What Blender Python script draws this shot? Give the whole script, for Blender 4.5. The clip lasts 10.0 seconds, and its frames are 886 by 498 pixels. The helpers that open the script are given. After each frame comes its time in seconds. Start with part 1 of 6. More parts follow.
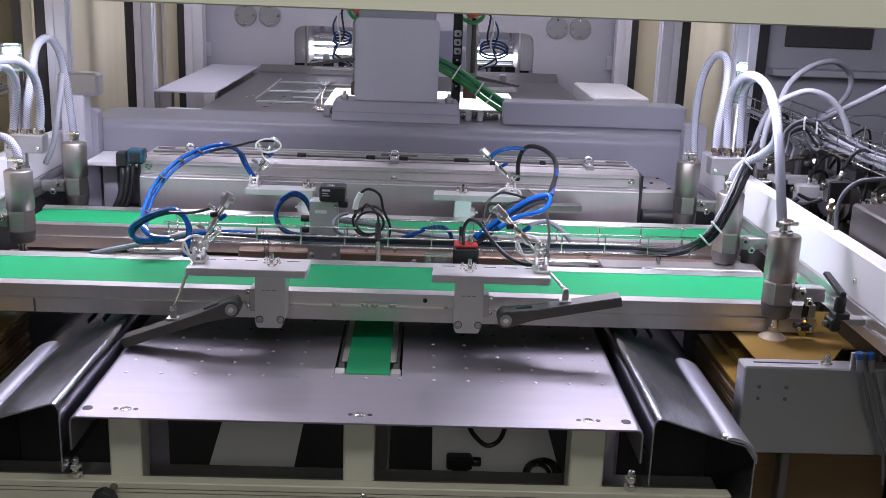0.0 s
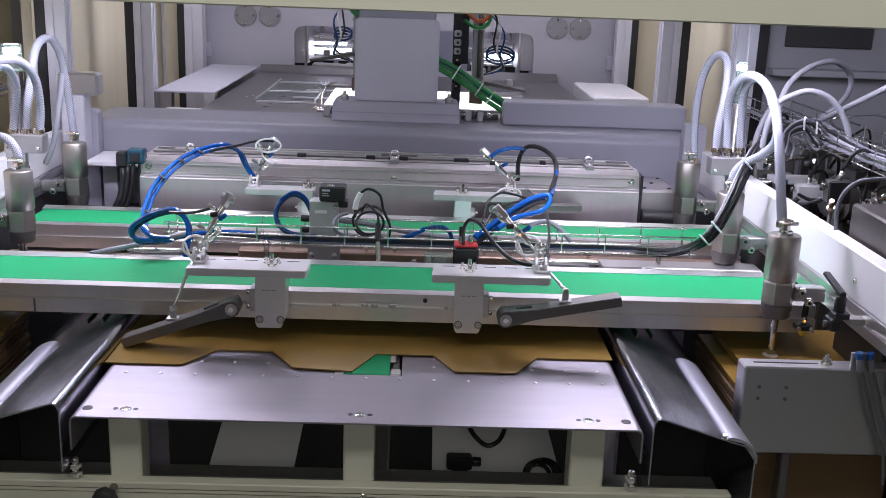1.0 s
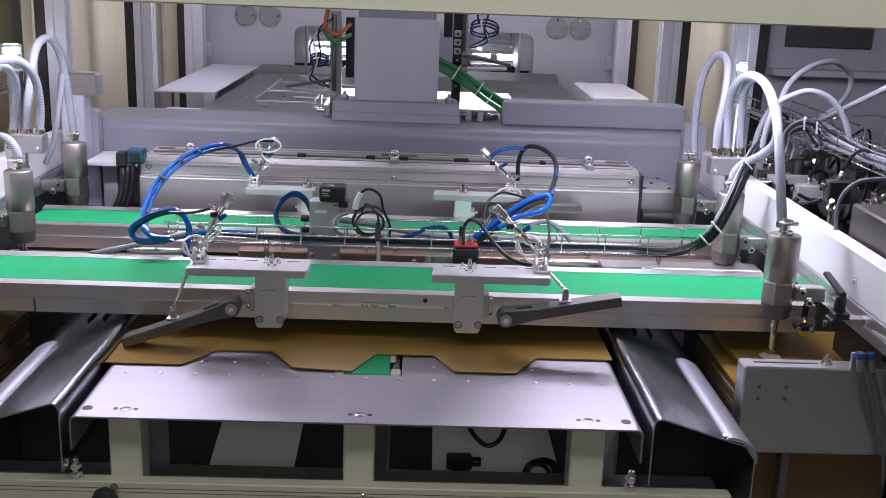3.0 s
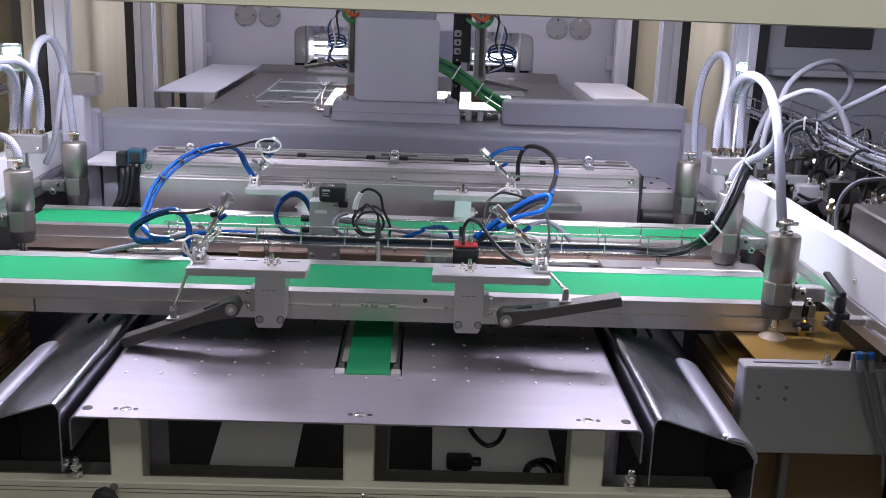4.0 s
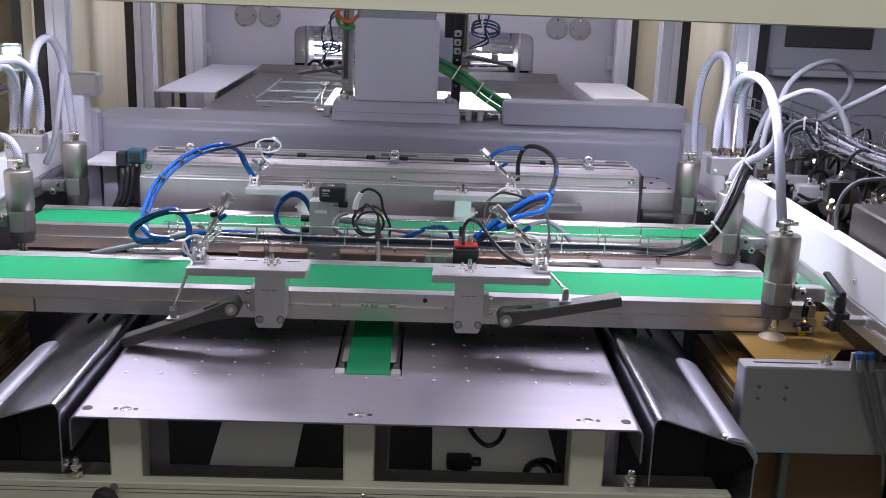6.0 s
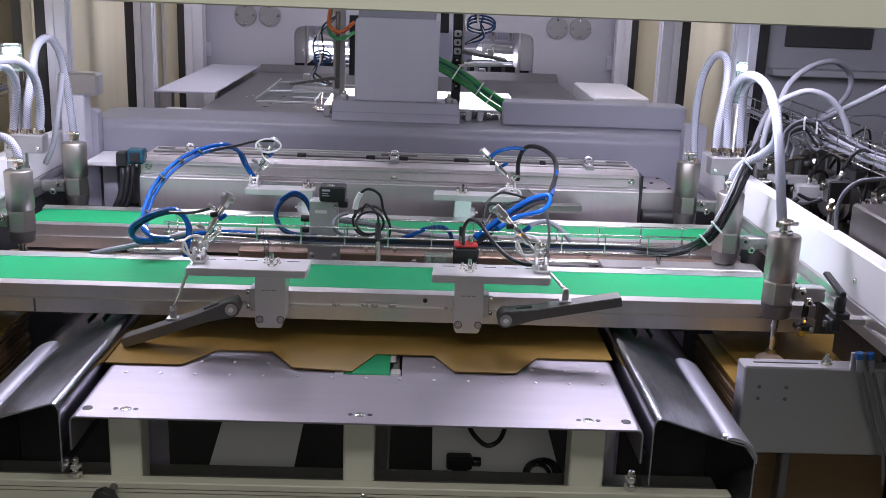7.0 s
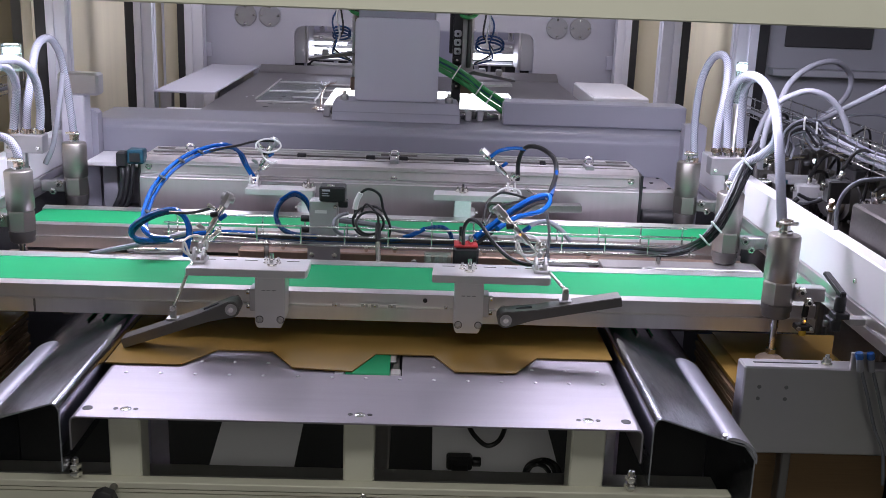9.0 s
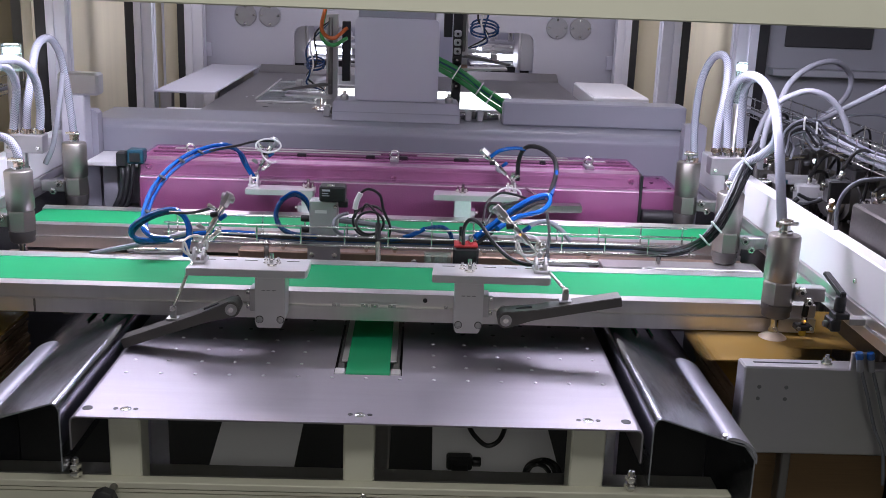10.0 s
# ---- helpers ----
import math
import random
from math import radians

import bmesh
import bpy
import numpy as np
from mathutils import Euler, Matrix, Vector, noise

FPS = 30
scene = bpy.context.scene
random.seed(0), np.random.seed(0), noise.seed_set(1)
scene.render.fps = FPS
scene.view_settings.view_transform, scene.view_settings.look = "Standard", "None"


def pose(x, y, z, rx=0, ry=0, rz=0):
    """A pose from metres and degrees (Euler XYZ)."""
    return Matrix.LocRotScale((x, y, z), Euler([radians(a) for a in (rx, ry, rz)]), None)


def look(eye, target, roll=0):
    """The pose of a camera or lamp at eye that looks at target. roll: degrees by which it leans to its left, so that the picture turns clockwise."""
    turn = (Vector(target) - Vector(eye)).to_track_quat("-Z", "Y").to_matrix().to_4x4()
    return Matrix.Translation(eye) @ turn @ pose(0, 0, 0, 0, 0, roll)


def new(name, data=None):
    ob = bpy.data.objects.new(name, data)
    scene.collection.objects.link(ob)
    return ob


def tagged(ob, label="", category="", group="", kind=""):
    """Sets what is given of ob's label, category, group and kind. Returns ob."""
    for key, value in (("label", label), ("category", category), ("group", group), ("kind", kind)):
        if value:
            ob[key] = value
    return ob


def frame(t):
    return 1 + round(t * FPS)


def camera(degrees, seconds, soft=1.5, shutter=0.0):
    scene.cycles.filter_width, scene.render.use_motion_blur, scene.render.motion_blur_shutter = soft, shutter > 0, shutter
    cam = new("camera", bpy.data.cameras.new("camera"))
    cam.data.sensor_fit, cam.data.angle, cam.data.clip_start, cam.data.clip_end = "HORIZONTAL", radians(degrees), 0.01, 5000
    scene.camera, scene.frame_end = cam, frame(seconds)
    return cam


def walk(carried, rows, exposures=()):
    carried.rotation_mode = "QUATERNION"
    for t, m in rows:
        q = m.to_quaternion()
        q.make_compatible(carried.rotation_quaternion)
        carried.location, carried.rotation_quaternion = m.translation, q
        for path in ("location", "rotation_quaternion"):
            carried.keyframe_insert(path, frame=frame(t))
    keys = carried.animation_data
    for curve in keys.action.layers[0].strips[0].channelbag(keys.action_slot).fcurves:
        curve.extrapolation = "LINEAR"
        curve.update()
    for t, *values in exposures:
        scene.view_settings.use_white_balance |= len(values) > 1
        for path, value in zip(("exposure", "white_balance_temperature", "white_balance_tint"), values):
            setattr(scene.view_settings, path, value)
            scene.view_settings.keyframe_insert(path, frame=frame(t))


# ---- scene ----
cam = camera(46.52, 10.0, soft=0.55, shutter=0.5)
EYE = Vector((0.0, 0.0, 1.6001))
CAM_POSE = look(EYE, EYE + Vector((0.027758, 0.965000, -0.260888)), 2.140)
walk(cam, [(0.0, CAM_POSE), (10.0, CAM_POSE)], exposures=((0.0, 0.0), (10.0, 0.0)))

# ---- light ----
world = bpy.data.worlds.new("hall_air")
scene.world = world
world.use_nodes = True
world.node_tree.nodes["Background"].inputs["Color"].default_value = (0.8, 0.83, 1.0, 1)
world.node_tree.nodes["Background"].inputs["Strength"].default_value = 0.04


def area(name, eye, target, sx, sy, power, colour):
    data = bpy.data.lights.new(name, "AREA")
    data.shape, data.size, data.size_y, data.energy, data.color = "RECTANGLE", sx, sy, power, colour
    ob = new(name, data)
    ob.matrix_world = look(eye, target)
    return ob


COOL = (0.835, 0.80, 1.0)
area("tube_light_east", (0.62, 2.17, 1.575), (0.93, 2.12, 0.95), 0.08, 0.80, 12.0, COOL)
area("tube_light_west", (-0.79, 2.22, 1.575), (-1.00, 2.12, 0.9), 0.08, 0.70, 10.5, COOL)
# Unseen lamp added to brighten the grey cabinet and the beam.
area("roof_fill_light", (0.0, 1.62, 2.12), (0.0, 2.9, 1.2), 1.2, 0.06, 3.8, COOL)
area("hall_light", (0.0, 0.5, 3.2), (0.0, 1.2, 1.5), 2.4, 0.8, 50, (1.0, 0.98, 0.92))
area("hall_light_far", (0.0, -2.4, 2.6), (0.0, 1.6, 0.9), 2.4, 0.8, 11.5, (1.0, 0.98, 0.92))
area("rear_light_east", (0.80, 3.75, 2.05), (1.05, 3.85, 1.2), 0.10, 1.5, 8.0, COOL)
area("rear_light_west", (-0.88, 3.75, 2.05), (-1.12, 3.85, 1.2), 0.10, 1.5, 8.5, COOL)

# ---- materials ----


def nodes_of(name):
    m = bpy.data.materials.new(name)
    m.use_nodes = True
    nt = m.node_tree
    return m, nt, nt.nodes["Principled BSDF"]


def mat(name, colour, rough=0.5, metal=0.0, vary=0.12, scale=12.0, bump=0.0, bump_scale=200.0, stretch=(1, 1, 1), rough_vary=0.12, coat=0.0):
    """Painted, metal or plastic surface with colour and gloss varied at two scales."""
    m, nt, p = nodes_of(name)
    tc = nt.nodes.new("ShaderNodeTexCoord")
    mp = nt.nodes.new("ShaderNodeMapping")
    mp.inputs["Scale"].default_value = stretch
    nt.links.new(tc.outputs["Object"], mp.inputs["Vector"])
    n1 = nt.nodes.new("ShaderNodeTexNoise")
    n1.inputs["Scale"].default_value, n1.inputs["Detail"].default_value = scale, 6
    n2 = nt.nodes.new("ShaderNodeTexNoise")
    n2.inputs["Scale"].default_value, n2.inputs["Detail"].default_value = bump_scale, 3
    nt.links.new(mp.outputs[0], n1.inputs["Vector"])
    nt.links.new(mp.outputs[0], n2.inputs["Vector"])
    mix = nt.nodes.new("ShaderNodeMixRGB")
    mix.inputs[1].default_value = (*[max(0, c * (1 - vary)) for c in colour], 1)
    mix.inputs[2].default_value = (*[min(1, c * (1 + vary)) for c in colour], 1)
    nt.links.new(n1.outputs["Fac"], mix.inputs[0])
    nt.links.new(mix.outputs[0], p.inputs["Base Color"])
    ad = nt.nodes.new("ShaderNodeMapRange")
    ad.inputs["To Min"].default_value, ad.inputs["To Max"].default_value = max(0.02, rough - rough_vary), min(1, rough + rough_vary)
    nt.links.new(n2.outputs["Fac"], ad.inputs["Value"])
    nt.links.new(ad.outputs[0], p.inputs["Roughness"])
    p.inputs["Metallic"].default_value = metal
    p.inputs["Coat Weight"].default_value = coat
    if bump:
        b = nt.nodes.new("ShaderNodeBump")
        b.inputs["Strength"].default_value, b.inputs["Distance"].default_value = bump, 0.001
        nt.links.new(n2.outputs["Fac"], b.inputs["Height"])
        nt.links.new(b.outputs[0], p.inputs["Normal"])
    return m


def glow(name, colour, strength):
    m, nt, p = nodes_of(name)
    p.inputs["Base Color"].default_value = (*colour, 1)
    p.inputs["Emission Color"].default_value = (*colour, 1)
    p.inputs["Emission Strength"].default_value = strength
    return m


STEEL_PLATE = mat("brushed_stainless_plate", (0.385, 0.362, 0.40), 0.46, 1.0, 0.07, 6, 0.10, 240, (1, 12, 1), 0.07)
STEEL_POLISHED = mat("polished_stainless", (0.46, 0.47, 0.53), 0.20, 1.0, 0.45, 16, 0.16, 70, (3, 0.7, 3), 0.14)
ALU = mat("brushed_aluminium", (0.72, 0.70, 0.70), 0.36, 1.0, 0.06, 8, 0.10, 240, (12, 1, 1), 0.08)
ALU_MATT = mat("anodised_aluminium", (0.56, 0.55, 0.56), 0.36, 1.0, 0.06, 10, 0.06, 300, (1, 1, 1), 0.08)
BOX_METAL = mat("housing_aluminium", (0.60, 0.565, 0.58), 0.44, 1.0, 0.06, 4, 0.10, 200, (20, 1, 1), 0.07)
CHROME = mat("nickel_plated_brass", (0.75, 0.74, 0.72), 0.14, 1.0, 0.08, 30, 0, 100, (1, 1, 1), 0.06)
DARK_METAL = mat("gunmetal", (0.17, 0.163, 0.155), 0.38, 0.7, 0.15, 20, 0.1, 200)
BELT = mat("green_belt_rubber", (0.012, 0.31, 0.115), 0.52, 0.0, 0.06, 6, 0.10, 500, (1, 1, 1), 0.06)
BELT.node_tree.nodes["Principled BSDF"].inputs["Specular IOR Level"].default_value = 0.2
CREAM = mat("cream_powder_coat", (0.61, 0.605, 0.52), 0.45, 0.0, 0.04, 6, 0.05, 600)
CREAM_DARK = mat("cream_profile", (0.50, 0.49, 0.41), 0.5, 0.0, 0.05, 8, 0.05, 400)
GREY = mat("grey_powder_coat", (0.37, 0.37, 0.43), 0.42, 0.0, 0.03, 4, 0.05, 700)
GREY_LIGHT = mat("light_grey_paint", (0.52, 0.515, 0.59), 0.45, 0.0, 0.03, 3, 0.03, 500)
WHITE = mat("white_paint", (0.78, 0.77, 0.80), 0.42, 0.0, 0.03, 4, 0.03, 500)
BEIGE = mat("beige_curtain_panel", (0.74, 0.68, 0.50), 0.6, 0.0, 0.08, 3, 0.03, 60, (8, 8, 0.4))
BLACK = mat("black_plastic", (0.018, 0.018, 0.02), 0.4, 0.0, 0.2, 20, 0.1, 300)
RUBBER = mat("black_cable_rubber", (0.012, 0.012, 0.014), 0.38, 0.0, 0.2, 30)
BLUE = mat("blue_air_hose", (0.006, 0.09, 0.38), 0.15, 0.0, 0.10, 30, 0, 100, (1, 1, 1), 0.05, 0.6)
BLUE_DARK = mat("dark_blue_hose", (0.01, 0.05, 0.16), 0.28, 0.0, 0.1, 30)
GREEN_HOSE = mat("green_cable_sheath", (0.04, 0.30, 0.08), 0.4, 0.0, 0.1, 30)
ORANGE = mat("orange_cable_sheath", (0.55, 0.12, 0.02), 0.4, 0.0, 0.1, 30)
GREY_HOSE = mat("grey_cable_sheath", (0.25, 0.255, 0.29), 0.4, 0.0, 0.08, 30)
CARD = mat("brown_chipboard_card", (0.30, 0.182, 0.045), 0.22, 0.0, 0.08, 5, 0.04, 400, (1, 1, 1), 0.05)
# Cut edges, their colour darkened for the shade behind the stop plate.
CARD_EDGE = mat("cut_edges_shaded", (0.16, 0.095, 0.042), 0.8, 0.0, 0.25, 40, 0.2, 300, (0.2, 0.2, 14))
CUP = mat("cream_silicone", (0.66, 0.52, 0.40), 0.5, 0.0, 0.06, 20)
YELLOW = mat("yellow_plastic", (0.62, 0.40, 0.03), 0.4)
RED = mat("red_anodised", (0.55, 0.03, 0.04), 0.35)
NICKEL = mat("turned_nickel_steel", (0.40, 0.38, 0.355), 0.42, 1.0, 0.05, 14, 0.06, 260, (1, 1, 6), 0.05)
COLUMN_ALU = mat("bright_column_profile", (0.70, 0.70, 0.77), 0.38, 0.35, 0.05, 6, 0.04, 300, (6, 6, 0.3))
BRACKET_ALU = mat("bead_blasted_aluminium", (0.74, 0.73, 0.74), 0.36, 0.7, 0.04, 5, 0.0, 240, (1, 14, 14), 0.04)
VALVE_GREY = mat("cast_grey_valve_body", (0.46, 0.46, 0.47), 0.42, 0.4, 0.08, 20, 0.15, 260)
TEAL = mat("teal_plastic", (0.012, 0.07, 0.11), 0.4)
TIE = mat("white_cable_tie", (0.8, 0.8, 0.8), 0.5)
ROLLER_WHITE = mat("satin_worn_strip", (0.40, 0.40, 0.46), 0.42, 0.6, 0.12, 20)
PALE_ACRYLIC = mat("frosted_green_acrylic", (0.50, 0.66, 0.58), 0.25, 0.0, 0.06, 14, 0.02, 200)
BRASS = mat("plated_brass", (0.62, 0.50, 0.40), 0.25, 1.0, 0.08, 30)
SCUFFED = mat("scuffed_clear_tube", (0.15, 0.155, 0.18), 0.14, 0.0, 0.2, 40)
FLOOR = mat("grey_floor_paint", (0.24, 0.25, 0.24), 0.5, 0.0, 0.12, 3, 0.1, 60)
# Near-black for dark parts, and for shade inside guards and under rails.
DARK = mat("dark_parts_and_shade", (0.03, 0.03, 0.032), 0.6, 0.0, 0.2, 5)
BROWN_METAL = mat("bronze_bar", (0.36, 0.25, 0.19), 0.35, 0.8, 0.08, 8, 0.1, 200, (14, 1, 1))
TUBE_GLOW = glow("fluorescent_tube_glow", (0.80, 0.83, 1.0), 7.0)
SPARK = glow("orange_indicator_glow", (1.0, 0.35, 0.05), 3.0)


def hose_material():
    """Clear PVC with a white braid: a diagonal weave over a milky wall."""
    m, nt, p = nodes_of("clear_braided_pvc")
    tc = nt.nodes.new("ShaderNodeTexCoord")
    waves = []
    for s in (1, -1):
        mp = nt.nodes.new("ShaderNodeMapping")
        mp.inputs["Rotation"].default_value = (0, 0, s * 0.9)
        mp.inputs["Scale"].default_value = (4.0, 85.0, 1)
        w = nt.nodes.new("ShaderNodeTexWave")
        w.inputs["Scale"].default_value = 1.0
        nt.links.new(tc.outputs["UV"], mp.inputs["Vector"])
        nt.links.new(mp.outputs[0], w.inputs["Vector"])
        waves.append(w)
    half = nt.nodes.new("ShaderNodeMath")
    half.operation = "MULTIPLY"
    half.inputs[1].default_value = 0.5
    nt.links.new(waves[1].outputs["Fac"], half.inputs[0])
    mx = nt.nodes.new("ShaderNodeMath")
    mx.operation = "MULTIPLY_ADD"
    mx.inputs[1].default_value = 0.5
    nt.links.new(waves[0].outputs["Fac"], mx.inputs[0])
    nt.links.new(half.outputs[0], mx.inputs[2])
    mix = nt.nodes.new("ShaderNodeMixRGB")
    mix.inputs[1].default_value, mix.inputs[2].default_value = (0.22, 0.235, 0.29, 1), (0.74, 0.76, 0.88, 1)
    nt.links.new(mx.outputs[0], mix.inputs[0])
    nt.links.new(mix.outputs[0], p.inputs["Base Color"])
    p.inputs["Roughness"].default_value = 0.25
    p.inputs["Transmission Weight"].default_value = 0.35
    p.inputs["Subsurface Weight"].default_value = 0.0
    return m


BRAID = hose_material()


def glass_material():
    m, nt, p = nodes_of("clear_acrylic")
    p.inputs["Base Color"].default_value = (0.75, 0.9, 0.85, 1)
    p.inputs["Roughness"].default_value = 0.08
    p.inputs["Transmission Weight"].default_value = 0.85
    p.inputs["IOR"].default_value = 1.3
    return m


ACRYLIC = glass_material()



def pink_cast_material():
    """Tinted see-through layer that lays the pink cast on the housing, faintly glossy."""
    m, nt, p = nodes_of("pink_cast_tint")
    tr = nt.nodes.new("ShaderNodeBsdfTransparent")
    tr.inputs["Color"].default_value = (0.965, 0.80, 0.93, 1)
    mix = nt.nodes.new("ShaderNodeMixShader")
    mix.inputs[0].default_value = 0.10
    p.inputs["Base Color"].default_value = (0.62, 0.16, 0.42, 1)
    p.inputs["Roughness"].default_value = 0.35
    nt.links.new(tr.outputs[0], mix.inputs[1])
    nt.links.new(p.outputs[0], mix.inputs[2])
    nt.links.new(mix.outputs[0], nt.nodes["Material Output"].inputs["Surface"])
    return m


PINK_CAST = pink_cast_material()


def clear_sheet_material():
    """Thin clear sheet: see-through with a faint gloss."""
    m, nt, p = nodes_of("clear_thin_sheet")
    tr = nt.nodes.new("ShaderNodeBsdfTransparent")
    tr.inputs["Color"].default_value = (0.93, 0.95, 0.95, 1)
    mix = nt.nodes.new("ShaderNodeMixShader")
    mix.inputs[0].default_value = 0.10
    p.inputs["Base Color"].default_value = (0.4, 0.42, 0.42, 1)
    p.inputs["Roughness"].default_value = 0.12
    nt.links.new(tr.outputs[0], mix.inputs[1])
    nt.links.new(p.outputs[0], mix.inputs[2])
    nt.links.new(mix.outputs[0], nt.nodes["Material Output"].inputs["Surface"])
    return m


CLEAR_SHEET = clear_sheet_material()

# ---- mesh helpers ----


def thing(name, label, category, at=(0, 0, 0), group="", kind=""):
    ob = new(name)
    ob.location = at
    ob.empty_display_size = 0.05
    return tagged(ob, label, category, group, kind)


def part(name, bm, material, parent=None, label="", smooth=False):
    me = bpy.data.meshes.new(name)
    bm.normal_update()
    bm.to_mesh(me)
    bm.free()
    me.materials.append(material)
    if smooth:
        for poly in me.polygons:
            poly.use_smooth = True
        me.set_sharp_from_angle(angle=radians(40))
    ob = new(name, me)
    if parent is not None:
        ob.parent = parent
    if label:
        ob["label"] = label
    return ob


def add_box(bm, x0, x1, y0, y1, z0, z1, bevel=0.0015, m=None):
    vs = [bm.verts.new((x, y, z)) for x in (x0, x1) for y in (y0, y1) for z in (z0, z1)]
    fs = [(0, 1, 3, 2), (4, 6, 7, 5), (0, 4, 5, 1), (2, 3, 7, 6), (0, 2, 6, 4), (1, 5, 7, 3)]
    faces = [bm.faces.new([vs[i] for i in f]) for f in fs]
    if bevel:
        edges = list({e for f in faces for e in f.edges})
        r = bmesh.ops.bevel(bm, geom=edges, offset=bevel, segments=1, affect="EDGES", clamp_overlap=True)
        vs = list({v for f in r["faces"] for v in f.verts} | {v for v in vs if v.is_valid})
    if m is not None:
        for v in vs:
            v.co = m @ v.co
    return bm


def box(name, parent, material, x0, x1, y0, y1, z0, z1, bevel=0.0015, label="", m=None):
    return part(name, add_box(bmesh.new(), x0, x1, y0, y1, z0, z1, bevel, m), material, parent, label)


def ring_frame(d):
    d = d.normalized()
    a = d.cross(Vector((0, 0, 1)))
    if a.length < 1e-3:
        a = Vector((1, 0, 0))
    a.normalize()
    return a, d.cross(a).normalized()


def add_lathe(bm, a, b, profile, n=20):
    """A turned body on the line from a to b: profile rows of (share of the length, radius), capped."""
    a, b = Vector(a), Vector(b)
    u, v = ring_frame(b - a)
    rings = []
    for s, r in profile:
        c = a.lerp(b, s)
        rings.append([bm.verts.new(c + u * r * math.cos(2 * math.pi * k / n) + v * r * math.sin(2 * math.pi * k / n)) for k in range(n)])
    for p, q in zip(rings, rings[1:]):
        for k in range(n):
            bm.faces.new((p[k], p[(k + 1) % n], q[(k + 1) % n], q[k]))
    bm.faces.new(list(reversed(rings[0])))
    bm.faces.new(rings[-1])
    return bm


def rod(name, parent, material, a, b, r, n=16, label="", profile=None):
    L = max((Vector(b) - Vector(a)).length, 1e-6)
    c = min(0.2 * r, 0.002) / L
    bm = add_lathe(bmesh.new(), a, b, profile or [(0, r * 0.86), (c, r), (1 - c, r), (1, r * 0.86)], n)
    return part(name, bm, material, parent, label, True)


def smooth_path(points, per=8):
    pts = [Vector(p) for p in points]
    pts = [pts[0] * 2 - pts[1]] + pts + [pts[-1] * 2 - pts[-2]]
    out = []
    for i in range(1, len(pts) - 2):
        p0, p1, p2, p3 = pts[i - 1:i + 3]
        for k in range(per):
            t = k / per
            out.append(0.5 * (2 * p1 + (p2 - p0) * t + (2 * p0 - 5 * p1 + 4 * p2 - p3) * t * t + (3 * p1 - p0 - 3 * p2 + p3) * t ** 3))
    out.append(pts[-2])
    return out


def add_tube(bm, points, r, n=10, per=8, offset=(0, 0, 0)):
    path = [p + Vector(offset) for p in (smooth_path(points, per) if per > 1 else [Vector(q) for q in points])]
    uv = bm.loops.layers.uv.verify()
    rings, run, us = [], 0.0, []
    u = None
    for i, c in enumerate(path):
        d = (path[min(i + 1, len(path) - 1)] - path[max(i - 1, 0)])
        if d.length < 1e-7:
            d = Vector((0, 0, 1))
        d.normalize()
        if u is None:
            u = ring_frame(d)[0]
        u = (u - d * u.dot(d)).normalized()
        v = d.cross(u)
        rings.append([bm.verts.new(c + (u * math.cos(2 * math.pi * k / n) + v * math.sin(2 * math.pi * k / n)) * r) for k in range(n)])
        if i:
            run += (c - path[i - 1]).length
        us.append(run)
    for i in range(len(rings) - 1):
        for k in range(n):
            f = bm.faces.new((rings[i][k], rings[i][(k + 1) % n], rings[i + 1][(k + 1) % n], rings[i + 1][k]))
            for l, (uu, vv) in zip(f.loops, ((k, us[i]), (k + 1, us[i]), (k + 1, us[i + 1]), (k, us[i + 1]))):
                l[uv].uv = (uu / n, vv)
    bm.faces.new(list(reversed(rings[0])))
    bm.faces.new(rings[-1])
    return bm


def tube(name, parent, material, points, r, n=10, per=8, label="", offset=(0, 0, 0)):
    return part(name, add_tube(bmesh.new(), points, r, n, per, offset), material, parent, label, True)


def add_prism(bm, outline, axis, lo, hi, bevel=0.0):
    """A closed outline of two coordinates, pushed out along axis from lo to hi."""
    def at(p, h):
        return {"x": (h, p[0], p[1]), "y": (p[0], h, p[1]), "z": (p[0], p[1], h)}[axis]
    low = [bm.verts.new(at(p, lo)) for p in outline]
    high = [bm.verts.new(at(p, hi)) for p in outline]
    n = len(outline)
    faces = [bm.faces.new(low), bm.faces.new(list(reversed(high)))]
    for i in range(n):
        faces.append(bm.faces.new((low[i], high[i], high[(i + 1) % n], low[(i + 1) % n])))
    bmesh.ops.recalc_face_normals(bm, faces=faces)
    if bevel:
        bmesh.ops.bevel(bm, geom=list({e for f in faces for e in f.edges}), offset=bevel, segments=2, affect="EDGES", clamp_overlap=True)
    return bm


def prism(name, parent, material, outline, axis, lo, hi, bevel=0.0, label=""):
    return part(name, add_prism(bmesh.new(), outline, axis, lo, hi, bevel), material, parent, label)


def folded(name, parent, material, line, thick, axis, lo, hi, label=""):
    """A bent sheet of metal: an open line of two coordinates, given a thickness and pushed along axis."""
    pts = [Vector(p) for p in line]
    normals = []
    for i in range(len(pts)):
        d = pts[min(i + 1, len(pts) - 1)] - pts[max(i - 1, 0)]
        d.normalize()
        normals.append(Vector((-d.y, d.x)))
    outline = [tuple(p) for p in pts] + [tuple(p + n * thick) for p, n in reversed(list(zip(pts, normals)))]
    return part(name, add_prism(bmesh.new(), outline, axis, lo, hi), material, parent, label, True)


def screw(name, parent, at, direction, r, h=0.004, material=None):
    """A hexagon-socket screw head."""
    a = Vector(at)
    d = Vector(direction).normalized()
    bm = add_lathe(bmesh.new(), a, a + d * h, [(0, r), (0.75, r), (1, r * 0.8), (1.0, r * 0.45), (0.4, r * 0.4)], 12)
    return part(name, bm, material or CHROME, parent, "", True)


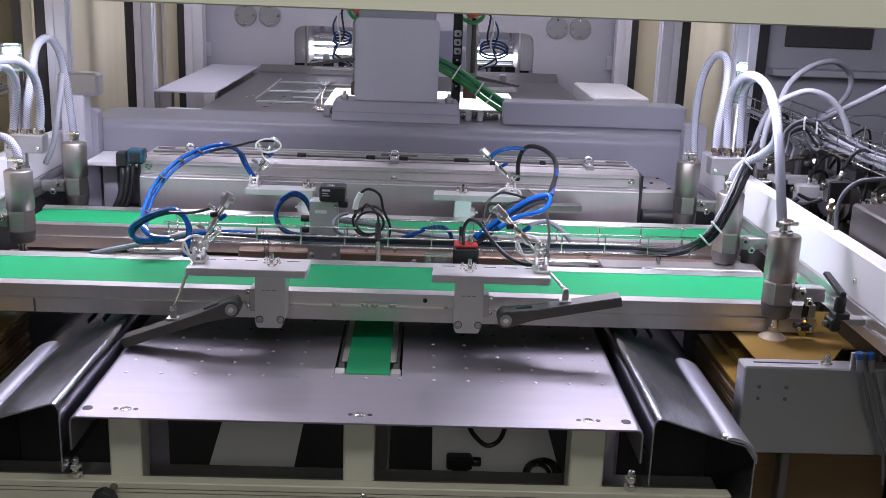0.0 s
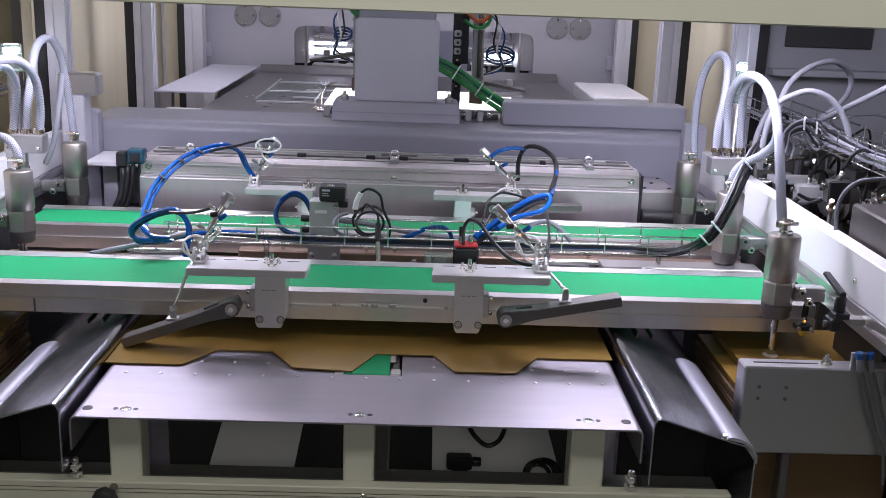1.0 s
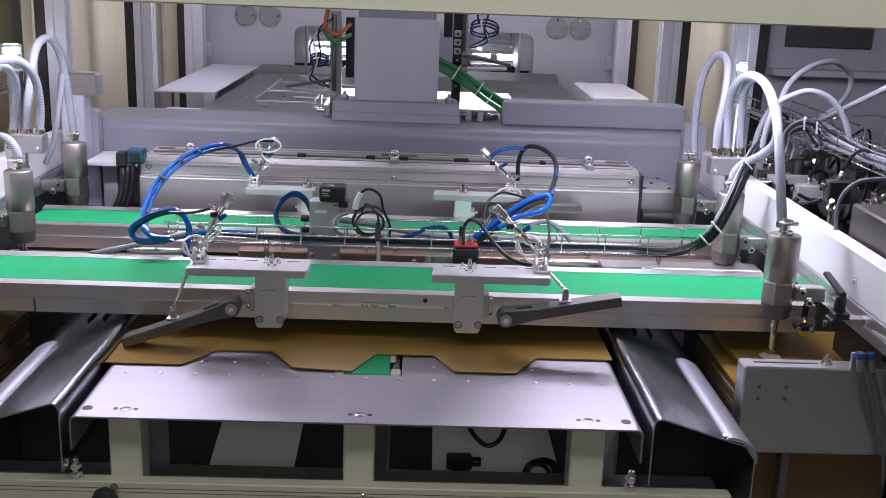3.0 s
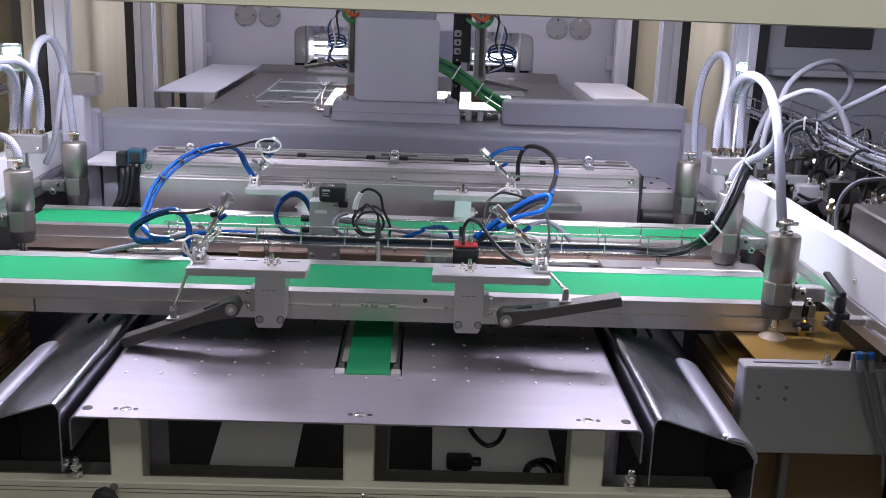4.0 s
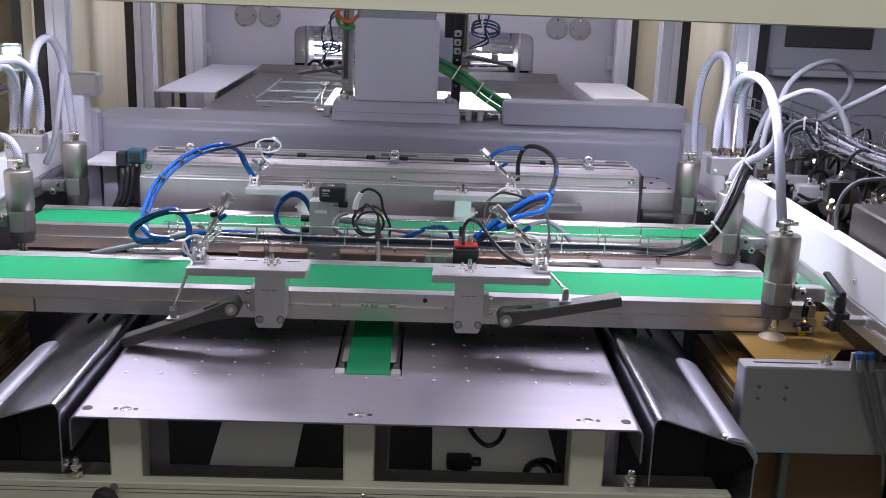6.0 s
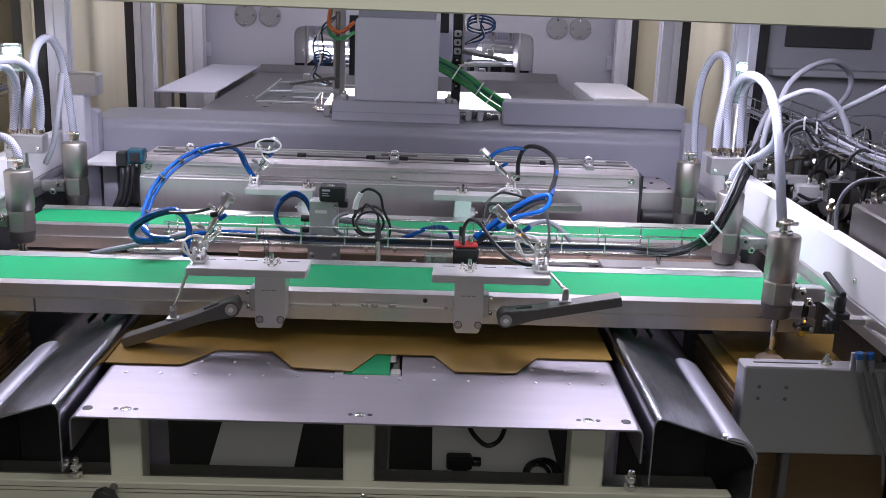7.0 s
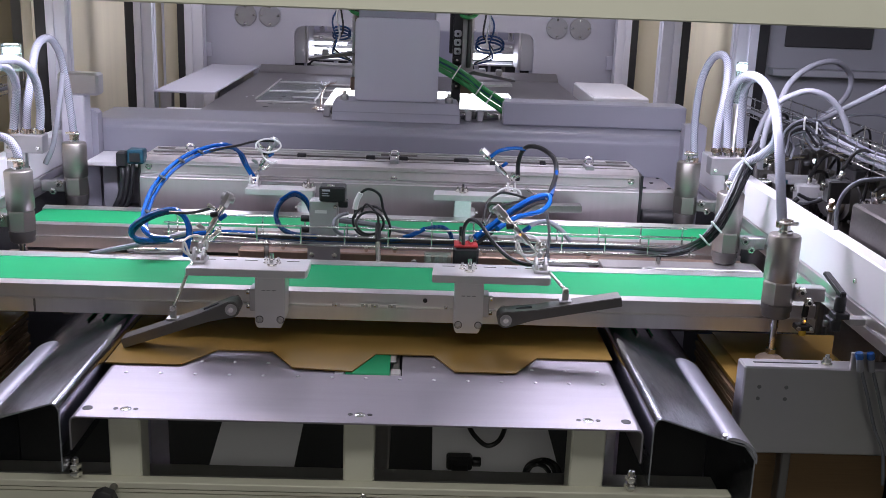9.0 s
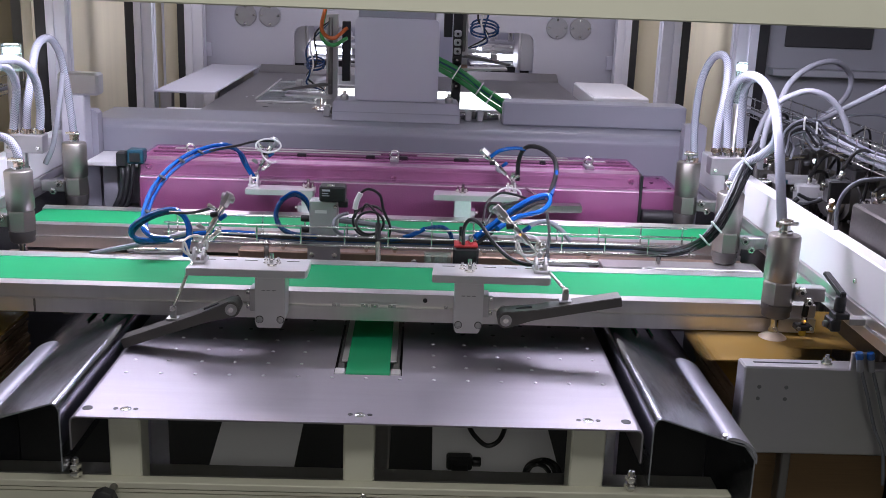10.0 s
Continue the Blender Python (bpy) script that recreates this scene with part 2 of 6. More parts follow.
def hex_bolt(name, parent, at, r, h):
    """An upright hexagon bolt with washer and stud."""
    x, y, z = at
    bm = bmesh.new()
    add_lathe(bm, (x, y, z), (x, y, z + h), [(0, r * 1.35), (0.12, r * 1.35), (0.12, r), (0.55, r), (0.55, r * 0.55), (1, r * 0.5)], 6)
    return part(name, bm, CHROME, parent)


# ---- hall ----
tagged(box("floor", None, FLOOR, -6, 6, -4, 9, -0.1, 0.0, 0), "grey painted concrete factory floor", "floor", kind="structure")
tagged(box("ceiling", None, WHITE, -6, 6, -4, 9, 4.0, 4.1, 0), "white factory hall ceiling", "ceiling", kind="structure")
for nm, dims in (("wall_north", (-6, 6, 9, 9.1)), ("wall_south", (-6, 6, -4.1, -4)), ("wall_east", (6, 6.1, -4, 9)), ("wall_west", (-6.1, -6, -4, 9))):
    tagged(box(nm, None, BEIGE if nm[5] in "ew" else WHITE, *dims, 0, 4, 0), "plain painted wall of the factory hall", "wall", kind="structure")

# ---- machine frame ----
top_beam = thing("top_frame_beam", "cream powder-coated steel cross beam over the feed opening", "beam")
# Beam raised out of sight and roof added, to keep hall light out.
box("beam", top_beam, CREAM, -1.6, 1.6, 1.20, 1.28, 1.553, 2.25, 0.0015)
box("light_block_roof", top_beam, WHITE, -1.6, 1.6, 1.20, 4.7, 2.2505, 2.27, 0)
for sx in (-1.5, 1.5):
    box("post", top_beam, CREAM, sx - 0.04, sx + 0.04, 1.20, 1.28, 0.0, 1.553, 0.004)

lower_rail = thing("lower_frame_rail", "cream slotted profile rail of the machine frame", "frame rail")
prism("rail", lower_rail, CREAM_DARK, [(1.527, 0.68), (1.55, 0.68), (1.55, 0.779), (1.5285, 0.779), (1.527, 0.7775), (1.527, 0.7685), (1.534, 0.7685), (1.534, 0.7665), (1.5275, 0.7665), (1.5275, 0.7615), (1.534, 0.7615), (1.534, 0.7595), (1.527, 0.7595)], "x", -1.5, 0.535)
for sx in (-1.4, -0.1, 0.49):
    box("post", lower_rail, CREAM_DARK, sx - 0.03, sx + 0.03, 1.5275, 1.548, 0.0, 0.68, 0.003)
screw("screw", lower_rail, (-0.072, 1.528, 0.764), (0, -1, 0), 0.005)
grip = rod("knob", lower_rail, BLACK, (-0.476, 1.462, 0.776), (-0.476, 1.482, 0.776), 0.020, 8, "black plastic star knob")
rod("stud", grip, DARK_METAL, (-0.476, 1.48, 0.772), (-0.476, 1.527, 0.772), 0.006, 10)
rear_rail = thing("rear_frame_rail", "dark slotted profile rail under the feed table", "frame rail")
prism("rail", rear_rail, mat("grey_profile", (0.30, 0.30, 0.28), 0.5), [(1.62, 0.62), (1.66, 0.62), (1.66, 0.745), (1.62, 0.745), (1.62, 0.737), (1.626, 0.737), (1.626, 0.729), (1.62, 0.729)], "x", -1.4, 0.54)
box("post", rear_rail, CREAM_DARK, -1.3, -1.22, 1.62, 1.66, 0.0, 0.62, 0.003)
box("post", rear_rail, CREAM_DARK, 0.44, 0.52, 1.62, 1.66, 0.0, 0.62, 0.003)

# ---- feed table ----
feed_table = thing("feed_table", "brushed stainless steel feed table with folded edges and rivets", "table")
prism("tabletop", feed_table, STEEL_PLATE, [(-0.527, 1.512), (0.366, 1.512), (0.366, 2.16), (-0.0158, 2.16), (-0.0158, 1.715), (-0.1374, 1.715), (-0.1374, 2.16), (-0.527, 2.16)], "z", 0.897, 0.900)
for s, xe in ((-1, -0.527), (1, 0.366)):
    line = [(xe, 0.900)] + [(xe + s * 0.011 * math.sin(a), 0.889 + 0.011 * math.cos(a)) for a in (0.4, 0.8, 1.2, 1.57)] + [(xe + s * 0.011, 0.842)]
    folded("folded_edge", feed_table, STEEL_PLATE, line, 0.003 * -s, "y", 1.512, 2.16)
for x0, x1 in ((-0.489, -0.437), (-0.107, -0.056), (0.268, 0.325)):
    box("leg", feed_table, CREAM, x0, x1, 1.5505, 1.602, 0.70, 0.897, 0.003)


RIVET_METAL = mat("bright_aluminium_rivet", (0.66, 0.66, 0.68), 0.32, 0.9)


def rivet_mesh():
    bm = add_lathe(bmesh.new(), (0, 0, 0), (0, 0, 0.0018), [(0, 0.0038), (0.45, 0.0034), (0.8, 0.0024), (1, 0.0010)], 10)
    me = bpy.data.meshes.new("rivet")
    bm.to_mesh(me)
    bm.free()
    me.materials.append(RIVET_METAL)
    return me


def hole_mesh(r):
    bm = add_lathe(bmesh.new(), (0, 0, 0), (0, 0, 0.0008), [(0, r), (1, r), (1, r * 0.8), (0.6, r * 0.78)], 14)
    me = bpy.data.meshes.new("hole")
    bm.to_mesh(me)
    bm.free()
    me.materials.append(BLACK)
    return me


RIVET, HOLE, HOLE_BIG = rivet_mesh(), hole_mesh(0.0042), hole_mesh(0.0085)


def pin(name, me, parent, at):
    ob = new(name, me)
    ob.parent, ob.location = parent, at
    return ob


for r in range(6):
    for c in range(15):
        x, y = -0.4986 + 0.06 * c, 1.6988 + 0.06 * r
        if -0.150 < x < -0.003 and r > 0 or (c == 0 and r > 1):
            continue
        if r < 4:
            pin("rivet", RIVET, feed_table, (x, y, 0.900))
        else:
            pin("hole", HOLE, feed_table, (x, y, 0.8997))
for x, y in ((-0.5181, 1.5452), (0.3536, 1.5433)):
    pin("hole", HOLE_BIG, feed_table, (x, y, 0.8997))
for x in (-0.457, -0.080, 0.292):
    for dx in (-0.016, 0.016):
        pin("hole", HOLE, feed_table, (x + dx, 1.545, 0.8997))
    part("countersunk_screw", add_lathe(bmesh.new(), (x, 1.545, 0.9), (x, 1.545, 0.9012), [(0, 0.009), (0.6, 0.0085), (1, 0.007), (1, 0.004), (0.2, 0.0035)], 16), CHROME, feed_table, "", True)

centre_belt = thing("centre_feed_belt", "narrow green rubber feed belt in an aluminium guide", "conveyor belt")
outline = [(1.722 + 0.012 * math.cos(a), 0.8892 + 0.012 * math.sin(a)) for a in [math.pi * (0.5 + k / 8) for k in range(9)]]
prism("belt", centre_belt, BELT, outline + [(2.5, 0.8772), (2.5, 0.9012)], "x", -0.1162, -0.0379, 0)
for x0, x1 in ((-0.1365, -0.1175), (-0.0365, -0.0175)):
    box("guide", centre_belt, ALU, x0, x1, 1.717, 1.745, 0.880, 0.9012, 0.002)
    box("guide", centre_belt, DARK_METAL, x0 + 0.003, x1 - 0.003, 1.745, 2.35, 0.880, 0.897, 0.002)
    box("guide_cap", centre_belt, ALU, x0 + (0.009 if x0 < -0.1 else -0.002), x1 - (-0.002 if x0 < -0.1 else 0.009), 1.78, 2.35, 0.897, 0.9012, 0.001)
rod("roller", centre_belt, DARK_METAL, (-0.118, 1.722, 0.891), (-0.036, 1.722, 0.891), 0.009)
box("bed", centre_belt, ALU, -0.118, -0.036, 1.74, 2.5, 0.70, 0.8765, 0.002)


def guard(name, s, x_in, label):
    """A folded polished guard beside the table: an inner wall, a ridge, a slope and an outer wall."""
    g = thing(name, label, "machine guard")
    line = [(x_in, 0.809), (x_in, 0.910), (x_in + s * 0.001, 0.916), (x_in + s * 0.004, 0.922), (x_in + s * 0.008, 0.9255), (x_in + s * 0.013, 0.926), (x_in + s * 0.018, 0.9250), (x_in + s * 0.125, 0.891), (x_in + s * 0.150, 0.884), (x_in + s * 0.163, 0.876), (x_in + s * 0.170, 0.862), (x_in + s * 0.172, 0.66)]
    folded("folded_sheet", g, STEEL_POLISHED, line, 0.0025 * -s, "y", 1.50, 2.62)
    box("support", g, DARK_METAL, min(x_in + s * 0.02, x_in + s * 0.15), max(x_in + s * 0.02, x_in + s * 0.15), 1.76, 1.80, 0.72, 0.865, 0.002)
    # Added sheet: its near-black colour is the shade inside the open guard.
    box("shade_sheet", g, DARK, *sorted((x_in + s * 0.004, x_in + s * 0.168)), 1.755, 1.7585, 0.66, 0.868, 0)
    strip = [(0.121, 0.8925), (0.124, 0.8955), (0.130, 0.8965), (0.140, 0.8945), (0.150, 0.8905), (0.160, 0.8845), (0.168, 0.876), (0.1725, 0.866), (0.1735, 0.856), (0.1725, 0.850), (0.150, 0.886)]
    part("edge_strip", add_prism(bmesh.new(), [(x_in + s * u, z) for u, z in strip], "y", 1.501, 1.852), ROLLER_WHITE, g, "pale satin wear strip on the outer fold", True)
    rod("rivet", g, CHROME, (x_in + s * 0.120, 1.512, 0.893), (x_in + s * 0.1195, 1.5115, 0.8965), 0.004, 10)
    for y0, y1, u in ((1.93, 2.55, 0.062), (1.95, 2.55, 0.098)):
        rod("edge_bead", g, CHROME, (x_in + s * u, y0, 0.9285 - 0.33 * (u - 0.018)), (x_in + s * u, y1, 0.9285 - 0.33 * (u - 0.018)), 0.0025, 8)
    return g


guard("side_guard", 1, 0.388, "polished stainless guard sheet, scratched, with an open dark end")
guard("side_guard", -1, -0.547, "polished stainless guard sheet with a scuffed slope")

# ---- conveyors ----


def conveyor(label, y0, y1, x0, x1):
    c = thing("vacuum_conveyor", label, "conveyor", group="vacuum conveyors")
    zt, zb = 0.990, 0.938
    prism("front_profile", c, ALU, [(y0 - 0.006, zb), (y0 + 0.03, zb), (y0 + 0.03, zt + 0.002), (y0, zt + 0.002), (y0, 0.9695), (y0 + 0.004, 0.9695), (y0 + 0.004, 0.9655), (y0 - 0.006, 0.9655)], "x", x0, x1)
    prism("rear_profile", c, ALU, [(y1 - 0.034, zb), (y1, zb), (y1, zt + 0.002), (y1 - 0.012, zt + 0.006), (y1 - 0.034, zt + 0.002)], "x", x0, x1)
    box("belt", c, BELT, x0 + 0.004, x1 - 0.004, y0 + 0.0305, y1 - 0.0345, zb - 0.001, zt + 0.001, 0.002)
    for fx in (0.28, 0.72):
        x = x0 + (x1 - x0) * fx
        box("hanger", c, ALU, x - 0.02, x + 0.02, y1 + 0.0005, y1 + 0.02, zb + 0.01, zt - 0.005, 0.001)
    return c


conv_front = conveyor("aluminium vacuum conveyor with a bright green belt", 1.905, 2.130, -0.95, 0.79)
conv_rear = conveyor("aluminium vacuum conveyor with a green belt behind the cable tray", 2.365, 2.560, -0.93, 0.78)
# Added sheet that hides the tinted sheets while they are lowered.
box("apron", conv_rear, DARK_METAL, -0.91, 0.76, 2.565, 2.568, 0.70, 0.896, 0)
box("apron_strut", conv_rear, DARK_METAL, 0.762, 0.775, 2.562, 2.568, 0.70, 0.985, 0)
bar = thing("cross_bar", "bronze-toned metal cross bar between the conveyors", "bar")
box("bar", bar, BROWN_METAL, -0.40, 0.76, 2.265, 2.30, 0.930, 0.972, 0.003)
box("tray", bar, BROWN_METAL, -0.95, 0.78, 2.30, 2.362, 0.925, 0.930, 0.001)
for k in range(3):
    xs = (-0.235, -0.178, 0.0)[k]
    screw("screw", bar, (xs, 2.264, 0.955), (0, -1, 0), 0.008)

for x in (-0.335, -0.30, -0.11, -0.045, 0.16, 0.22, 0.40):
    stud = rod("stud", bar, CHROME, (x, 2.28, 0.972), (x, 2.28, 1.004), 0.004, 8)
    rod("nut", stud, CHROME, (x, 2.28, 0.978), (x, 2.28, 0.986), 0.009, 6)

# ---- long housing behind the rear conveyor ----
housing = thing("drive_housing", "long aluminium housing with slotted profile edges", "machine housing")
prism("body", housing, BOX_METAL, [(2.66, 0.925), (2.86, 0.925), (2.86, 1.100), (2.79, 1.100), (2.79, 1.094), (2.785, 1.094), (2.785, 1.100), (2.745, 1.100), (2.745, 1.094), (2.738, 1.094), (2.738, 1.103), (2.705, 1.103), (2.69, 1.100), (2.675, 1.094), (2.672, 1.060), (2.666, 1.056), (2.666, 1.052), (2.66, 1.050)], "x", -0.722, 0.590)
box("end_plate", housing, BLACK, -0.728, -0.7225, 2.668, 2.855, 0.80, 1.092, 0.001)
box("end_plate", housing, BLACK, 0.5905, 0.598, 2.658, 2.855, 0.80, 1.096, 0.001)
box("motor", housing, BOX_METAL, 0.598, 0.700, 2.69, 2.88, 0.80, 1.052, 0.006)
for x, y in ((0.615, 2.72), (0.683, 2.72), (0.615, 2.86), (0.683, 2.86), (0.65, 2.79)):
    rod("motor_screw", housing, BLACK, (x, y, 1.052), (x, y, 1.0545), 0.006, 10)
rod("motor_foot", housing, BLACK, (0.60, 2.66, 0.985), (0.685, 2.66, 0.985), 0.022)
screw("screw", housing, (-0.700, 2.674, 1.078), (0, -1, 0.1), 0.009)
screw("screw", housing, (0.568, 2.674, 1.078), (0, -1, 0.1), 0.009)
screw("screw", housing, (-0.06, 2.674, 1.065), (0, -1, 0.1), 0.008)
for x in (-0.60, -0.06, 0.46):
    lift = part("eye_bolt", add_tube(bmesh.new(), [(x + 0.011 * math.cos(a), 2.72, 1.121 + 0.011 * math.sin(a)) for a in [2 * math.pi * k / 10 for k in range(11)]], 0.003, 8, 3), CHROME, housing, "", True)
    box("clip", housing, ALU_MATT, x - 0.012, x + 0.012, 2.69, 2.75, 1.1005, 1.112, 0.002)
for x, w in ((-0.31, 0.012), (-0.05, 0.025), (-0.125, 0.012), (0.12, 0.02), (0.34, 0.008)):
    box("sensor", housing, BLACK, x - w, x + w, 2.742, 2.758, 1.1005, 1.112, 0.002)
for x0, x1, y in ((-0.66, -0.1, 2.80), (0.0, 0.52, 2.80), (-0.52, 0.42, 2.835)):
    box("slot_strip", housing, ALU, x0, x1, y - 0.008, y + 0.008, 1.1005, 1.107, 0.001)

for y, m in ((2.712, DARK_METAL), (2.728, ALU), (2.765, DARK_METAL), (2.778, ALU), (2.818, DARK_METAL)):
    box("slot_line", housing, m, -0.71, 0.58, y - 0.0025, y + 0.0025, 1.1005, 1.1042, 0)
for zz in (1.063, 1.086):
    box("slot_line", housing, ALU, -0.71, 0.58, 2.6695, 2.6715, zz - 0.0012, zz + 0.0012, 0)
# Added sheets stand for a pink cast rising over the housing.
cast_sheets = thing("pink_cast_sheets", "see-through magenta sheets that put a pink cast on the long housing", "cover")
box("front_cast", cast_sheets, PINK_CAST, -0.722, 0.590, 2.6570, 2.6578, 0.945, 1.0515, 0)
box("band_cast", cast_sheets, PINK_CAST, -0.722, 0.590, 2.6655, 2.6663, 1.0545, 1.0985, 0)
box("top_cast", cast_sheets, PINK_CAST, -0.722, 0.590, 2.680, 2.858, 1.1050, 1.1058, 0)
box("motor_cast", cast_sheets, PINK_CAST, 0.599, 0.702, 2.687, 2.6878, 0.945, 1.050, 0)
box("motor_top_cast", cast_sheets, PINK_CAST, 0.599, 0.702, 2.689, 2.878, 1.0560, 1.0568, 0)

# ---- grey cross beam and what it carries ----
beam = thing("cross_beam", "grey painted rectangular steel cross beam with rounded edges", "beam")
prism("tube", beam, mat("mid_grey_beam_paint", (0.275, 0.275, 0.325), 0.38, 0.0, 0.04, 4, 0.05, 700), [(2.90, 0.925)] + [(2.93 - 0.03 * math.cos(a), 1.135 + 0.03 * math.sin(a)) for a in [math.pi * k / 16 for k in range(9)]] + [(3.15, 1.165), (3.15, 0.925)], "x", -0.92, 0.775)
prism("end_post", beam, GREY, [(-0.97, 0.0), (-0.885, 0.0), (-0.885, 1.185), (-0.895, 1.195), (-0.97, 1.195)], "y", 2.86, 2.8995)
prism("end_post", beam, GREY, [(0.748, 0.0), (0.81, 0.0), (0.81, 1.20), (0.80, 1.208), (0.748, 1.206)], "y", 2.86, 2.8995)
for sx in (-0.86, 0.70):
    box("end_post", beam, GREY, sx - 0.02, sx + 0.02, 2.92, 3.1, 0.0, 0.9, 0.003)

catch_tray = thing("receiving_tray", "steel tray under the beam where finished blanks land", "tray")
box("tray", catch_tray, DARK_METAL, -0.57, 0.40, 3.17, 3.56, 0.790, 0.799, 0.002)
for sx in (-0.5, 0.33):
    box("leg", catch_tray, DARK_METAL, sx - 0.02, sx + 0.02, 3.3, 3.34, 0.0, 0.79, 0.002)

pedestal = thing("grey_cabinet", "grey painted rounded metal cabinet on a plinth", "cabinet")
prism("plinth", pedestal, GREY_LIGHT, [(-0.253, 1.1655), (0.122, 1.1655), (0.120, 1.214), (0.113, 1.223), (-0.244, 1.223), (-0.251, 1.216)], "y", 3.02, 3.145)
box("seam", pedestal, GREY, -0.250, 0.118, 3.0185, 3.02, 1.190, 1.1915, 0)
box("body", pedestal, GREY, -0.180, 0.044, 3.058, 3.14, 1.2232, 1.60, 0.004)
CABINET_PAINT = mat("pale_grey_cabinet_paint", (0.62, 0.61, 0.70), 0.42, 0.0, 0.03, 3, 0.03, 500)
corners = [(-0.175, 1.238, math.pi), (0.041, 1.238, 1.5 * math.pi), (0.041, 1.447, 0.0), (-0.175, 1.447, 0.5 * math.pi)]
outline = [(cx + 0.014 * math.cos(a0 + q * math.pi / 10), cz + 0.014 * math.sin(a0 + q * math.pi / 10)) for cx, cz, a0 in corners for q in range(6)]
part("door", add_prism(bmesh.new(), outline, "y", 3.034, 3.058, 0.003), CABINET_PAINT, pedestal, "", True)
side_block = thing("beam_block", "grey painted block bolted on the cross beam", "machine cover")
box("cover", side_block, GREY, 0.249, 0.792, 3.03, 3.13, 1.1655, 1.234, 0.004)

# ---- rear table and enclosure ----
rear_table = thing("rear_table", "dull steel work table with drilled holes behind the beam", "table")
WORN = mat("worn_steel", (0.24, 0.23, 0.225), 0.34, 0.9, 0.12, 3, 0.0, 60, (1, 1, 1), 0.03)
box("tabletop", rear_table, WORN, -0.69, 0.60, 3.24, 4.56, 1.13, 1.15, 0.003)
for x in (-0.62, 0.52):
    for y in (3.4, 4.4):
        box("leg", rear_table, GREY, x - 0.03, x + 0.03, y - 0.03, y + 0.03, 0.0, 1.13, 0.003)
prism("back_stop", rear_table, WORN, [(4.47, 1.1505), (4.56, 1.1505), (4.56, 1.178)], "x", -0.69, -0.20)
prism("back_stop", rear_table, WORN, [(4.47, 1.1505), (4.56, 1.1505), (4.56, 1.178)], "x", 0.20, 0.60)
for k in range(5):
    pin("hole", HOLE_BIG, rear_table, (-0.50 + 0.006 * k, 3.38 + 0.07 * k, 1.1499))
for x, y in ((-0.60, 3.62), (-0.585, 3.66), (-0.52, 3.62), (-0.42, 3.35)):
    pin("rivet", RIVET, rear_table, (x, y, 1.15))
for y0, x0, x1 in ((3.62, -0.44, -0.26), (3.85, -0.42, -0.20), (4.05, -0.38, -0.14)):
    box("strip", rear_table, ALU, x0, x1, y0, y0 + 0.015, 1.1505, 1.156, 0.001)

white_shelf = thing("white_shelf", "white coated shelf panel beside the rear table", "shelf")
box("panel", white_shelf, GREY_LIGHT, -0.905, -0.70, 3.56, 4.56, 1.162, 1.17, 0.002)
for y in (3.62, 4.45):
    box("leg", white_shelf, ALU_MATT, -0.90, -0.86, y, y + 0.04, 0.0, 1.162, 0.002)
    box("leg", white_shelf, ALU_MATT, -0.75, -0.71, y, y + 0.04, 0.0, 1.162, 0.002)
low_shelf = thing("white_shelf", "white panel lying lower beside the rear table", "shelf")
box("panel", low_shelf, WHITE, -0.86, -0.70, 3.30, 3.55, 1.10, 1.115, 0.003)
box("leg", low_shelf, ALU_MATT, -0.80, -0.76, 3.40, 3.44, 0.0, 1.10, 0.002)
white_box = thing("white_cover", "white painted metal cover box beside the rear table", "machine cover")
box("cover", white_box, WHITE, 0.64, 0.85, 3.80, 4.30, 1.02, 1.172, 0.006)
box("foot", white_box, ALU_MATT, 0.70, 0.80, 3.95, 4.15, 0.0, 1.02, 0.002)

DULL = mat("dull_round_steel", (0.34, 0.34, 0.35), 0.4, 0.8, 0.1, 20)
# Glowing panel added for the bright white patches on the tabletop.
light_panel = thing("glowing_panel", "flat white glowing panel on the rear table", "lightbox")
box("glow", light_panel, glow("white_panel_glow", (0.92, 0.94, 1.0), 4.0), -0.315, 0.34, 3.42, 3.93, 1.1505, 1.156, 0.001)
box("frame", light_panel, ALU_MATT, -0.325, 0.35, 3.40, 3.42, 1.1505, 1.159, 0.001)
PANEL_PAINT = mat("mid_grey_panel_paint", (0.42, 0.415, 0.465), 0.42, 0.0, 0.04, 2.5, 0.03, 500)
back_panel = thing("back_panel", "grey-white painted panel wall with a rounded opening", "machine panel")
for dims in ((-1.0, -0.554, 0.4, 2.2), (0.500, 0.95, 0.4, 2.2), (-0.554, 0.500, 1.346, 2.2), (-0.554, 0.500, 0.4, 1.085)):
    box("panel", back_panel, PANEL_PAINT, dims[0], dims[1], 4.60, 4.64, dims[2], dims[3], 0)
for sx, s in ((-0.554, 1), (0.500, -1)):
    prism("corner_fillet", back_panel, PANEL_PAINT, [(sx, 1.346), (sx, 1.30)] + [(sx + s * (0.046 - 0.046 * math.cos(a)), 1.30 + 0.046 * math.sin(a)) for a in (0.4, 0.8, 1.2)] + [(sx + s * 0.046, 1.346)], "y", 4.601, 4.639)
for sx in (-1.0, 0.91):
    box("foot", back_panel, GREY, sx, sx + 0.04, 4.60, 4.64, 0.0, 0.4, 0.002)
for x, zc in ((-0.762, 1.383), (-0.6565, 1.383), (0.596, 1.374), (0.698, 1.374)):
    r = 0.048
    cover = part("round_cover", add_lathe(bmesh.new(), (x, 4.5995, zc), (x, 4.590, zc), [(0, r), (0.7, r), (1, r * 0.96)], 32), DULL, back_panel, "brushed round cover plate", True)
    for k in range(4):
        a = math.pi * k / 2
        screw("screw", cover, (x + 0.036 * math.cos(a), 4.590, zc + 0.036 * math.sin(a)), (0, -1, 0), 0.005)
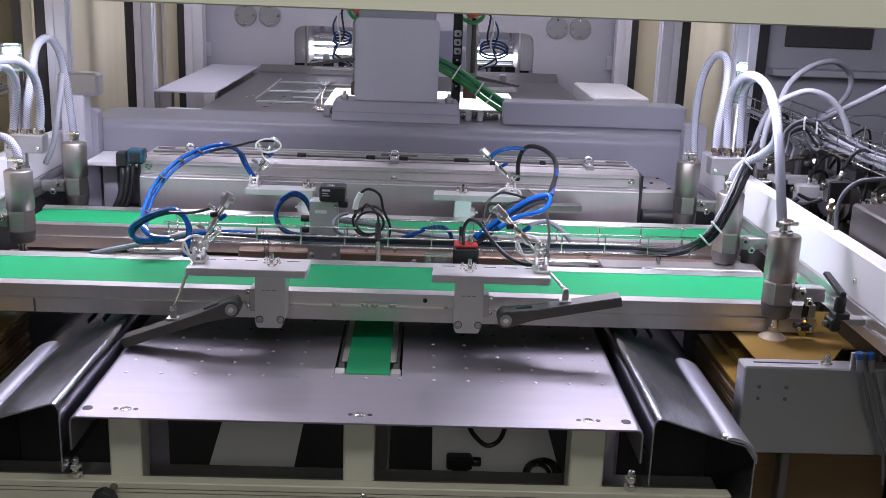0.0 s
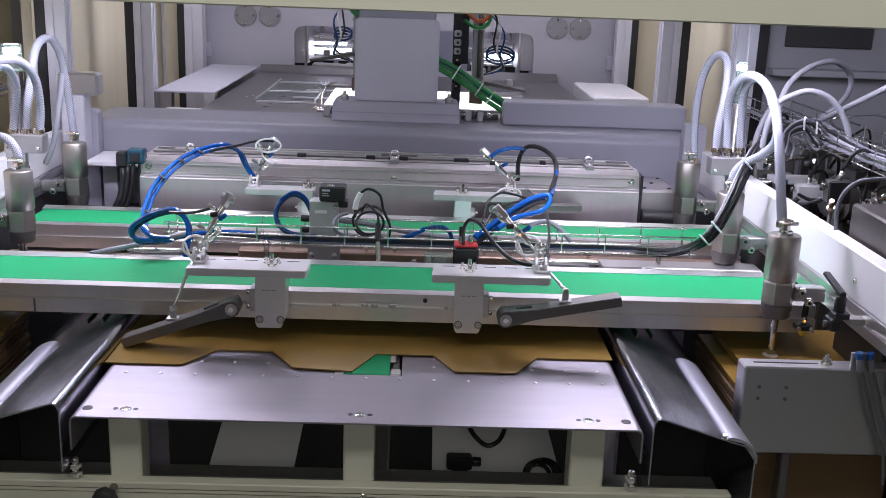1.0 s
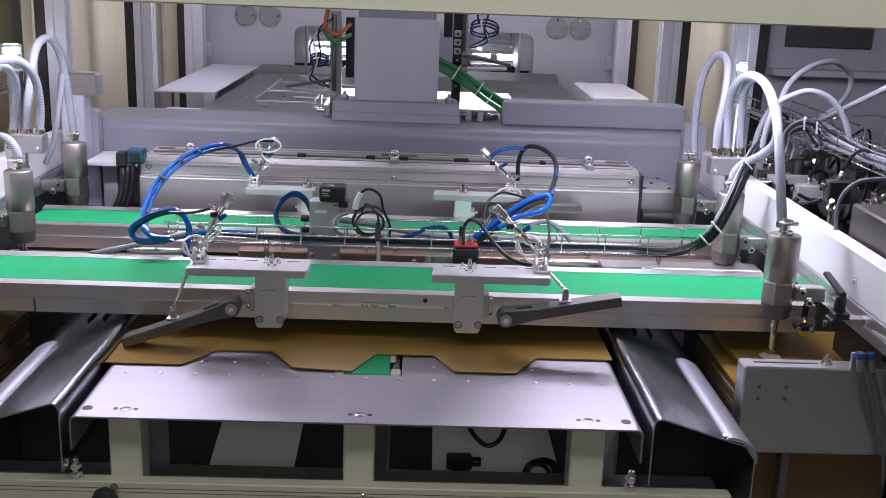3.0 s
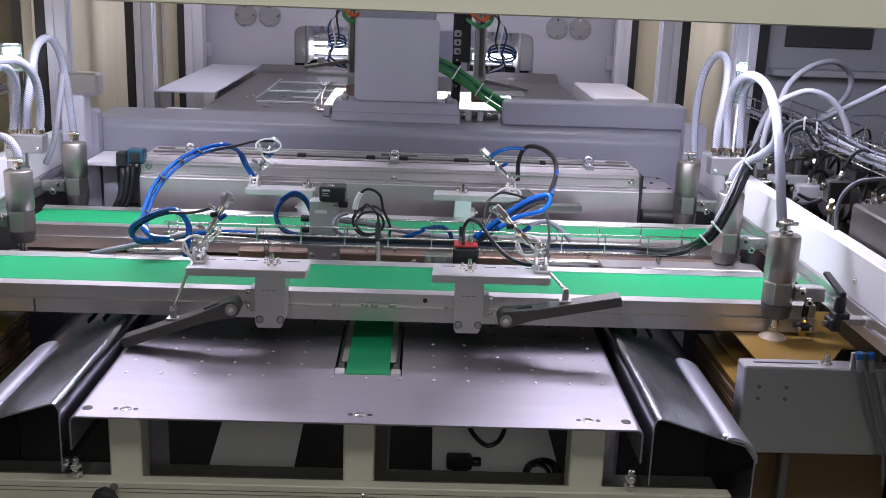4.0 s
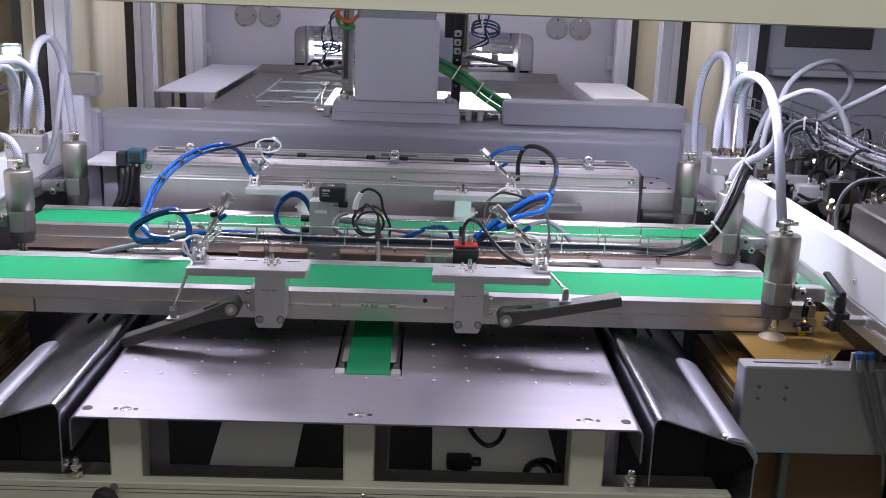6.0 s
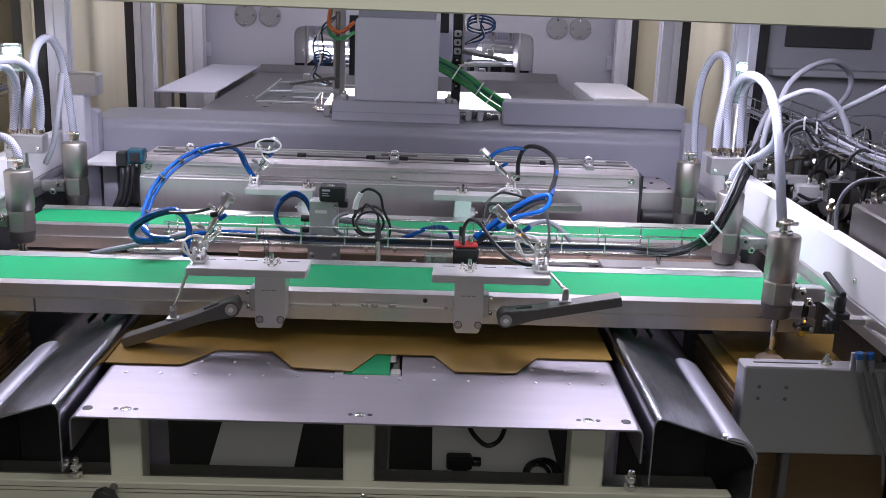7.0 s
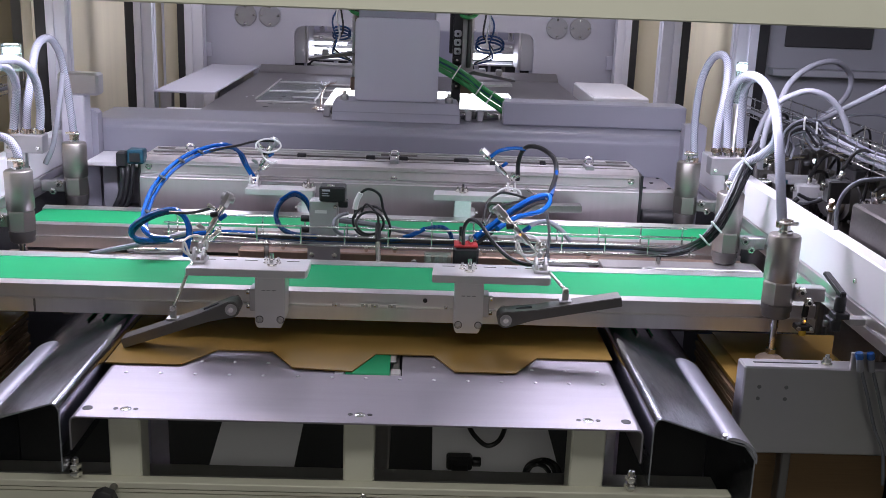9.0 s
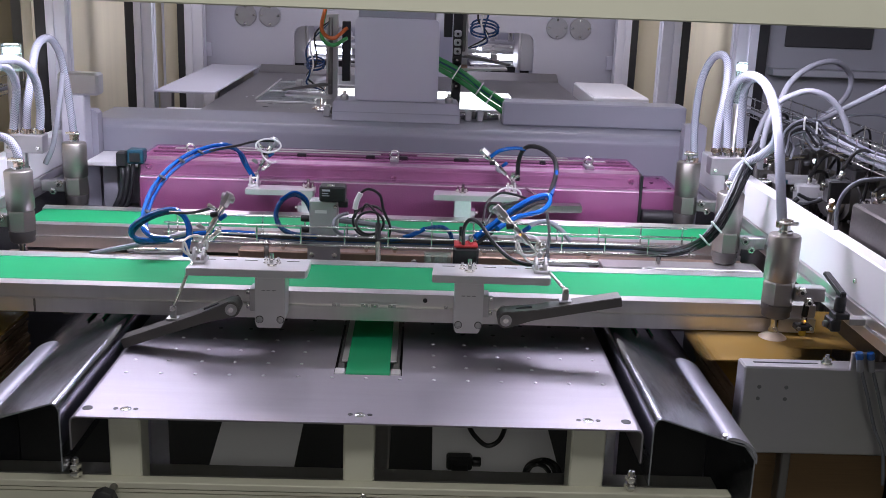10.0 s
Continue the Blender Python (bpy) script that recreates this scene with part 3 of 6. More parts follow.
for x, w in ((-0.952, 0.014), (0.872, 0.004)):
    box("hinge", back_panel, DULL, x - w, x + w, 4.588, 4.5995, 1.10, 1.42, 0.002)
    for zz in (1.20, 1.28, 1.36):
        box("hinge_leaf", back_panel, ALU_MATT, x - w * 0.8, x + w * 0.8, 4.584, 4.5875, zz - 0.02, zz + 0.02, 0.001)
    box("hinge_block", back_panel, GREY_LIGHT, x + (0.014 if x < 0 else -0.05), x + (0.04 if x < 0 else -0.008), 4.590, 4.5995, 1.20, 1.26, 0.002)


def column(x, y, s, w=0.085):
    c = thing("profile_column", "aluminium profile column with a black door seal", "column", group="enclosure columns")
    outline = []
    q = w / 2
    for k in range(4):
        a = k * math.pi / 2
        for u, v in ((-q, -q), (-0.006, -q), (-0.006, -q + 0.008), (0.006, -q + 0.008), (0.006, -q)):
            outline.append((x + u * math.cos(a) - v * math.sin(a), y + u * math.sin(a) + v * math.cos(a)))
    prism("profile", c, COLUMN_ALU, outline, "z", 0.0, 2.2)
    box("door_seal", c, BLACK, *sorted((x + s * (q + 0.001), x + s * (q + 0.030))), y - q, y + q, 0.02, 2.2, 0.002)
    return c


for x, y, s, w in ((-1.017, 2.98, -1, 0.055), (-0.938, 3.60, -1, 0.060), (-0.96, 4.50, -1, 0.075), (0.925, 2.98, 1, 0.06), (0.857, 3.60, 1, 0.064), (0.868, 4.50, 1, 0.060)):
    column(x, y, s, w)
for s, x in ((-1, -1.15), (1, 1.05)):
    ob = tagged(box("wall_enclosure_west" if s < 0 else "wall_enclosure_east", None, BEIGE, x, x + 0.03, 3.06, 6.2, 0.0, 2.25, 0), "beige enclosure wall panel beside the machine", "wall", kind="structure")

# Beige leaves added, turned so the rear lamps make the corners bright.
for x0, x1 in ((-1.118, -1.012), (0.915, 1.048)):
    c = thing("corner_leaf", "beige leaf added to catch the rear light in the enclosure corner", "door panel", group="beige door panels")
    box("leaf", c, BEIGE, x0, x1, 4.56, 4.58, 0.0, 2.2, 0.003)
    box("edge_strip", c, COLUMN_ALU, x0 + 0.004, x0 + 0.014, 4.553, 4.5595, 0.02, 2.19, 0.001)

tagged(box("wall_enclosure_front", None, BEIGE, -1.34, -1.31, 1.9, 3.4, 0.0, 2.25, 0), "beige enclosure wall panel outside the west rail", "wall", kind="structure")
# lit chamber beyond the opening
chamber = thing("rear_chamber", "white painted machine chamber with fluorescent tubes", "machine chamber")
box("floor_panel", chamber, WHITE, -0.9, 0.9, 4.66, 6.2, 1.00, 1.02, 0)
box("back_panel", chamber, GREY, -0.9, 0.9, 6.2, 6.23, 0.9, 2.0, 0)
box("side_panel", chamber, WHITE, -0.93, -0.9, 4.66, 6.2, 0.9, 2.0, 0)
box("side_panel", chamber, WHITE, 0.9, 0.93, 4.66, 6.2, 0.9, 2.0, 0)
box("top_panel", chamber, WHITE, -0.9, 0.9, 4.66, 6.2, 2.0, 2.03, 0)
box("base", chamber, GREY, -0.9, 0.9, 4.9, 6.1, 0.0, 1.0, 0)
for x, dx in ((-0.44, 0.10), (0.36, 0.10)):
    lamp = thing("tube_lamp", "glowing fluorescent tube in a white batten", "lamp", group="chamber tube lamps")
    rod("tube", lamp, TUBE_GLOW, (x - dx, 5.2, 1.193), (x + dx, 5.2, 1.193), 0.016)
    rod("tube", lamp, TUBE_GLOW, (x - dx * 0.9, 5.0, 1.246), (x + dx * 0.9, 5.0, 1.246), 0.007)
    box("batten", lamp, ALU_MATT, x - dx - 0.08, x + dx + 0.08, 5.15, 5.25, 1.212, 1.236, 0.003)
    box("drop_arm", lamp, ALU_MATT, x - 0.02, x + 0.02, 5.18, 5.22, 1.236, 1.999, 0.002)
area("chamber_light", (0.0, 5.3, 1.95), (0.0, 5.3, 1.0), 1.2, 0.8, 4.0, COOL)

# ---- side rails with the lifting cups ----


def side_rail(x, s):
    r = thing("side_rail", "long white painted side rail with an aluminium guide strip", "rail")
    box("rail", r, WHITE, *sorted((x, x + s * 0.035)), 1.0, 2.855, 1.047, 1.136, 0.003)
    prism("guide_strip", r, ALU, [(x - s * 0.006, 1.003), (x + s * 0.03, 1.003), (x + s * 0.03, 1.0465), (x - s * 0.004, 1.0465), (x - s * 0.004, 1.030), (x + s * 0.002, 1.030), (x + s * 0.002, 1.022), (x - s * 0.006, 1.022)], "y", 1.0, 2.855)
    for y in (1.9, 2.3, 2.7):
        screw("screw", r, (x, y - 0.13, 1.085), (-s, 0, 0), 0.005)
    box("post", r, GREY, *sorted((x + s * 0.036, x + s * 0.09)), 2.78, 2.85, 0.0, 1.13, 0.003)
    box("post", r, GREY, *sorted((x + s * 0.036, x + s * 0.09)), 1.05, 1.12, 0.0, 1.13, 0.003)
    return r


side_rail(0.80, 1)
side_rail(-0.975, -1)


# Dark sheets added so the space below each rail stays in shade.
for x, s_ in ((0.80, 1), (-0.975, -1)):
    skirt = thing("rail_shade", "near-black sheet standing for the shade under the rail", "machine panel", group="side skirts")
    box("panel", skirt, DARK, *sorted((x + s_ * 0.002, x + s_ * 0.006)), 2.10, 2.855, 0.0, 1.002, 0)
    box("lip", skirt, DARK_METAL, *sorted((x + s_ * 0.0065, x + s_ * 0.03)), 2.10, 2.855, 0.985, 1.002, 0.001)


def lifter(x, y, s, hosed=True):
    """A turned air cylinder on a side rail, its rod and cup separate."""
    c = thing("lift_cylinder", "turned nickel-plated vacuum lift cylinder clamped to the side rail", "air cylinder", group="vacuum lift cylinders")
    part("body", add_lathe(bmesh.new(), (x, y, 1.052), (x, y, 1.141), [(0, 0.029), (0.02, 0.0305), (0.96, 0.0305), (1, 0.028), (1.0, 0.010)], 28), NICKEL, c, "", True)
    part("hex_block", add_lathe(bmesh.new(), (x, y, 1.005), (x, y, 1.052), [(0, 0.029), (0.05, 0.031), (0.9, 0.031), (1, 0.029)], 6), NICKEL, c)
    part("collar", add_lathe(bmesh.new(), (x, y, 0.978), (x, y, 1.005), [(0, 0.024), (0.1, 0.027), (0.55, 0.027), (0.55, 0.029), (1, 0.029)], 24), DARK_METAL, c, "", True)
    part("hose_nipple", add_lathe(bmesh.new(), (x, y, 1.1412), (x, y, 1.165), [(0, 0.013), (0.3, 0.013), (0.3, 0.009), (1, 0.009)], 14), CHROME, c, "", True)
    part("hose_clip", add_lathe(bmesh.new(), (x, y, 1.160), (x, y, 1.169), [(0, 0.0120), (1, 0.0120)], 14), BRASS, c, "", True)
    rod("clip_screw", c, CHROME, (x - 0.018, y - 0.008, 1.1645), (x + 0.018, y - 0.012, 1.1645), 0.0035, 8)
    box("clamp_arm", c, ALU_MATT, *sorted((x + s * 0.028, x + s * 0.088)), y - 0.012, y + 0.014, 1.012, 1.040, 0.002)
    for k, zz in enumerate((1.014, 1.034)):
        fx = x + s * (0.056 - 0.016 * k)
        q, d = Vector((fx, y - 0.012, zz)), Vector((-s * 0.25, -1.0, 0.08)).normalized()
        nut = rod("elbow_fitting", c, CHROME, q, q + d * 0.014, 0.0098, 6)
        rod("collar", nut, CHROME, q + d * 0.014, q + d * 0.022, 0.0068, 12)
        rod("port", nut, BLACK, q + d * 0.022, q + d * 0.0225, 0.0036, 10)
    part("rod_guide", add_lathe(bmesh.new(), (x, y, 0.955), (x, y, 0.978), [(0, 0.0085), (1, 0.0085)], 14), CHROME, c, "", True)
    p = thing("suction_cup", "cream silicone suction cup on a steel rod", "suction cup", (x, y, 0.0), group="suction cups")
    part("rod", add_lathe(bmesh.new(), (0, 0, 0.957), (0, 0, 1.04), [(0, 0.007), (1, 0.007)], 14), CHROME, p, "", True)
    part("nut", add_lathe(bmesh.new(), (0, 0, 0.947), (0, 0, 0.957), [(0, 0.010), (1, 0.010)], 6), CHROME, p)
    part("cup", add_lathe(bmesh.new(), (0, 0, 0.933), (0, 0, 0.948), [(0, 0.027), (0.12, 0.0275), (0.45, 0.022), (0.75, 0.012), (1, 0.008)], 24), CUP, p, "", True)
    return c, p


CUPS = []
for x, y in ((0.701, 1.878), (0.709, 2.26), (0.709, 2.64)):
    CUPS.append(lifter(x, y, 1)[1])
    lifter(-0.88, 1.90 if y < 2 else y, -1)

# ---- card ----
def blank_outline(depth=0.30):
    """The notched front edge of a card blank, from its left end; y from the tab tips."""
    front = [(0.0, 0.0), (0.135, 0.0), (0.186, 0.078), (0.287, 0.078), (0.333, 0.0), (0.441, -0.012), (0.480, 0.078), (0.588, 0.078), (0.625, 0.0), (0.735, 0.0), (0.781, 0.078), (0.924, 0.078)]
    return front + [(0.924, depth), (0.0, depth)]


def blank(at):
    b = thing("card_blank", "brown chipboard blank with three cut tabs", "card blank", at, group="card blanks")
    prism("card", b, CARD, blank_outline(), "z", 0.0, 0.0025)
    return b


STACK_X = 0.63
BLANKS = [blank((STACK_X, 1.733, 0.885 + 0.0026 * (6 - k))) for k in range(6)]


def stack(x0, x1, top, n):
    s = thing("card_stack", "tall stack of brown chipboard blanks", "card stack", (0, 0, 0), group="card stacks")
    rnd = random.Random(5)
    z = top
    for k in range(n):
        dx, dy, h = rnd.uniform(-0.003, 0.003), rnd.uniform(-0.003, 0.003), rnd.uniform(0.003, 0.008)
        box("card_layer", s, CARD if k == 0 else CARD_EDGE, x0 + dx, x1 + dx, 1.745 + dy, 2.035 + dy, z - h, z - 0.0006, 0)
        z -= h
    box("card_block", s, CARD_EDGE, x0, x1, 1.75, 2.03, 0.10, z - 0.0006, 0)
    box("pallet", s, BEIGE, x0 - 0.02, x1 + 0.02, 1.72, 2.06, 0.0, 0.0995, 0.004)


stack(STACK_X - 0.03, STACK_X + 0.92, 0.882, 26)
stack(-1.75, -0.795, 0.893, 26)

DULL_SCREW = mat("dull_screw_steel", (0.25, 0.25, 0.26), 0.45, 0.8)
stop = thing("stack_stop", "aluminium stop plate with a slotted top lip before the card stack", "machine plate")
box("plate", stop, ALU_MATT, 0.583, 0.90, 1.672, 1.715, 0.787, 0.952, 0.003)
box("slot", stop, BLACK, 0.605, 0.72, 1.693, 1.697, 0.9521, 0.9528, 0)
hex_bolt("bolt", stop, (0.735, 1.694, 0.952), 0.008, 0.018)
for x in (0.612, 0.660):
    for zz in (0.915, 0.893):
        screw("screw", stop, (x, 1.672, zz), (0, -1, 0), 0.0036, 0.0012, DULL_SCREW)
box("bracket", stop, ALU_MATT, 0.88, 0.93, 1.60, 1.70, 0.70, 0.94, 0.003)
box("foot", stop, DARK_METAL, 0.672, 0.688, 1.68, 1.71, 0.0, 0.787, 0.002)

# ---- clamp brackets on the conveyors ----


def clamp_bracket(bx0, bx1, x0, x1, s, y, back, block=BRACKET_ALU):
    """A T-shaped bracket: a drilled block on the conveyor's side, a bar across its top, studs. s: which way its clamp reaches."""
    b = thing("clamp_bracket", "machined aluminium clamp bracket bolted to the conveyor", "bracket", group="clamp brackets")
    d = 1 if back else -1
    ya, yb = sorted((y, y + d * 0.058))
    prism("block", b, block, [(x0, 1.0348), (x1, 1.0348), (x1, 0.953), (x1 - 0.008, 0.936), (x0 + 0.004, 0.936), (x0, 0.945)], "y", ya, yb, 0.0012)
    prism("bar", b, BRACKET_ALU, [(bx0, ya), (bx1 - 0.004, ya), (bx1, ya + 0.006), (bx1, yb + 0.02 if not back else yb), (bx0 + 0.004, yb + 0.02 if not back else yb), (bx0, ya + 0.02)], "z", 1.035, 1.0495, 0.001)
    xm = (x0 + x1) / 2
    for dx in (-0.008, 0.006):
        hex_bolt("stud", b, (xm + 1.6 * dx, ya + 0.048, 1.0495), 0.0045, 0.013)
    hex_bolt("stud", b, (xm, ya + 0.030, 1.0495), 0.0072, 0.025)
    for dx in (0.35, -0.35):
        screw("screw", b, (xm + dx * (x1 - x0), ya, 0.953), (0, -1, 0), 0.0062, 0.0035, ALU_MATT)
        part("washer", add_lathe(bmesh.new(), (xm + dx * (x1 - x0), ya, 0.953), (xm + dx * (x1 - x0), ya - 0.0012, 0.953), [(0, 0.0073), (1, 0.0073)], 18), BLACK, b, "", True)
    if not back:
        for k in range(3):
            box("engraving", b, DULL, x0 + 0.012 + 0.010 * k, x0 + 0.019 + 0.010 * k, ya - 0.0004, ya, 1.0095, 1.0112, 0)
    for k in range(5):
        box("slot", b, DARK_METAL, bx0 + 0.02 + 0.04 * k, bx0 + 0.044 + 0.04 * k, ya + 0.062, ya + 0.0645, 1.0496, 1.0502, 0)
    xe = bx0 + 0.016 if s < 0 else bx1 - 0.016
    base_plate = box("clamp_base", b, BRACKET_ALU, xe - 0.014, xe + 0.014, ya + 0.028, ya + 0.072, 1.0497, 1.0555, 0.001)
    for u in (-0.0115, 0.0065):
        prism("cheek", base_plate, BRACKET_ALU, [(ya + 0.032, 1.0556), (ya + 0.068, 1.0556), (ya + 0.066, 1.066), (ya + 0.056, 1.076), (ya + 0.044, 1.076), (ya + 0.034, 1.066)], "x", xe + u, xe + u + 0.005, 0.0008)
    rod("pin", base_plate, CHROME, (xe - 0.014, ya + 0.050, 1.068), (xe + 0.014, ya + 0.050, 1.068), 0.004, 10)
    screw("screw", b, (xe, ya + 0.036, 1.0556), (0, 0, 1), 0.004)
    box("side_lug", b, ALU_MATT, *sorted((x1 if s > 0 else x0, (x1 if s > 0 else x0) + s * 0.012)), ya + 0.012, ya + 0.05, 0.965, 1.008, 0.001)
    for zz in (0.972, 1.0):
        hx = (x1 if s > 0 else x0) + s * 0.012
        rod("lug_screw", b, CHROME, (hx, ya + 0.022, zz), (hx + s * 0.007, ya + 0.022, zz), 0.0055, 8)
    return b


clamp_bracket(-0.424, -0.199, -0.296, -0.240, -1, 1.905, False)
clamp_bracket(0.035, 0.259, 0.079, 0.133, 1, 1.905, False)
clamp_bracket(-0.432, -0.258, -0.29, -0.262, -1, 2.562, True)
clamp_bracket(0.045, 0.262, 0.099, 0.141, 1, 2.562, True, PALE_ACRYLIC)


def hold_down(px, pz, tx, tz, y, label):
    """A dark flat hold-down lever with an eye at its pivot, a clip and a roller."""
    h = thing("hold_down_lever", label, "lever", group="hold-down levers")
    d = Vector((tx - px, tz - pz)).normalized()
    n = Vector((-d.y, d.x))
    if n.y < 0:
        n = -n
    P, T = Vector((px, pz)), Vector((tx, tz))
    eye = [P + Vector((math.cos(a), math.sin(a))) * 0.0155 for a in [math.atan2(n.y, n.x) + (1 if d.x < 0 else -1) * -math.pi * k / 8 for k in range(9)]]
    outline = [tuple(T + n * 0.009), tuple(P + d * 0.06 + n * 0.0105)] + [tuple(q) for q in eye] + [tuple(P + d * 0.05 - n * 0.009), tuple(T - n * 0.009)]
    prism("arm", h, DARK_METAL, outline, "y", y - 0.022, y + 0.016, 0.0012)
    q = P + d * 0.036 + n * 0.0108
    rod("slot", h, BLACK, (q.x - d.x * 0.014, y - 0.004, q.y - d.y * 0.014), (q.x + d.x * 0.016, y - 0.004, q.y + d.y * 0.016), 0.0042, 10)
    rod("pivot_pin", h, CHROME, (px, y - 0.026, pz), (px, y + 0.05, pz), 0.006, 12)
    part("washer", add_lathe(bmesh.new(), (px, y - 0.0245, pz), (px, y - 0.0215, pz), [(0, 0.011), (1, 0.011)], 18), ALU_MATT, h, "", True)
    c = P + d * 0.115 + n * 0.0098
    box("clip", h, ALU_MATT, c.x - 0.012, c.x + 0.012, y - 0.008, y + 0.012, c.y, c.y + 0.004, 0.0008)
    box("clip_lug", h, ALU_MATT, c.x - 0.006, c.x + 0.006, y - 0.002, y + 0.004, c.y + 0.004, c.y + 0.026, 0.001)
    rod("link_rod", h, CHROME, (c.x, y + 0.001, c.y + 0.022), (c.x - d.x * 0.004 + (0.024 if d.x < 0 else -0.022), y + 0.05, 1.053), 0.0032, 8)
    rod("link_eye", h, CHROME, (c.x, y - 0.005, c.y + 0.022), (c.x, y + 0.008, c.y + 0.022), 0.0055, 10)
    return h


hold_down(-0.333, 0.985, -0.535, 0.912, 1.826, "dark gunmetal hold-down lever tilted down to the table")
hold_down(0.173, 0.979, 0.386, 1.021, 1.826, "dark gunmetal hold-down lever raised above the table")
hold_down(0.20, 1.01, 0.43, 1.016, 2.612, "dark gunmetal hold-down lever behind the rear conveyor")

for x, y0, dx, dz, lab in ((-0.410, 1.928, 0.052, 0.095, "front"), (0.243, 1.928, -0.085, 0.085, "front"), (-0.415, 2.63, 0.048, 0.090, "rear"), (0.252, 2.63, -0.080, 0.078, "rear")):
    c = thing("clamp_cylinder", f"small chromed air cylinder leaning over the {lab} conveyor", "air cylinder", group="clamp air cylinders")
    a, b = Vector((x, y0, 1.0735)), Vector((x + dx, y0 + 0.01, 1.0735 + dz))
    rod("barrel", c, CHROME, a.lerp(b, 0.25), a.lerp(b, 0.85), 0.0065, 14)
    rod("piston_rod", c, CHROME, a, a.lerp(b, 0.25), 0.003, 8)
    rod("end_cap", c, ALU_MATT, a.lerp(b, 0.80), a.lerp(b, 1.06), 0.0095, 6)
    rod("valve_body", c, ALU_MATT, a.lerp(b, 0.97) + Vector((-0.012, 0, 0.004)), a.lerp(b, 0.97) + Vector((0.012, 0, -0.006)), 0.007, 8)
    rod("banjo_fitting", c, BLACK, a.lerp(b, 0.62) + Vector((-0.014, -0.004, 0.0)), a.lerp(b, 0.62) + Vector((0.0, -0.004, 0.002)), 0.0055, 10)
    rod("clevis", c, ALU_MATT, (x, y0 - 0.008, 1.0735), (x, y0 + 0.012, 1.0735), 0.006, 10)
    if lab == "front" and dx < 0:
        rod("indicator", c, SPARK, a.lerp(b, 0.45) + Vector((0, -0.0075, 0)), a.lerp(b, 0.47) + Vector((0, -0.0075, 0)), 0.0016, 8)
    for k in range(4):
        q = a.lerp(b, 0.12 + 0.2 * k) + Vector((0.010 * (-1) ** k, -0.010, 0.003))
        rod("push_fitting", c, (CHROME, ALU_MATT, BLUE, CHROME)[k], q, q + Vector((0.012 * (-1) ** k, -0.006, 0.010)), 0.0046, 10)
    rod("elbow", c, CHROME, a.lerp(b, 0.2) + Vector((0.01, -0.01, -0.004)), a.lerp(b, 0.3) + Vector((0.022, -0.014, 0.004)), 0.0055, 10)

# front face furniture of the front conveyor
for x, w in ((-0.148, 0.008), (-0.093, 0.007), (-0.073, 0.007), (-0.040, 0.008), (0.065, 0.004)):
    c = thing("slot_nut", "small aluminium slot nut on the conveyor profile", "slot nut", group="slot nuts")
    box("nut", c, ALU_MATT, x - w, x + w, 1.8955, 1.8985, 0.9662, 0.9735, 0.0006)
    screw("screw", c, (x, 1.8955, 0.970), (0, -1, 0), 0.0025, 0.0012)
plug = thing("rubber_plug", "round black plug in the conveyor profile", "plug")
rod("plug", plug, BLACK, (0.024, 1.9005, 0.981), (0.024, 1.9055, 0.981), 0.0045, 12)
joint = thing("profile_joint", "dark joint plate on the conveyor profile", "joint plate")
box("plate", joint, DARK_METAL, -0.728, -0.724, 1.8975, 1.8985, 0.939, 0.9645, 0)

# ---- cable tray between the conveyors ----


def wire_tray(label, axis, lo, hi, u0, u1, z0, z1, step, posts):
    """A welded wire basket: long wires and bent cross wires."""
    t = thing("wire_cable_tray", label, "cable tray", group="wire cable trays")

    def at(s, u, z):
        return (s, u, z) if axis == "x" else (u, s, z)
    um = (u0 + u1) / 2
    for u, z in ((u0, z1), (u1, z1), (u0, (z0 + z1) / 2), (u1, (z0 + z1) / 2), (u0, z0), (um, z0), (u1, z0)):
        rod("long_wire", t, CHROME, at(lo, u, z), at(hi, u, z), 0.0021, 8)
    n = int((hi - lo) / step)
    for k in range(n + 1):
        s = lo + 0.01 + (hi - lo - 0.02) * k / n
        tube("cross_wire", t, CHROME, [at(s, u0, z1 + 0.004), at(s, u0, z0), at(s, u1, z0), at(s, u1, z1 + 0.004)], 0.0019, 6, 1)
    for s, base in posts:
        rod("post", t, CHROME, at(s, um, base), at(s, um, z0), 0.006, 10)
        rod("nut", t, CHROME, at(s, um, z0 - 0.014), at(s, um, z0 - 0.006), 0.010, 6)
    return t


wire_tray("chromed wire cable tray between the two conveyors", "x", -0.545, 0.62, 2.185, 2.268, 1.010, 1.051, 0.097, ((-0.33, 0.93), (0.30, 0.93), (0.55, 0.93)))
wire_tray("chromed wire cable tray outside the side rail", "y", 1.45, 2.95, 0.93, 1.03, 1.236, 1.286, 0.10, ((1.7, 0.0), (2.8, 0.0)))
wire_tray("chromed wire cable tray outside the side rail", "y", 1.45, 2.95, -1.22, -1.11, 1.236, 1.286, 0.10, ((1.7, 0.0), (2.8, 0.0)))
box("tray_shelf", bar, DARK_METAL, -0.42, 0.70, 2.20, 2.2645, 0.925, 0.930, 0.001)

valve = thing("air_valve", "grey metal air valve block with a black solenoid", "valve")
box("body", valve, VALVE_GREY, -0.2345, -0.172, 2.225, 2.2635, 0.972, 1.100, 0.003)
box("mounting_plate", valve, ALU_MATT, -0.238, -0.165, 2.2205, 2.2245, 0.955, 0.998, 0.001)
box("plate_label", valve, TIE, -0.222, -0.196, 2.2236, 2.2246, 1.072, 1.079, 0)
box("solenoid", valve, BLACK, -0.212, -0.155, 2.215, 2.262, 1.1005, 1.134, 0.003)
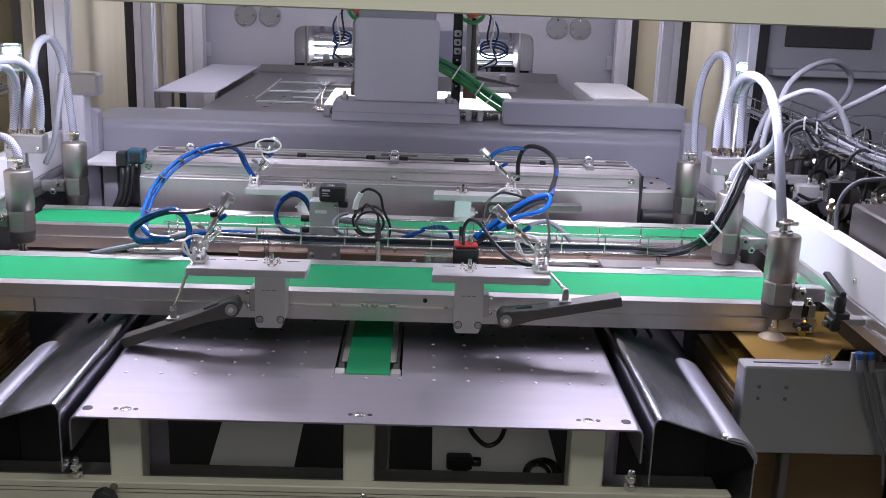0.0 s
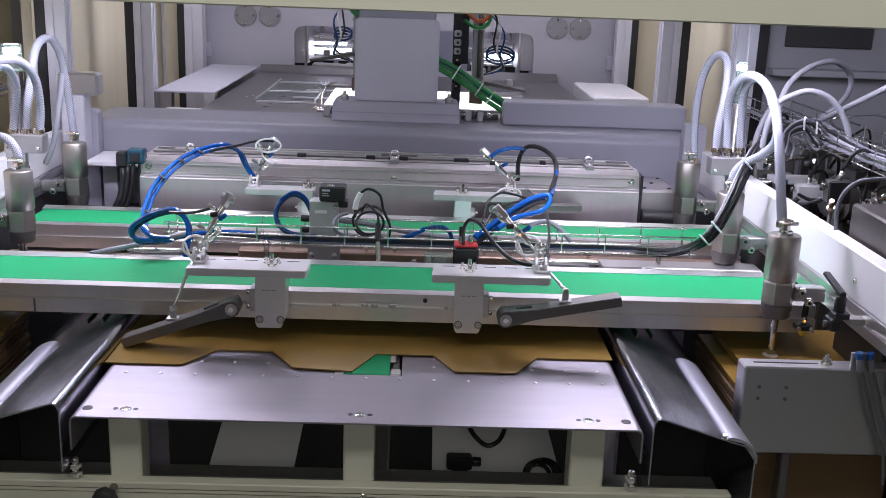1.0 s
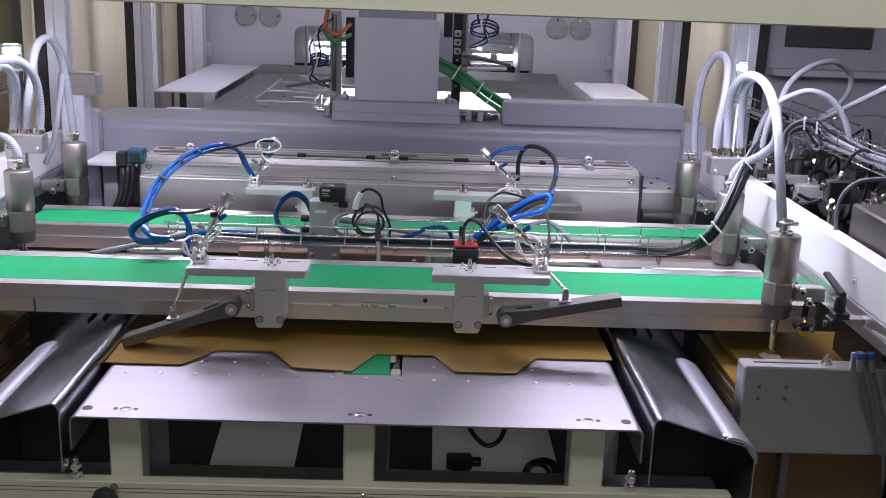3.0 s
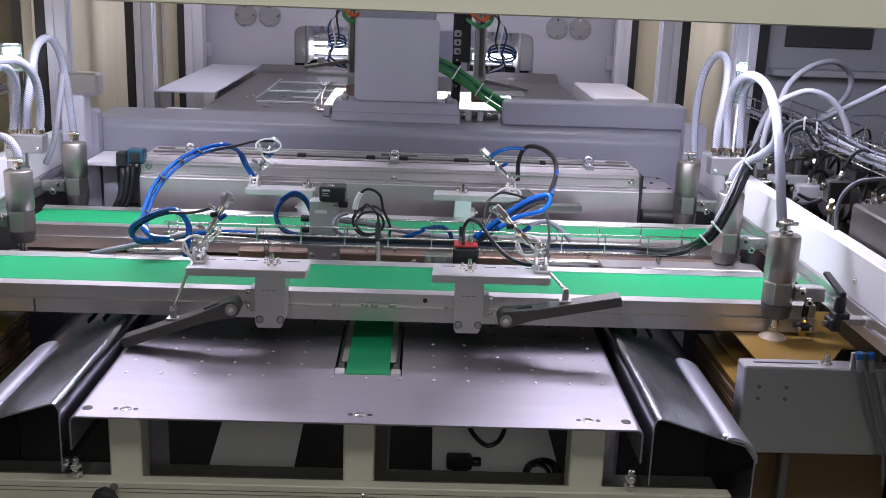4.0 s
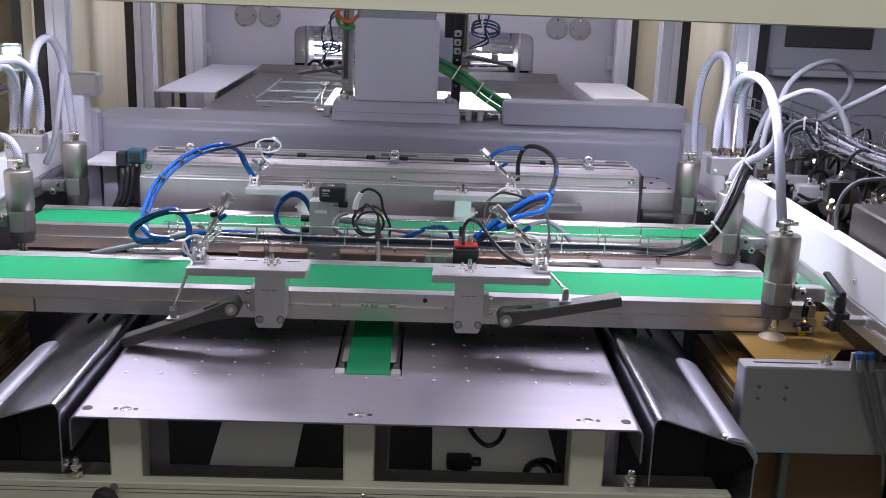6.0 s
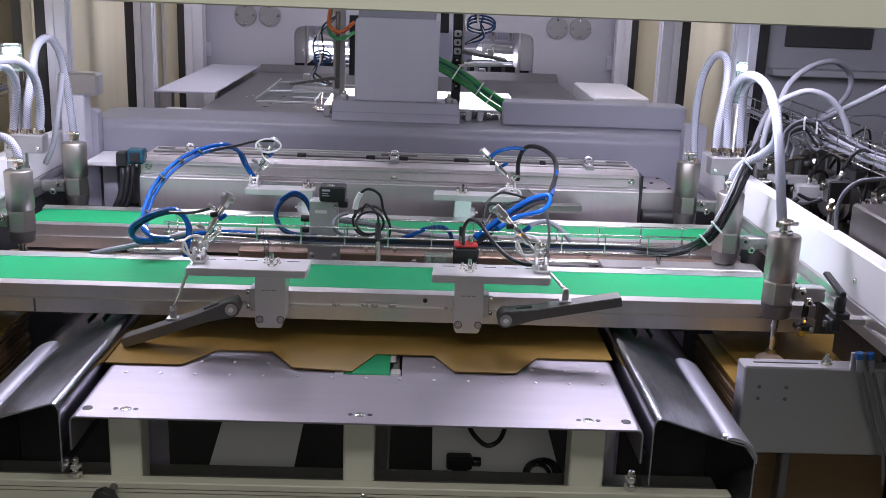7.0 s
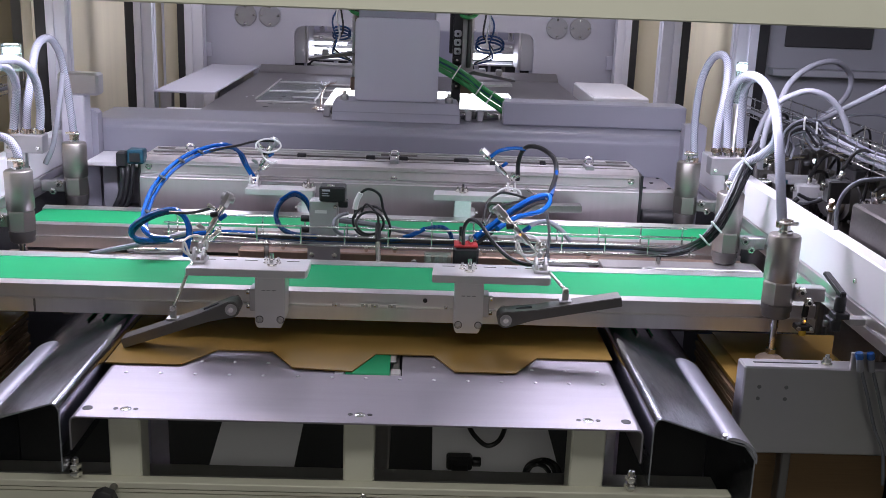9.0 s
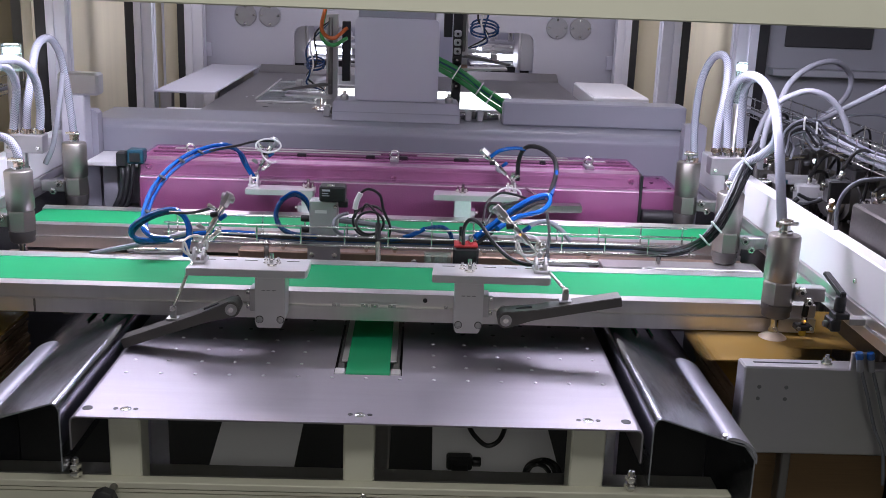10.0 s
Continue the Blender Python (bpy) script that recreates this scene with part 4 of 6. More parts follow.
for k, (w, zz) in enumerate(((0.018, 1.126), (0.014, 1.119), (0.016, 1.114))):
    box("print_bar", valve, GREY_LIGHT, -0.206, -0.206 + w, 2.2145, 2.215, zz - (0.0022 if k == 0 else 0.001), zz + (0.0022 if k == 0 else 0.001), 0)
box("connector", valve, BLACK, -0.171, -0.150, 2.225, 2.255, 1.086, 1.1, 0.002)
rod("push_button", valve, CHROME, (-0.195, 2.225, 1.134), (-0.178, 2.225, 1.134), 0.004, 8)
for zz in (1.03, 1.055, 1.00):
    rod("port_fitting", valve, BLACK, (-0.234, 2.243, zz), (-0.255, 2.243, zz), 0.0075, 12)
screw("screw", valve, (-0.178, 2.225, 1.088), (0, -1, 0), 0.004)
for x in (-0.228, -0.178):
    screw("screw", valve, (x, 2.2205, 0.978), (0, -1, 0), 0.0062)

sensor = thing("vacuum_switch", "black vacuum switch with a red top collar", "sensor")
box("body", sensor, BLACK, 0.0845, 0.140, 2.155, 2.195, 0.955, 1.020, 0.005)
box("red_collar", sensor, RED, 0.0865, 0.138, 2.156, 2.194, 1.0202, 1.027, 0.002)
for dx in (0.016, 0.036):
    rod("socket", sensor, CHROME, (0.0865 + dx, 2.17, 1.027), (0.0865 + dx, 2.17, 1.045), 0.006, 12)
rod("socket_plug", sensor, RUBBER, (0.1025, 2.17, 1.045), (0.1025, 2.17, 1.066), 0.0065, 12)
box("foot", sensor, DARK_METAL, 0.09, 0.135, 2.16, 2.26, 0.9302, 0.9548, 0.001)
comb = thing("clear_comb", "clear acrylic comb plate beside the vacuum switch", "bracket")
for k in range(3):
    box("tooth", comb, ACRYLIC, 0.026 + 0.018 * k, 0.036 + 0.018 * k, 2.150, 2.154, 0.955, 1.006, 0.001)
box("spine", comb, ACRYLIC, 0.022, 0.080, 2.1545, 2.158, 0.985, 1.010, 0.001)
box("foot", comb, ALU_MATT, 0.022, 0.080, 2.150, 2.158, 0.932, 0.9548, 0.001)
for x, w in ((0.335, 0.05), (-0.56, 0.05)):
    c = thing("rod_clamp", "small aluminium rod clamp on the rear rail", "clamp")
    box("block", c, ALU_MATT, x - w, x + w, 2.145, 2.185, 0.962, 0.985, 0.004)
    rod("rod", c, CHROME, (x - w - 0.01, 2.165, 0.992), (x + w + 0.02, 2.165, 0.992), 0.007, 12)
    box("stand", c, DARK_METAL, x - 0.012, x + 0.012, 2.15, 2.264, 0.9305, 0.9618, 0.001)
slab = thing("bar_cover", "brushed metal bar cover behind the front conveyor", "machine cover")
box("cover", slab, ALU, 0.42, 0.78, 2.20, 2.262, 0.951, 0.976, 0.002)
box("foot", slab, ALU, 0.50, 0.70, 2.21, 2.25, 0.9305, 0.9508, 0.001)

# ---- fittings on the side rails ----
lever = thing("clamping_lever", "black plastic clamping lever with its clamp block", "clamping lever")
prism("handle", lever, BLACK, [(1.700, 1.083), (1.716, 1.086), (1.780, 1.098), (1.788, 1.096), (1.788, 1.089), (1.724, 1.076), (1.716, 1.070), (1.700, 1.070)], "x", 0.745, 0.756, 0.002)
rod("hub", lever, BLACK, (0.750, 1.708, 1.046), (0.750, 1.708, 1.074), 0.010, 14)
box("clamp_block", lever, BLACK, 0.738, 0.766, 1.695, 1.722, 1.034, 1.046, 0.002)
box("clamp_arm", lever, ALU_MATT, 0.7665, 0.7955, 1.698, 1.719, 1.024, 1.036, 0.001)
box("clamp_jaw", lever, BLACK, 0.734, 0.752, 1.695, 1.73, 1.012, 1.0335, 0.002)
rod("clamp_screw", lever, DARK_METAL, (0.7265, 1.712, 1.022), (0.734, 1.712, 1.022), 0.006, 10)

eye = thing("light_sensor", "small light sensor with a yellow tip and glowing orange mark", "sensor")
box("block", eye, BLACK, 0.738, 0.770, 1.858, 1.882, 0.955, 0.966, 0.002)
for dx in (0.004, 0.028):
    screw("screw", eye, (0.738 + dx, 1.858, 0.9605), (0, -1, 0), 0.0045)
rod("tip", eye, YELLOW, (0.754, 1.868, 0.944), (0.754, 1.868, 0.9545), 0.007, 12)
rod("lens", eye, CHROME, (0.754, 1.868, 0.9662), (0.754, 1.868, 0.982), 0.006, 12)
rod("glow_mark", eye, SPARK, (0.754, 1.8615, 0.973), (0.754, 1.8612, 0.976), 0.0014, 8)
rod("cable_stub", eye, RUBBER, (0.754, 1.868, 0.982), (0.758, 1.872, 1.012), 0.006, 10)
for x, s in ((0.752, 1), (-0.930, -1)):
    m = thing("hose_manifold", "aluminium manifold with brass hose tails on the side rail", "manifold", group="hose manifolds")
    box("block", m, ALU_MATT, x - 0.046, x + 0.046, 2.43, 2.47, 1.147, 1.190, 0.002)
    box("arm", m, ALU_MATT, *sorted((x, x + s * 0.046)), 2.44, 2.46, 1.10, 1.1468, 0.002)
    for k in (-1, 0, 1):
        part("hose_tail", add_lathe(bmesh.new(), (x + 0.028 * k, 2.45, 1.1902), (x + 0.028 * k, 2.45, 1.206), [(0, 0.011), (0.5, 0.012), (1, 0.009)], 12), CHROME, m, "brass hose tail", True)
    screw("screw", m, (x - 0.034, 2.43, 1.160), (0, -1, 0), 0.005)
    screw("screw", m, (x + 0.034, 2.43, 1.160), (0, -1, 0), 0.005)

# outside the east rail
cabinet = thing("control_cabinet", "dark grey steel cabinet with a recessed panel", "cabinet")
CAB = mat("dark_grey_cabinet_paint", (0.27, 0.275, 0.30), 0.45, 0.0, 0.05, 4, 0.03, 400)
box("body", cabinet, CAB, 0.985, 2.0, 2.98, 3.04, 0.0, 2.1, 0.004)
box("recess", cabinet, DARK, 1.04, 1.29, 2.972, 2.9795, 1.425, 1.60, 0.002)
box("ledge", cabinet, CAB, 1.00, 1.9, 2.93, 2.9795, 1.345, 1.365, 0.002)
drive = thing("drive_motor", "dark finned drive motor outside the side rail", "motor")
rod("barrel", drive, DARK_METAL, (0.96, 2.30, 1.12), (1.10, 2.36, 1.13), 0.048, 24)
for k in range(4):
    rod("fin", drive, BLACK, (0.985 + 0.03 * k, 2.311 + 0.012 * k, 1.122), (0.989 + 0.03 * k, 2.313 + 0.012 * k, 1.122), 0.053, 24)
rod("flange", drive, ALU_MATT, (0.945, 2.294, 1.12), (0.962, 2.301, 1.12), 0.036, 20)
box("terminal_box", drive, BLACK, 0.99, 1.05, 2.28, 2.34, 1.165, 1.20, 0.006)
box("foot", drive, DARK_METAL, 0.98, 1.08, 2.29, 2.36, 0.0, 1.075, 0.003)
rnd = random.Random(11)
for k in range(16):
    x, y, zt = 0.875 + rnd.uniform(0, 0.26), 1.98 + 0.055 * k + rnd.uniform(-0.02, 0.02), rnd.uniform(1.08, 1.21)
    c = thing("valve_block", "small metal valve block with fittings outside the rail", "valve block", group="valve blocks")
    w = rnd.uniform(0.014, 0.03)
    box("block", c, rnd.choice((DARK_METAL, BLACK, DARK_METAL, VALVE_GREY)), x - w, x + w, y - 0.016, y + 0.016, zt - rnd.uniform(0.03, 0.06), zt, 0.003)
    rod("stand", c, DARK_METAL, (x, y, 0.0), (x, y, zt - 0.02), 0.008, 8)
    rod("fitting", c, CHROME, (x, y, zt), (x + rnd.uniform(-0.01, 0.01), y, zt + 0.018), 0.006, 10)
    rod("fitting", c, CHROME, (x - w, y - 0.004, zt - 0.012), (x - w - 0.014, y - 0.008, zt - 0.010), 0.005, 10)
    if k % 2:
        tube("cable", c, rnd.choice((RUBBER, GREY_HOSE, RUBBER)), [(x, y, zt + 0.016), (x + 0.02, y - 0.02, zt + 0.07), (x + 0.07, y + 0.02, zt + 0.06), (x + 0.09, y + 0.06, zt - 0.02), (x + 0.08, y + 0.08, zt - 0.12)], 0.0042, 8)
c = thing("cable_run", "pale and black cables lying in the wire tray", "cables", group="cable runs")
for k in range(6):
    u = 0.945 + 0.013 * k
    tube("cable", c, (GREY_HOSE, RUBBER, RUBBER, VALVE_GREY, RUBBER, GREY_HOSE)[k], [(u, 1.45, 1.243), (u + rnd.uniform(-0.01, 0.01), 1.9, 1.247), (u + rnd.uniform(-0.01, 0.01), 2.4, 1.245), (u, 2.94, 1.244)], 0.0055, 8)
c = thing("cable_run", "pale and black cables lying in the wire tray", "cables", group="cable runs")
for k in range(6):
    u = -1.20 + 0.013 * k
    tube("cable", c, (GREY_HOSE, RUBBER, RUBBER, VALVE_GREY, RUBBER, GREY_HOSE)[k], [(u, 1.45, 1.243), (u + rnd.uniform(-0.01, 0.01), 1.9, 1.247), (u + rnd.uniform(-0.01, 0.01), 2.4, 1.245), (u, 2.94, 1.244)], 0.0055, 8)
cover = thing("dark_cover", "dark metal cover plate with a bright edge", "machine cover")
box("cover", cover, mat("bronze_dark_sheet", (0.10, 0.09, 0.085), 0.4, 0.6), 0.843, 1.10, 1.72, 1.93, 0.85, 1.195, 0.004)
box("stand", cover, DARK_METAL, 0.90, 1.05, 1.75, 1.9, 0.0, 0.85, 0.002)
relay = thing("junction_box", "small grey junction box with a teal front beside the hoses", "junction box")
box("body", relay, VALVE_GREY, 0.855, 0.955, 2.40, 2.46, 1.136, 1.150, 0.002)
box("front", relay, TEAL, 0.86, 0.885, 2.397, 2.3995, 1.138, 1.148, 0.001)
box("stand", relay, DARK_METAL, 0.88, 0.92, 2.47, 2.49, 0.0, 1.15, 0.001)
gear = thing("rear_gearing", "dark bearing blocks and rods outside the side rail", "machine part")
for k in range(4):
    box("bearing_block", gear, DARK_METAL, 0.90 + 0.06 * k, 0.94 + 0.06 * k, 2.62 + 0.05 * (k % 2), 2.68 + 0.05 * (k % 2), 0.0, 1.12 + 0.03 * (k % 3), 0.003)
rod("shaft", gear, CHROME, (0.88, 2.60, 1.10), (1.3, 2.60, 1.10), 0.012)
rod("shaft", gear, CHROME, (0.88, 2.56, 1.165), (1.2, 2.75, 1.165), 0.008)

c = thing("cable_loop", "arched bundle of grey and black cables dropping into the wire tray", "cable bundle", group="cable loops")
for k in range(5):
    o = 0.007 * k
    tube("cable", c, (SCUFFED, RUBBER, SCUFFED, RUBBER, SCUFFED)[k], [(0.835 + o, 2.34, 1.235 - o), (0.842 + o, 2.35, 1.2605 - o), (0.860, 2.35, 1.286 - o), (0.890, 2.352, 1.298 - o), (0.924 - o, 2.354, 1.288 - o), (0.952 - o, 2.35, 1.258 - o), (0.972 - o, 2.30, 1.250), (0.975 - o, 2.05, 1.248)], 0.0033, 8)
for k in range(2):
    rod("tie", c, TIE, (0.885 + 0.03 * k, 2.342, 1.304 - 0.008 * k), (0.887 + 0.03 * k, 2.342, 1.276 - 0.008 * k), 0.0025, 8)
c = thing("cable_loop", "thin pale and black cables crossing outside the side rail", "cable bundle", group="cable loops")
tube("cable", c, SCUFFED, [(0.852, 2.30, 1.092), (0.8705, 2.30, 1.1016), (0.902, 2.30, 1.113), (0.933, 2.30, 1.1276), (0.964, 2.30, 1.142), (1.0, 2.31, 1.150)], 0.0035, 8)
tube("cable", c, RUBBER, [(0.84, 2.2, 1.128), (0.887, 2.2, 1.1416), (0.9215, 2.2, 1.164), (0.958, 2.2, 1.176), (0.985, 2.2, 1.195), (0.99, 2.2, 1.25)], 0.0048, 8)
tube("cable", c, RUBBER, [(0.845, 2.22, 1.150), (0.88, 2.22, 1.138), (0.93, 2.22, 1.150), (0.98, 2.22, 1.185), (1.03, 2.24, 1.19)], 0.004, 8)
c = thing("cable_loop", "grey braided cable curving down beside the dark cover", "cable bundle", group="cable loops")
tube("cable", c, SCUFFED, [(0.828, 1.95, 1.09), (0.826, 1.95, 1.142), (0.824, 1.95, 1.178), (0.834, 1.95, 1.212), (0.8585, 1.95, 1.233), (0.89, 1.95, 1.239), (0.94, 1.97, 1.237)], 0.0042, 10)
c = thing("cable_loop", "bundle of bright clear tubes lying on the wire tray", "cable bundle", group="cable loops")
for k in range(4):
    o = 0.013 * k
    tube("tube", c, (SCUFFED, GREY_HOSE, RUBBER, SCUFFED)[k], [(0.942 + o, 2.75, 1.252), (0.945 + o, 2.5, 1.262 + 0.004 * k), (0.940 + o, 2.2, 1.256), (0.946 + o, 1.9, 1.262), (0.942 + o, 1.5, 1.258)], 0.0045, 8)
ringed = thing("geared_wheel", "stack of bright metal rings on a dark gear unit", "gear unit")
for k in range(7):
    rod("ring", ringed, (CHROME, DARK_METAL)[k % 2], (1.005 + 0.018 * k, 2.585 - 0.01 * k, 1.085), (1.015 + 0.018 * k, 2.58 - 0.01 * k, 1.085), 0.062 - 0.003 * (k % 2), 28)
rod("hub", ringed, CHROME, (0.985, 2.596, 1.085), (1.004, 2.586, 1.085), 0.020, 16)
box("foot", ringed, DARK_METAL, 1.01, 1.12, 2.53, 2.62, 0.0, 1.03, 0.004)
rnd2 = random.Random(23)
for k in range(34):
    x, y = 0.86 + rnd2.uniform(0, 0.34), 2.02 + rnd2.uniform(0, 0.80)
    zt = 1.07 + rnd2.uniform(0, 0.10) + 0.06 * (y - 2.0)
    c = thing("air_fitting", "small bright air fitting on a dark stem", "fitting", group="rail side fittings")
    rod("stem", c, DARK_METAL, (x, y, 0.0), (x, y, zt), 0.005, 8)
    d = Vector((rnd2.uniform(-1, 1), rnd2.uniform(-1, 0.2), rnd2.uniform(-0.2, 0.8))).normalized()
    q = Vector((x, y, zt))
    rod("nut", c, CHROME, q - d * 0.006, q + d * 0.008, 0.0095, 6)
    rod("tail", c, (CHROME, ALU, BRASS, BLACK)[k % 4], q + d * 0.008, q + d * 0.028, 0.006, 10)
    if k % 3 == 0:
        tube("tube", c, (SCUFFED, RUBBER, GREY_HOSE)[k // 3 % 3], [q + d * 0.026, q + d * 0.06 + Vector((0, 0, 0.03)), q + Vector((0.07, -0.06, 0.06)), q + Vector((0.10, -0.02, -0.02)), q + Vector((0.11, 0.0, -0.10))], 0.0036, 8)
c = thing("clear_air_tube", "clear air tubes hanging from blue push-in fittings", "tubing", group="")
for k in range(2):
    o = 0.020 * k
    tube("tube", c, SCUFFED, [(0.7777 + o, 1.655, 0.968), (0.785 + o, 1.655, 0.945), (0.7976 + o, 1.655, 0.9111), (0.820 + o, 1.655, 0.8473), (0.8406 + o, 1.655, 0.8042), (0.850 + o, 1.655, 0.74)], 0.0032, 8)
    rod("collar", c, BLUE, (0.7745 + o, 1.655, 0.978), (0.772 + o, 1.655, 0.990), 0.0070, 12)
    rod("body", c, GREY_HOSE, (0.7785 + o, 1.655, 0.955), (0.7745 + o, 1.655, 0.978), 0.0060, 12)
box("bracket", c, ALU_MATT, 0.765, 0.805, 1.664, 1.671, 0.9525, 0.985, 0.001)

# outside the west rail
cover = thing("white_cover", "white painted cover box by the beam post", "machine cover")
box("cover", cover, GREY_LIGHT, -0.965, -0.90, 2.80, 2.855, 1.06, 1.24, 0.004)
box("cap", cover, ALU_MATT, -0.97, -0.862, 2.80, 2.855, 1.2405, 1.30, 0.006)
box("stand", cover, GREY, -0.96, -0.92, 2.81, 2.85, 0.0, 1.06, 0.002)
plugset = thing("plug_connectors", "black and teal plug connectors at the housing end", "connector")
box("black_plug", plugset, BLACK, -0.778, -0.752, 2.645, 2.675, 1.078, 1.118, 0.004)
box("teal_plug", plugset, TEAL, -0.751, -0.708, 2.650, 2.690, 1.086, 1.124, 0.004)
box("plug_cap", plugset, BLACK, -0.744, -0.716, 2.6465, 2.6498, 1.092, 1.116, 0.002)
for k in range(3):
    tube("cable", plugset, RUBBER, [(-0.766 + 0.014 * k, 2.660, 1.079 + 0.003 * k), (-0.762 + 0.012 * k, 2.650, 1.05), (-0.770 + 0.012 * k, 2.645, 1.00), (-0.792 + 0.014 * k, 2.640, 0.94), (-0.80 + 0.014 * k, 2.640, 0.80)], 0.0085 - 0.0015 * k, 10)
ledge = thing("light_ledge", "pale painted ledge between post and housing", "machine cover")
box("ledge", ledge, WHITE, -0.884, -0.735, 2.74, 2.895, 1.060, 1.075, 0.003)
box("stand", ledge, GREY, -0.86, -0.82, 2.80, 2.86, 0.0, 1.0598, 0.002)
lampw = thing("glass_beacon", "small glass beacon with a bright top beyond the west rail", "lamp")
rod("glass", lampw, ACRYLIC, (-1.085, 2.80, 1.30), (-1.085, 2.80, 1.372), 0.026, 16)
rod("bulb", lampw, TUBE_GLOW, (-1.085, 2.80, 1.345), (-1.085, 2.80, 1.362), 0.016, 12)
rod("stand", lampw, ALU_MATT, (-1.085, 2.80, 0.0), (-1.085, 2.80, 1.30), 0.016, 12)
lampe = thing("glass_beacon", "small glass beacon with a bright top by the column", "lamp")
rod("glass", lampe, ACRYLIC, (0.895, 2.88, 1.27), (0.895, 2.88, 1.385), 0.015, 16)
rod("bulb", lampe, TUBE_GLOW, (0.895, 2.88, 1.36), (0.895, 2.88, 1.378), 0.011, 12)
rod("stand", lampe, ALU_MATT, (0.895, 2.88, 0.0), (0.895, 2.88, 1.27), 0.012, 12)

# fittings on the card stop
for k in range(3):
    c = thing("air_fitting", "clear and blue push-in air fitting", "fitting", group="push-in fittings")
    x = 0.845 + 0.022 * k
    rod("body", c, GREY_HOSE, (x, 1.66, 0.90), (x, 1.66, 0.955), 0.008, 12)
    rod("collar", c, BLUE, (x, 1.66, 0.955), (x, 1.66, 0.966), 0.009, 12)
    box("bracket", c, ALU_MATT, x - 0.008, x + 0.008, 1.6605, 1.6715, 0.905, 0.915, 0.001)

# under the feed table
for nm, outline in (("inner_panel", [(-0.345, 0.79), (-0.195, 0.79), (-0.232, 0.60), (-0.400, 0.60)]), ("inner_panel", [(0.044, 0.79), (0.256, 0.79), (0.315, 0.60), (0.048, 0.60)])):
    c = thing("inner_panel", "pale painted panel hanging under the feed table", "machine panel")
    prism("panel", c, WHITE, outline, "y", 1.80, 1.812)
    xm = sum(p[0] for p in outline) / 4
    box("hanger", c, DARK_METAL, xm - 0.02, xm + 0.02, 1.805, 1.8115, 0.79, 0.8968, 0.001)
    box("stand", c, DARK_METAL, xm - 0.03, xm + 0.03, 1.815, 1.83, 0.0, 0.7, 0.001)
base = thing("dark_backing", "near-black sheets behind the space under the feed table", "machine cover")
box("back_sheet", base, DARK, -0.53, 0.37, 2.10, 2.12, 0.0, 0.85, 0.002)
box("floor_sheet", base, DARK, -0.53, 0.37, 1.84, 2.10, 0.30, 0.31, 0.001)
c = thing("cable_connector", "black cable connector hanging before the panel", "connector")
box("shell", c, BLACK, 0.071, 0.119, 1.73, 1.755, 0.708, 0.735, 0.004)
rod("gland", c, RUBBER, (0.119, 1.742, 0.722), (0.135, 1.742, 0.722), 0.009, 12)
box("rail_hook", c, BLACK, 0.08, 0.11, 1.66, 1.73, 0.715, 0.722, 0.001)
for x in (-0.541, 0.369):
    c = thing("levelling_bolt", "bright levelling bolt with nuts on the frame rail", "bolt", group="levelling bolts")
    rod("thread", c, CHROME, (x, 1.538, 0.779), (x, 1.538, 0.815), 0.006, 12)
    rod("nut", c, CHROME, (x, 1.538, 0.785), (x, 1.538, 0.793), 0.011, 6)
    rod("nut", c, CHROME, (x, 1.538, 0.798), (x, 1.538, 0.806), 0.010, 6)

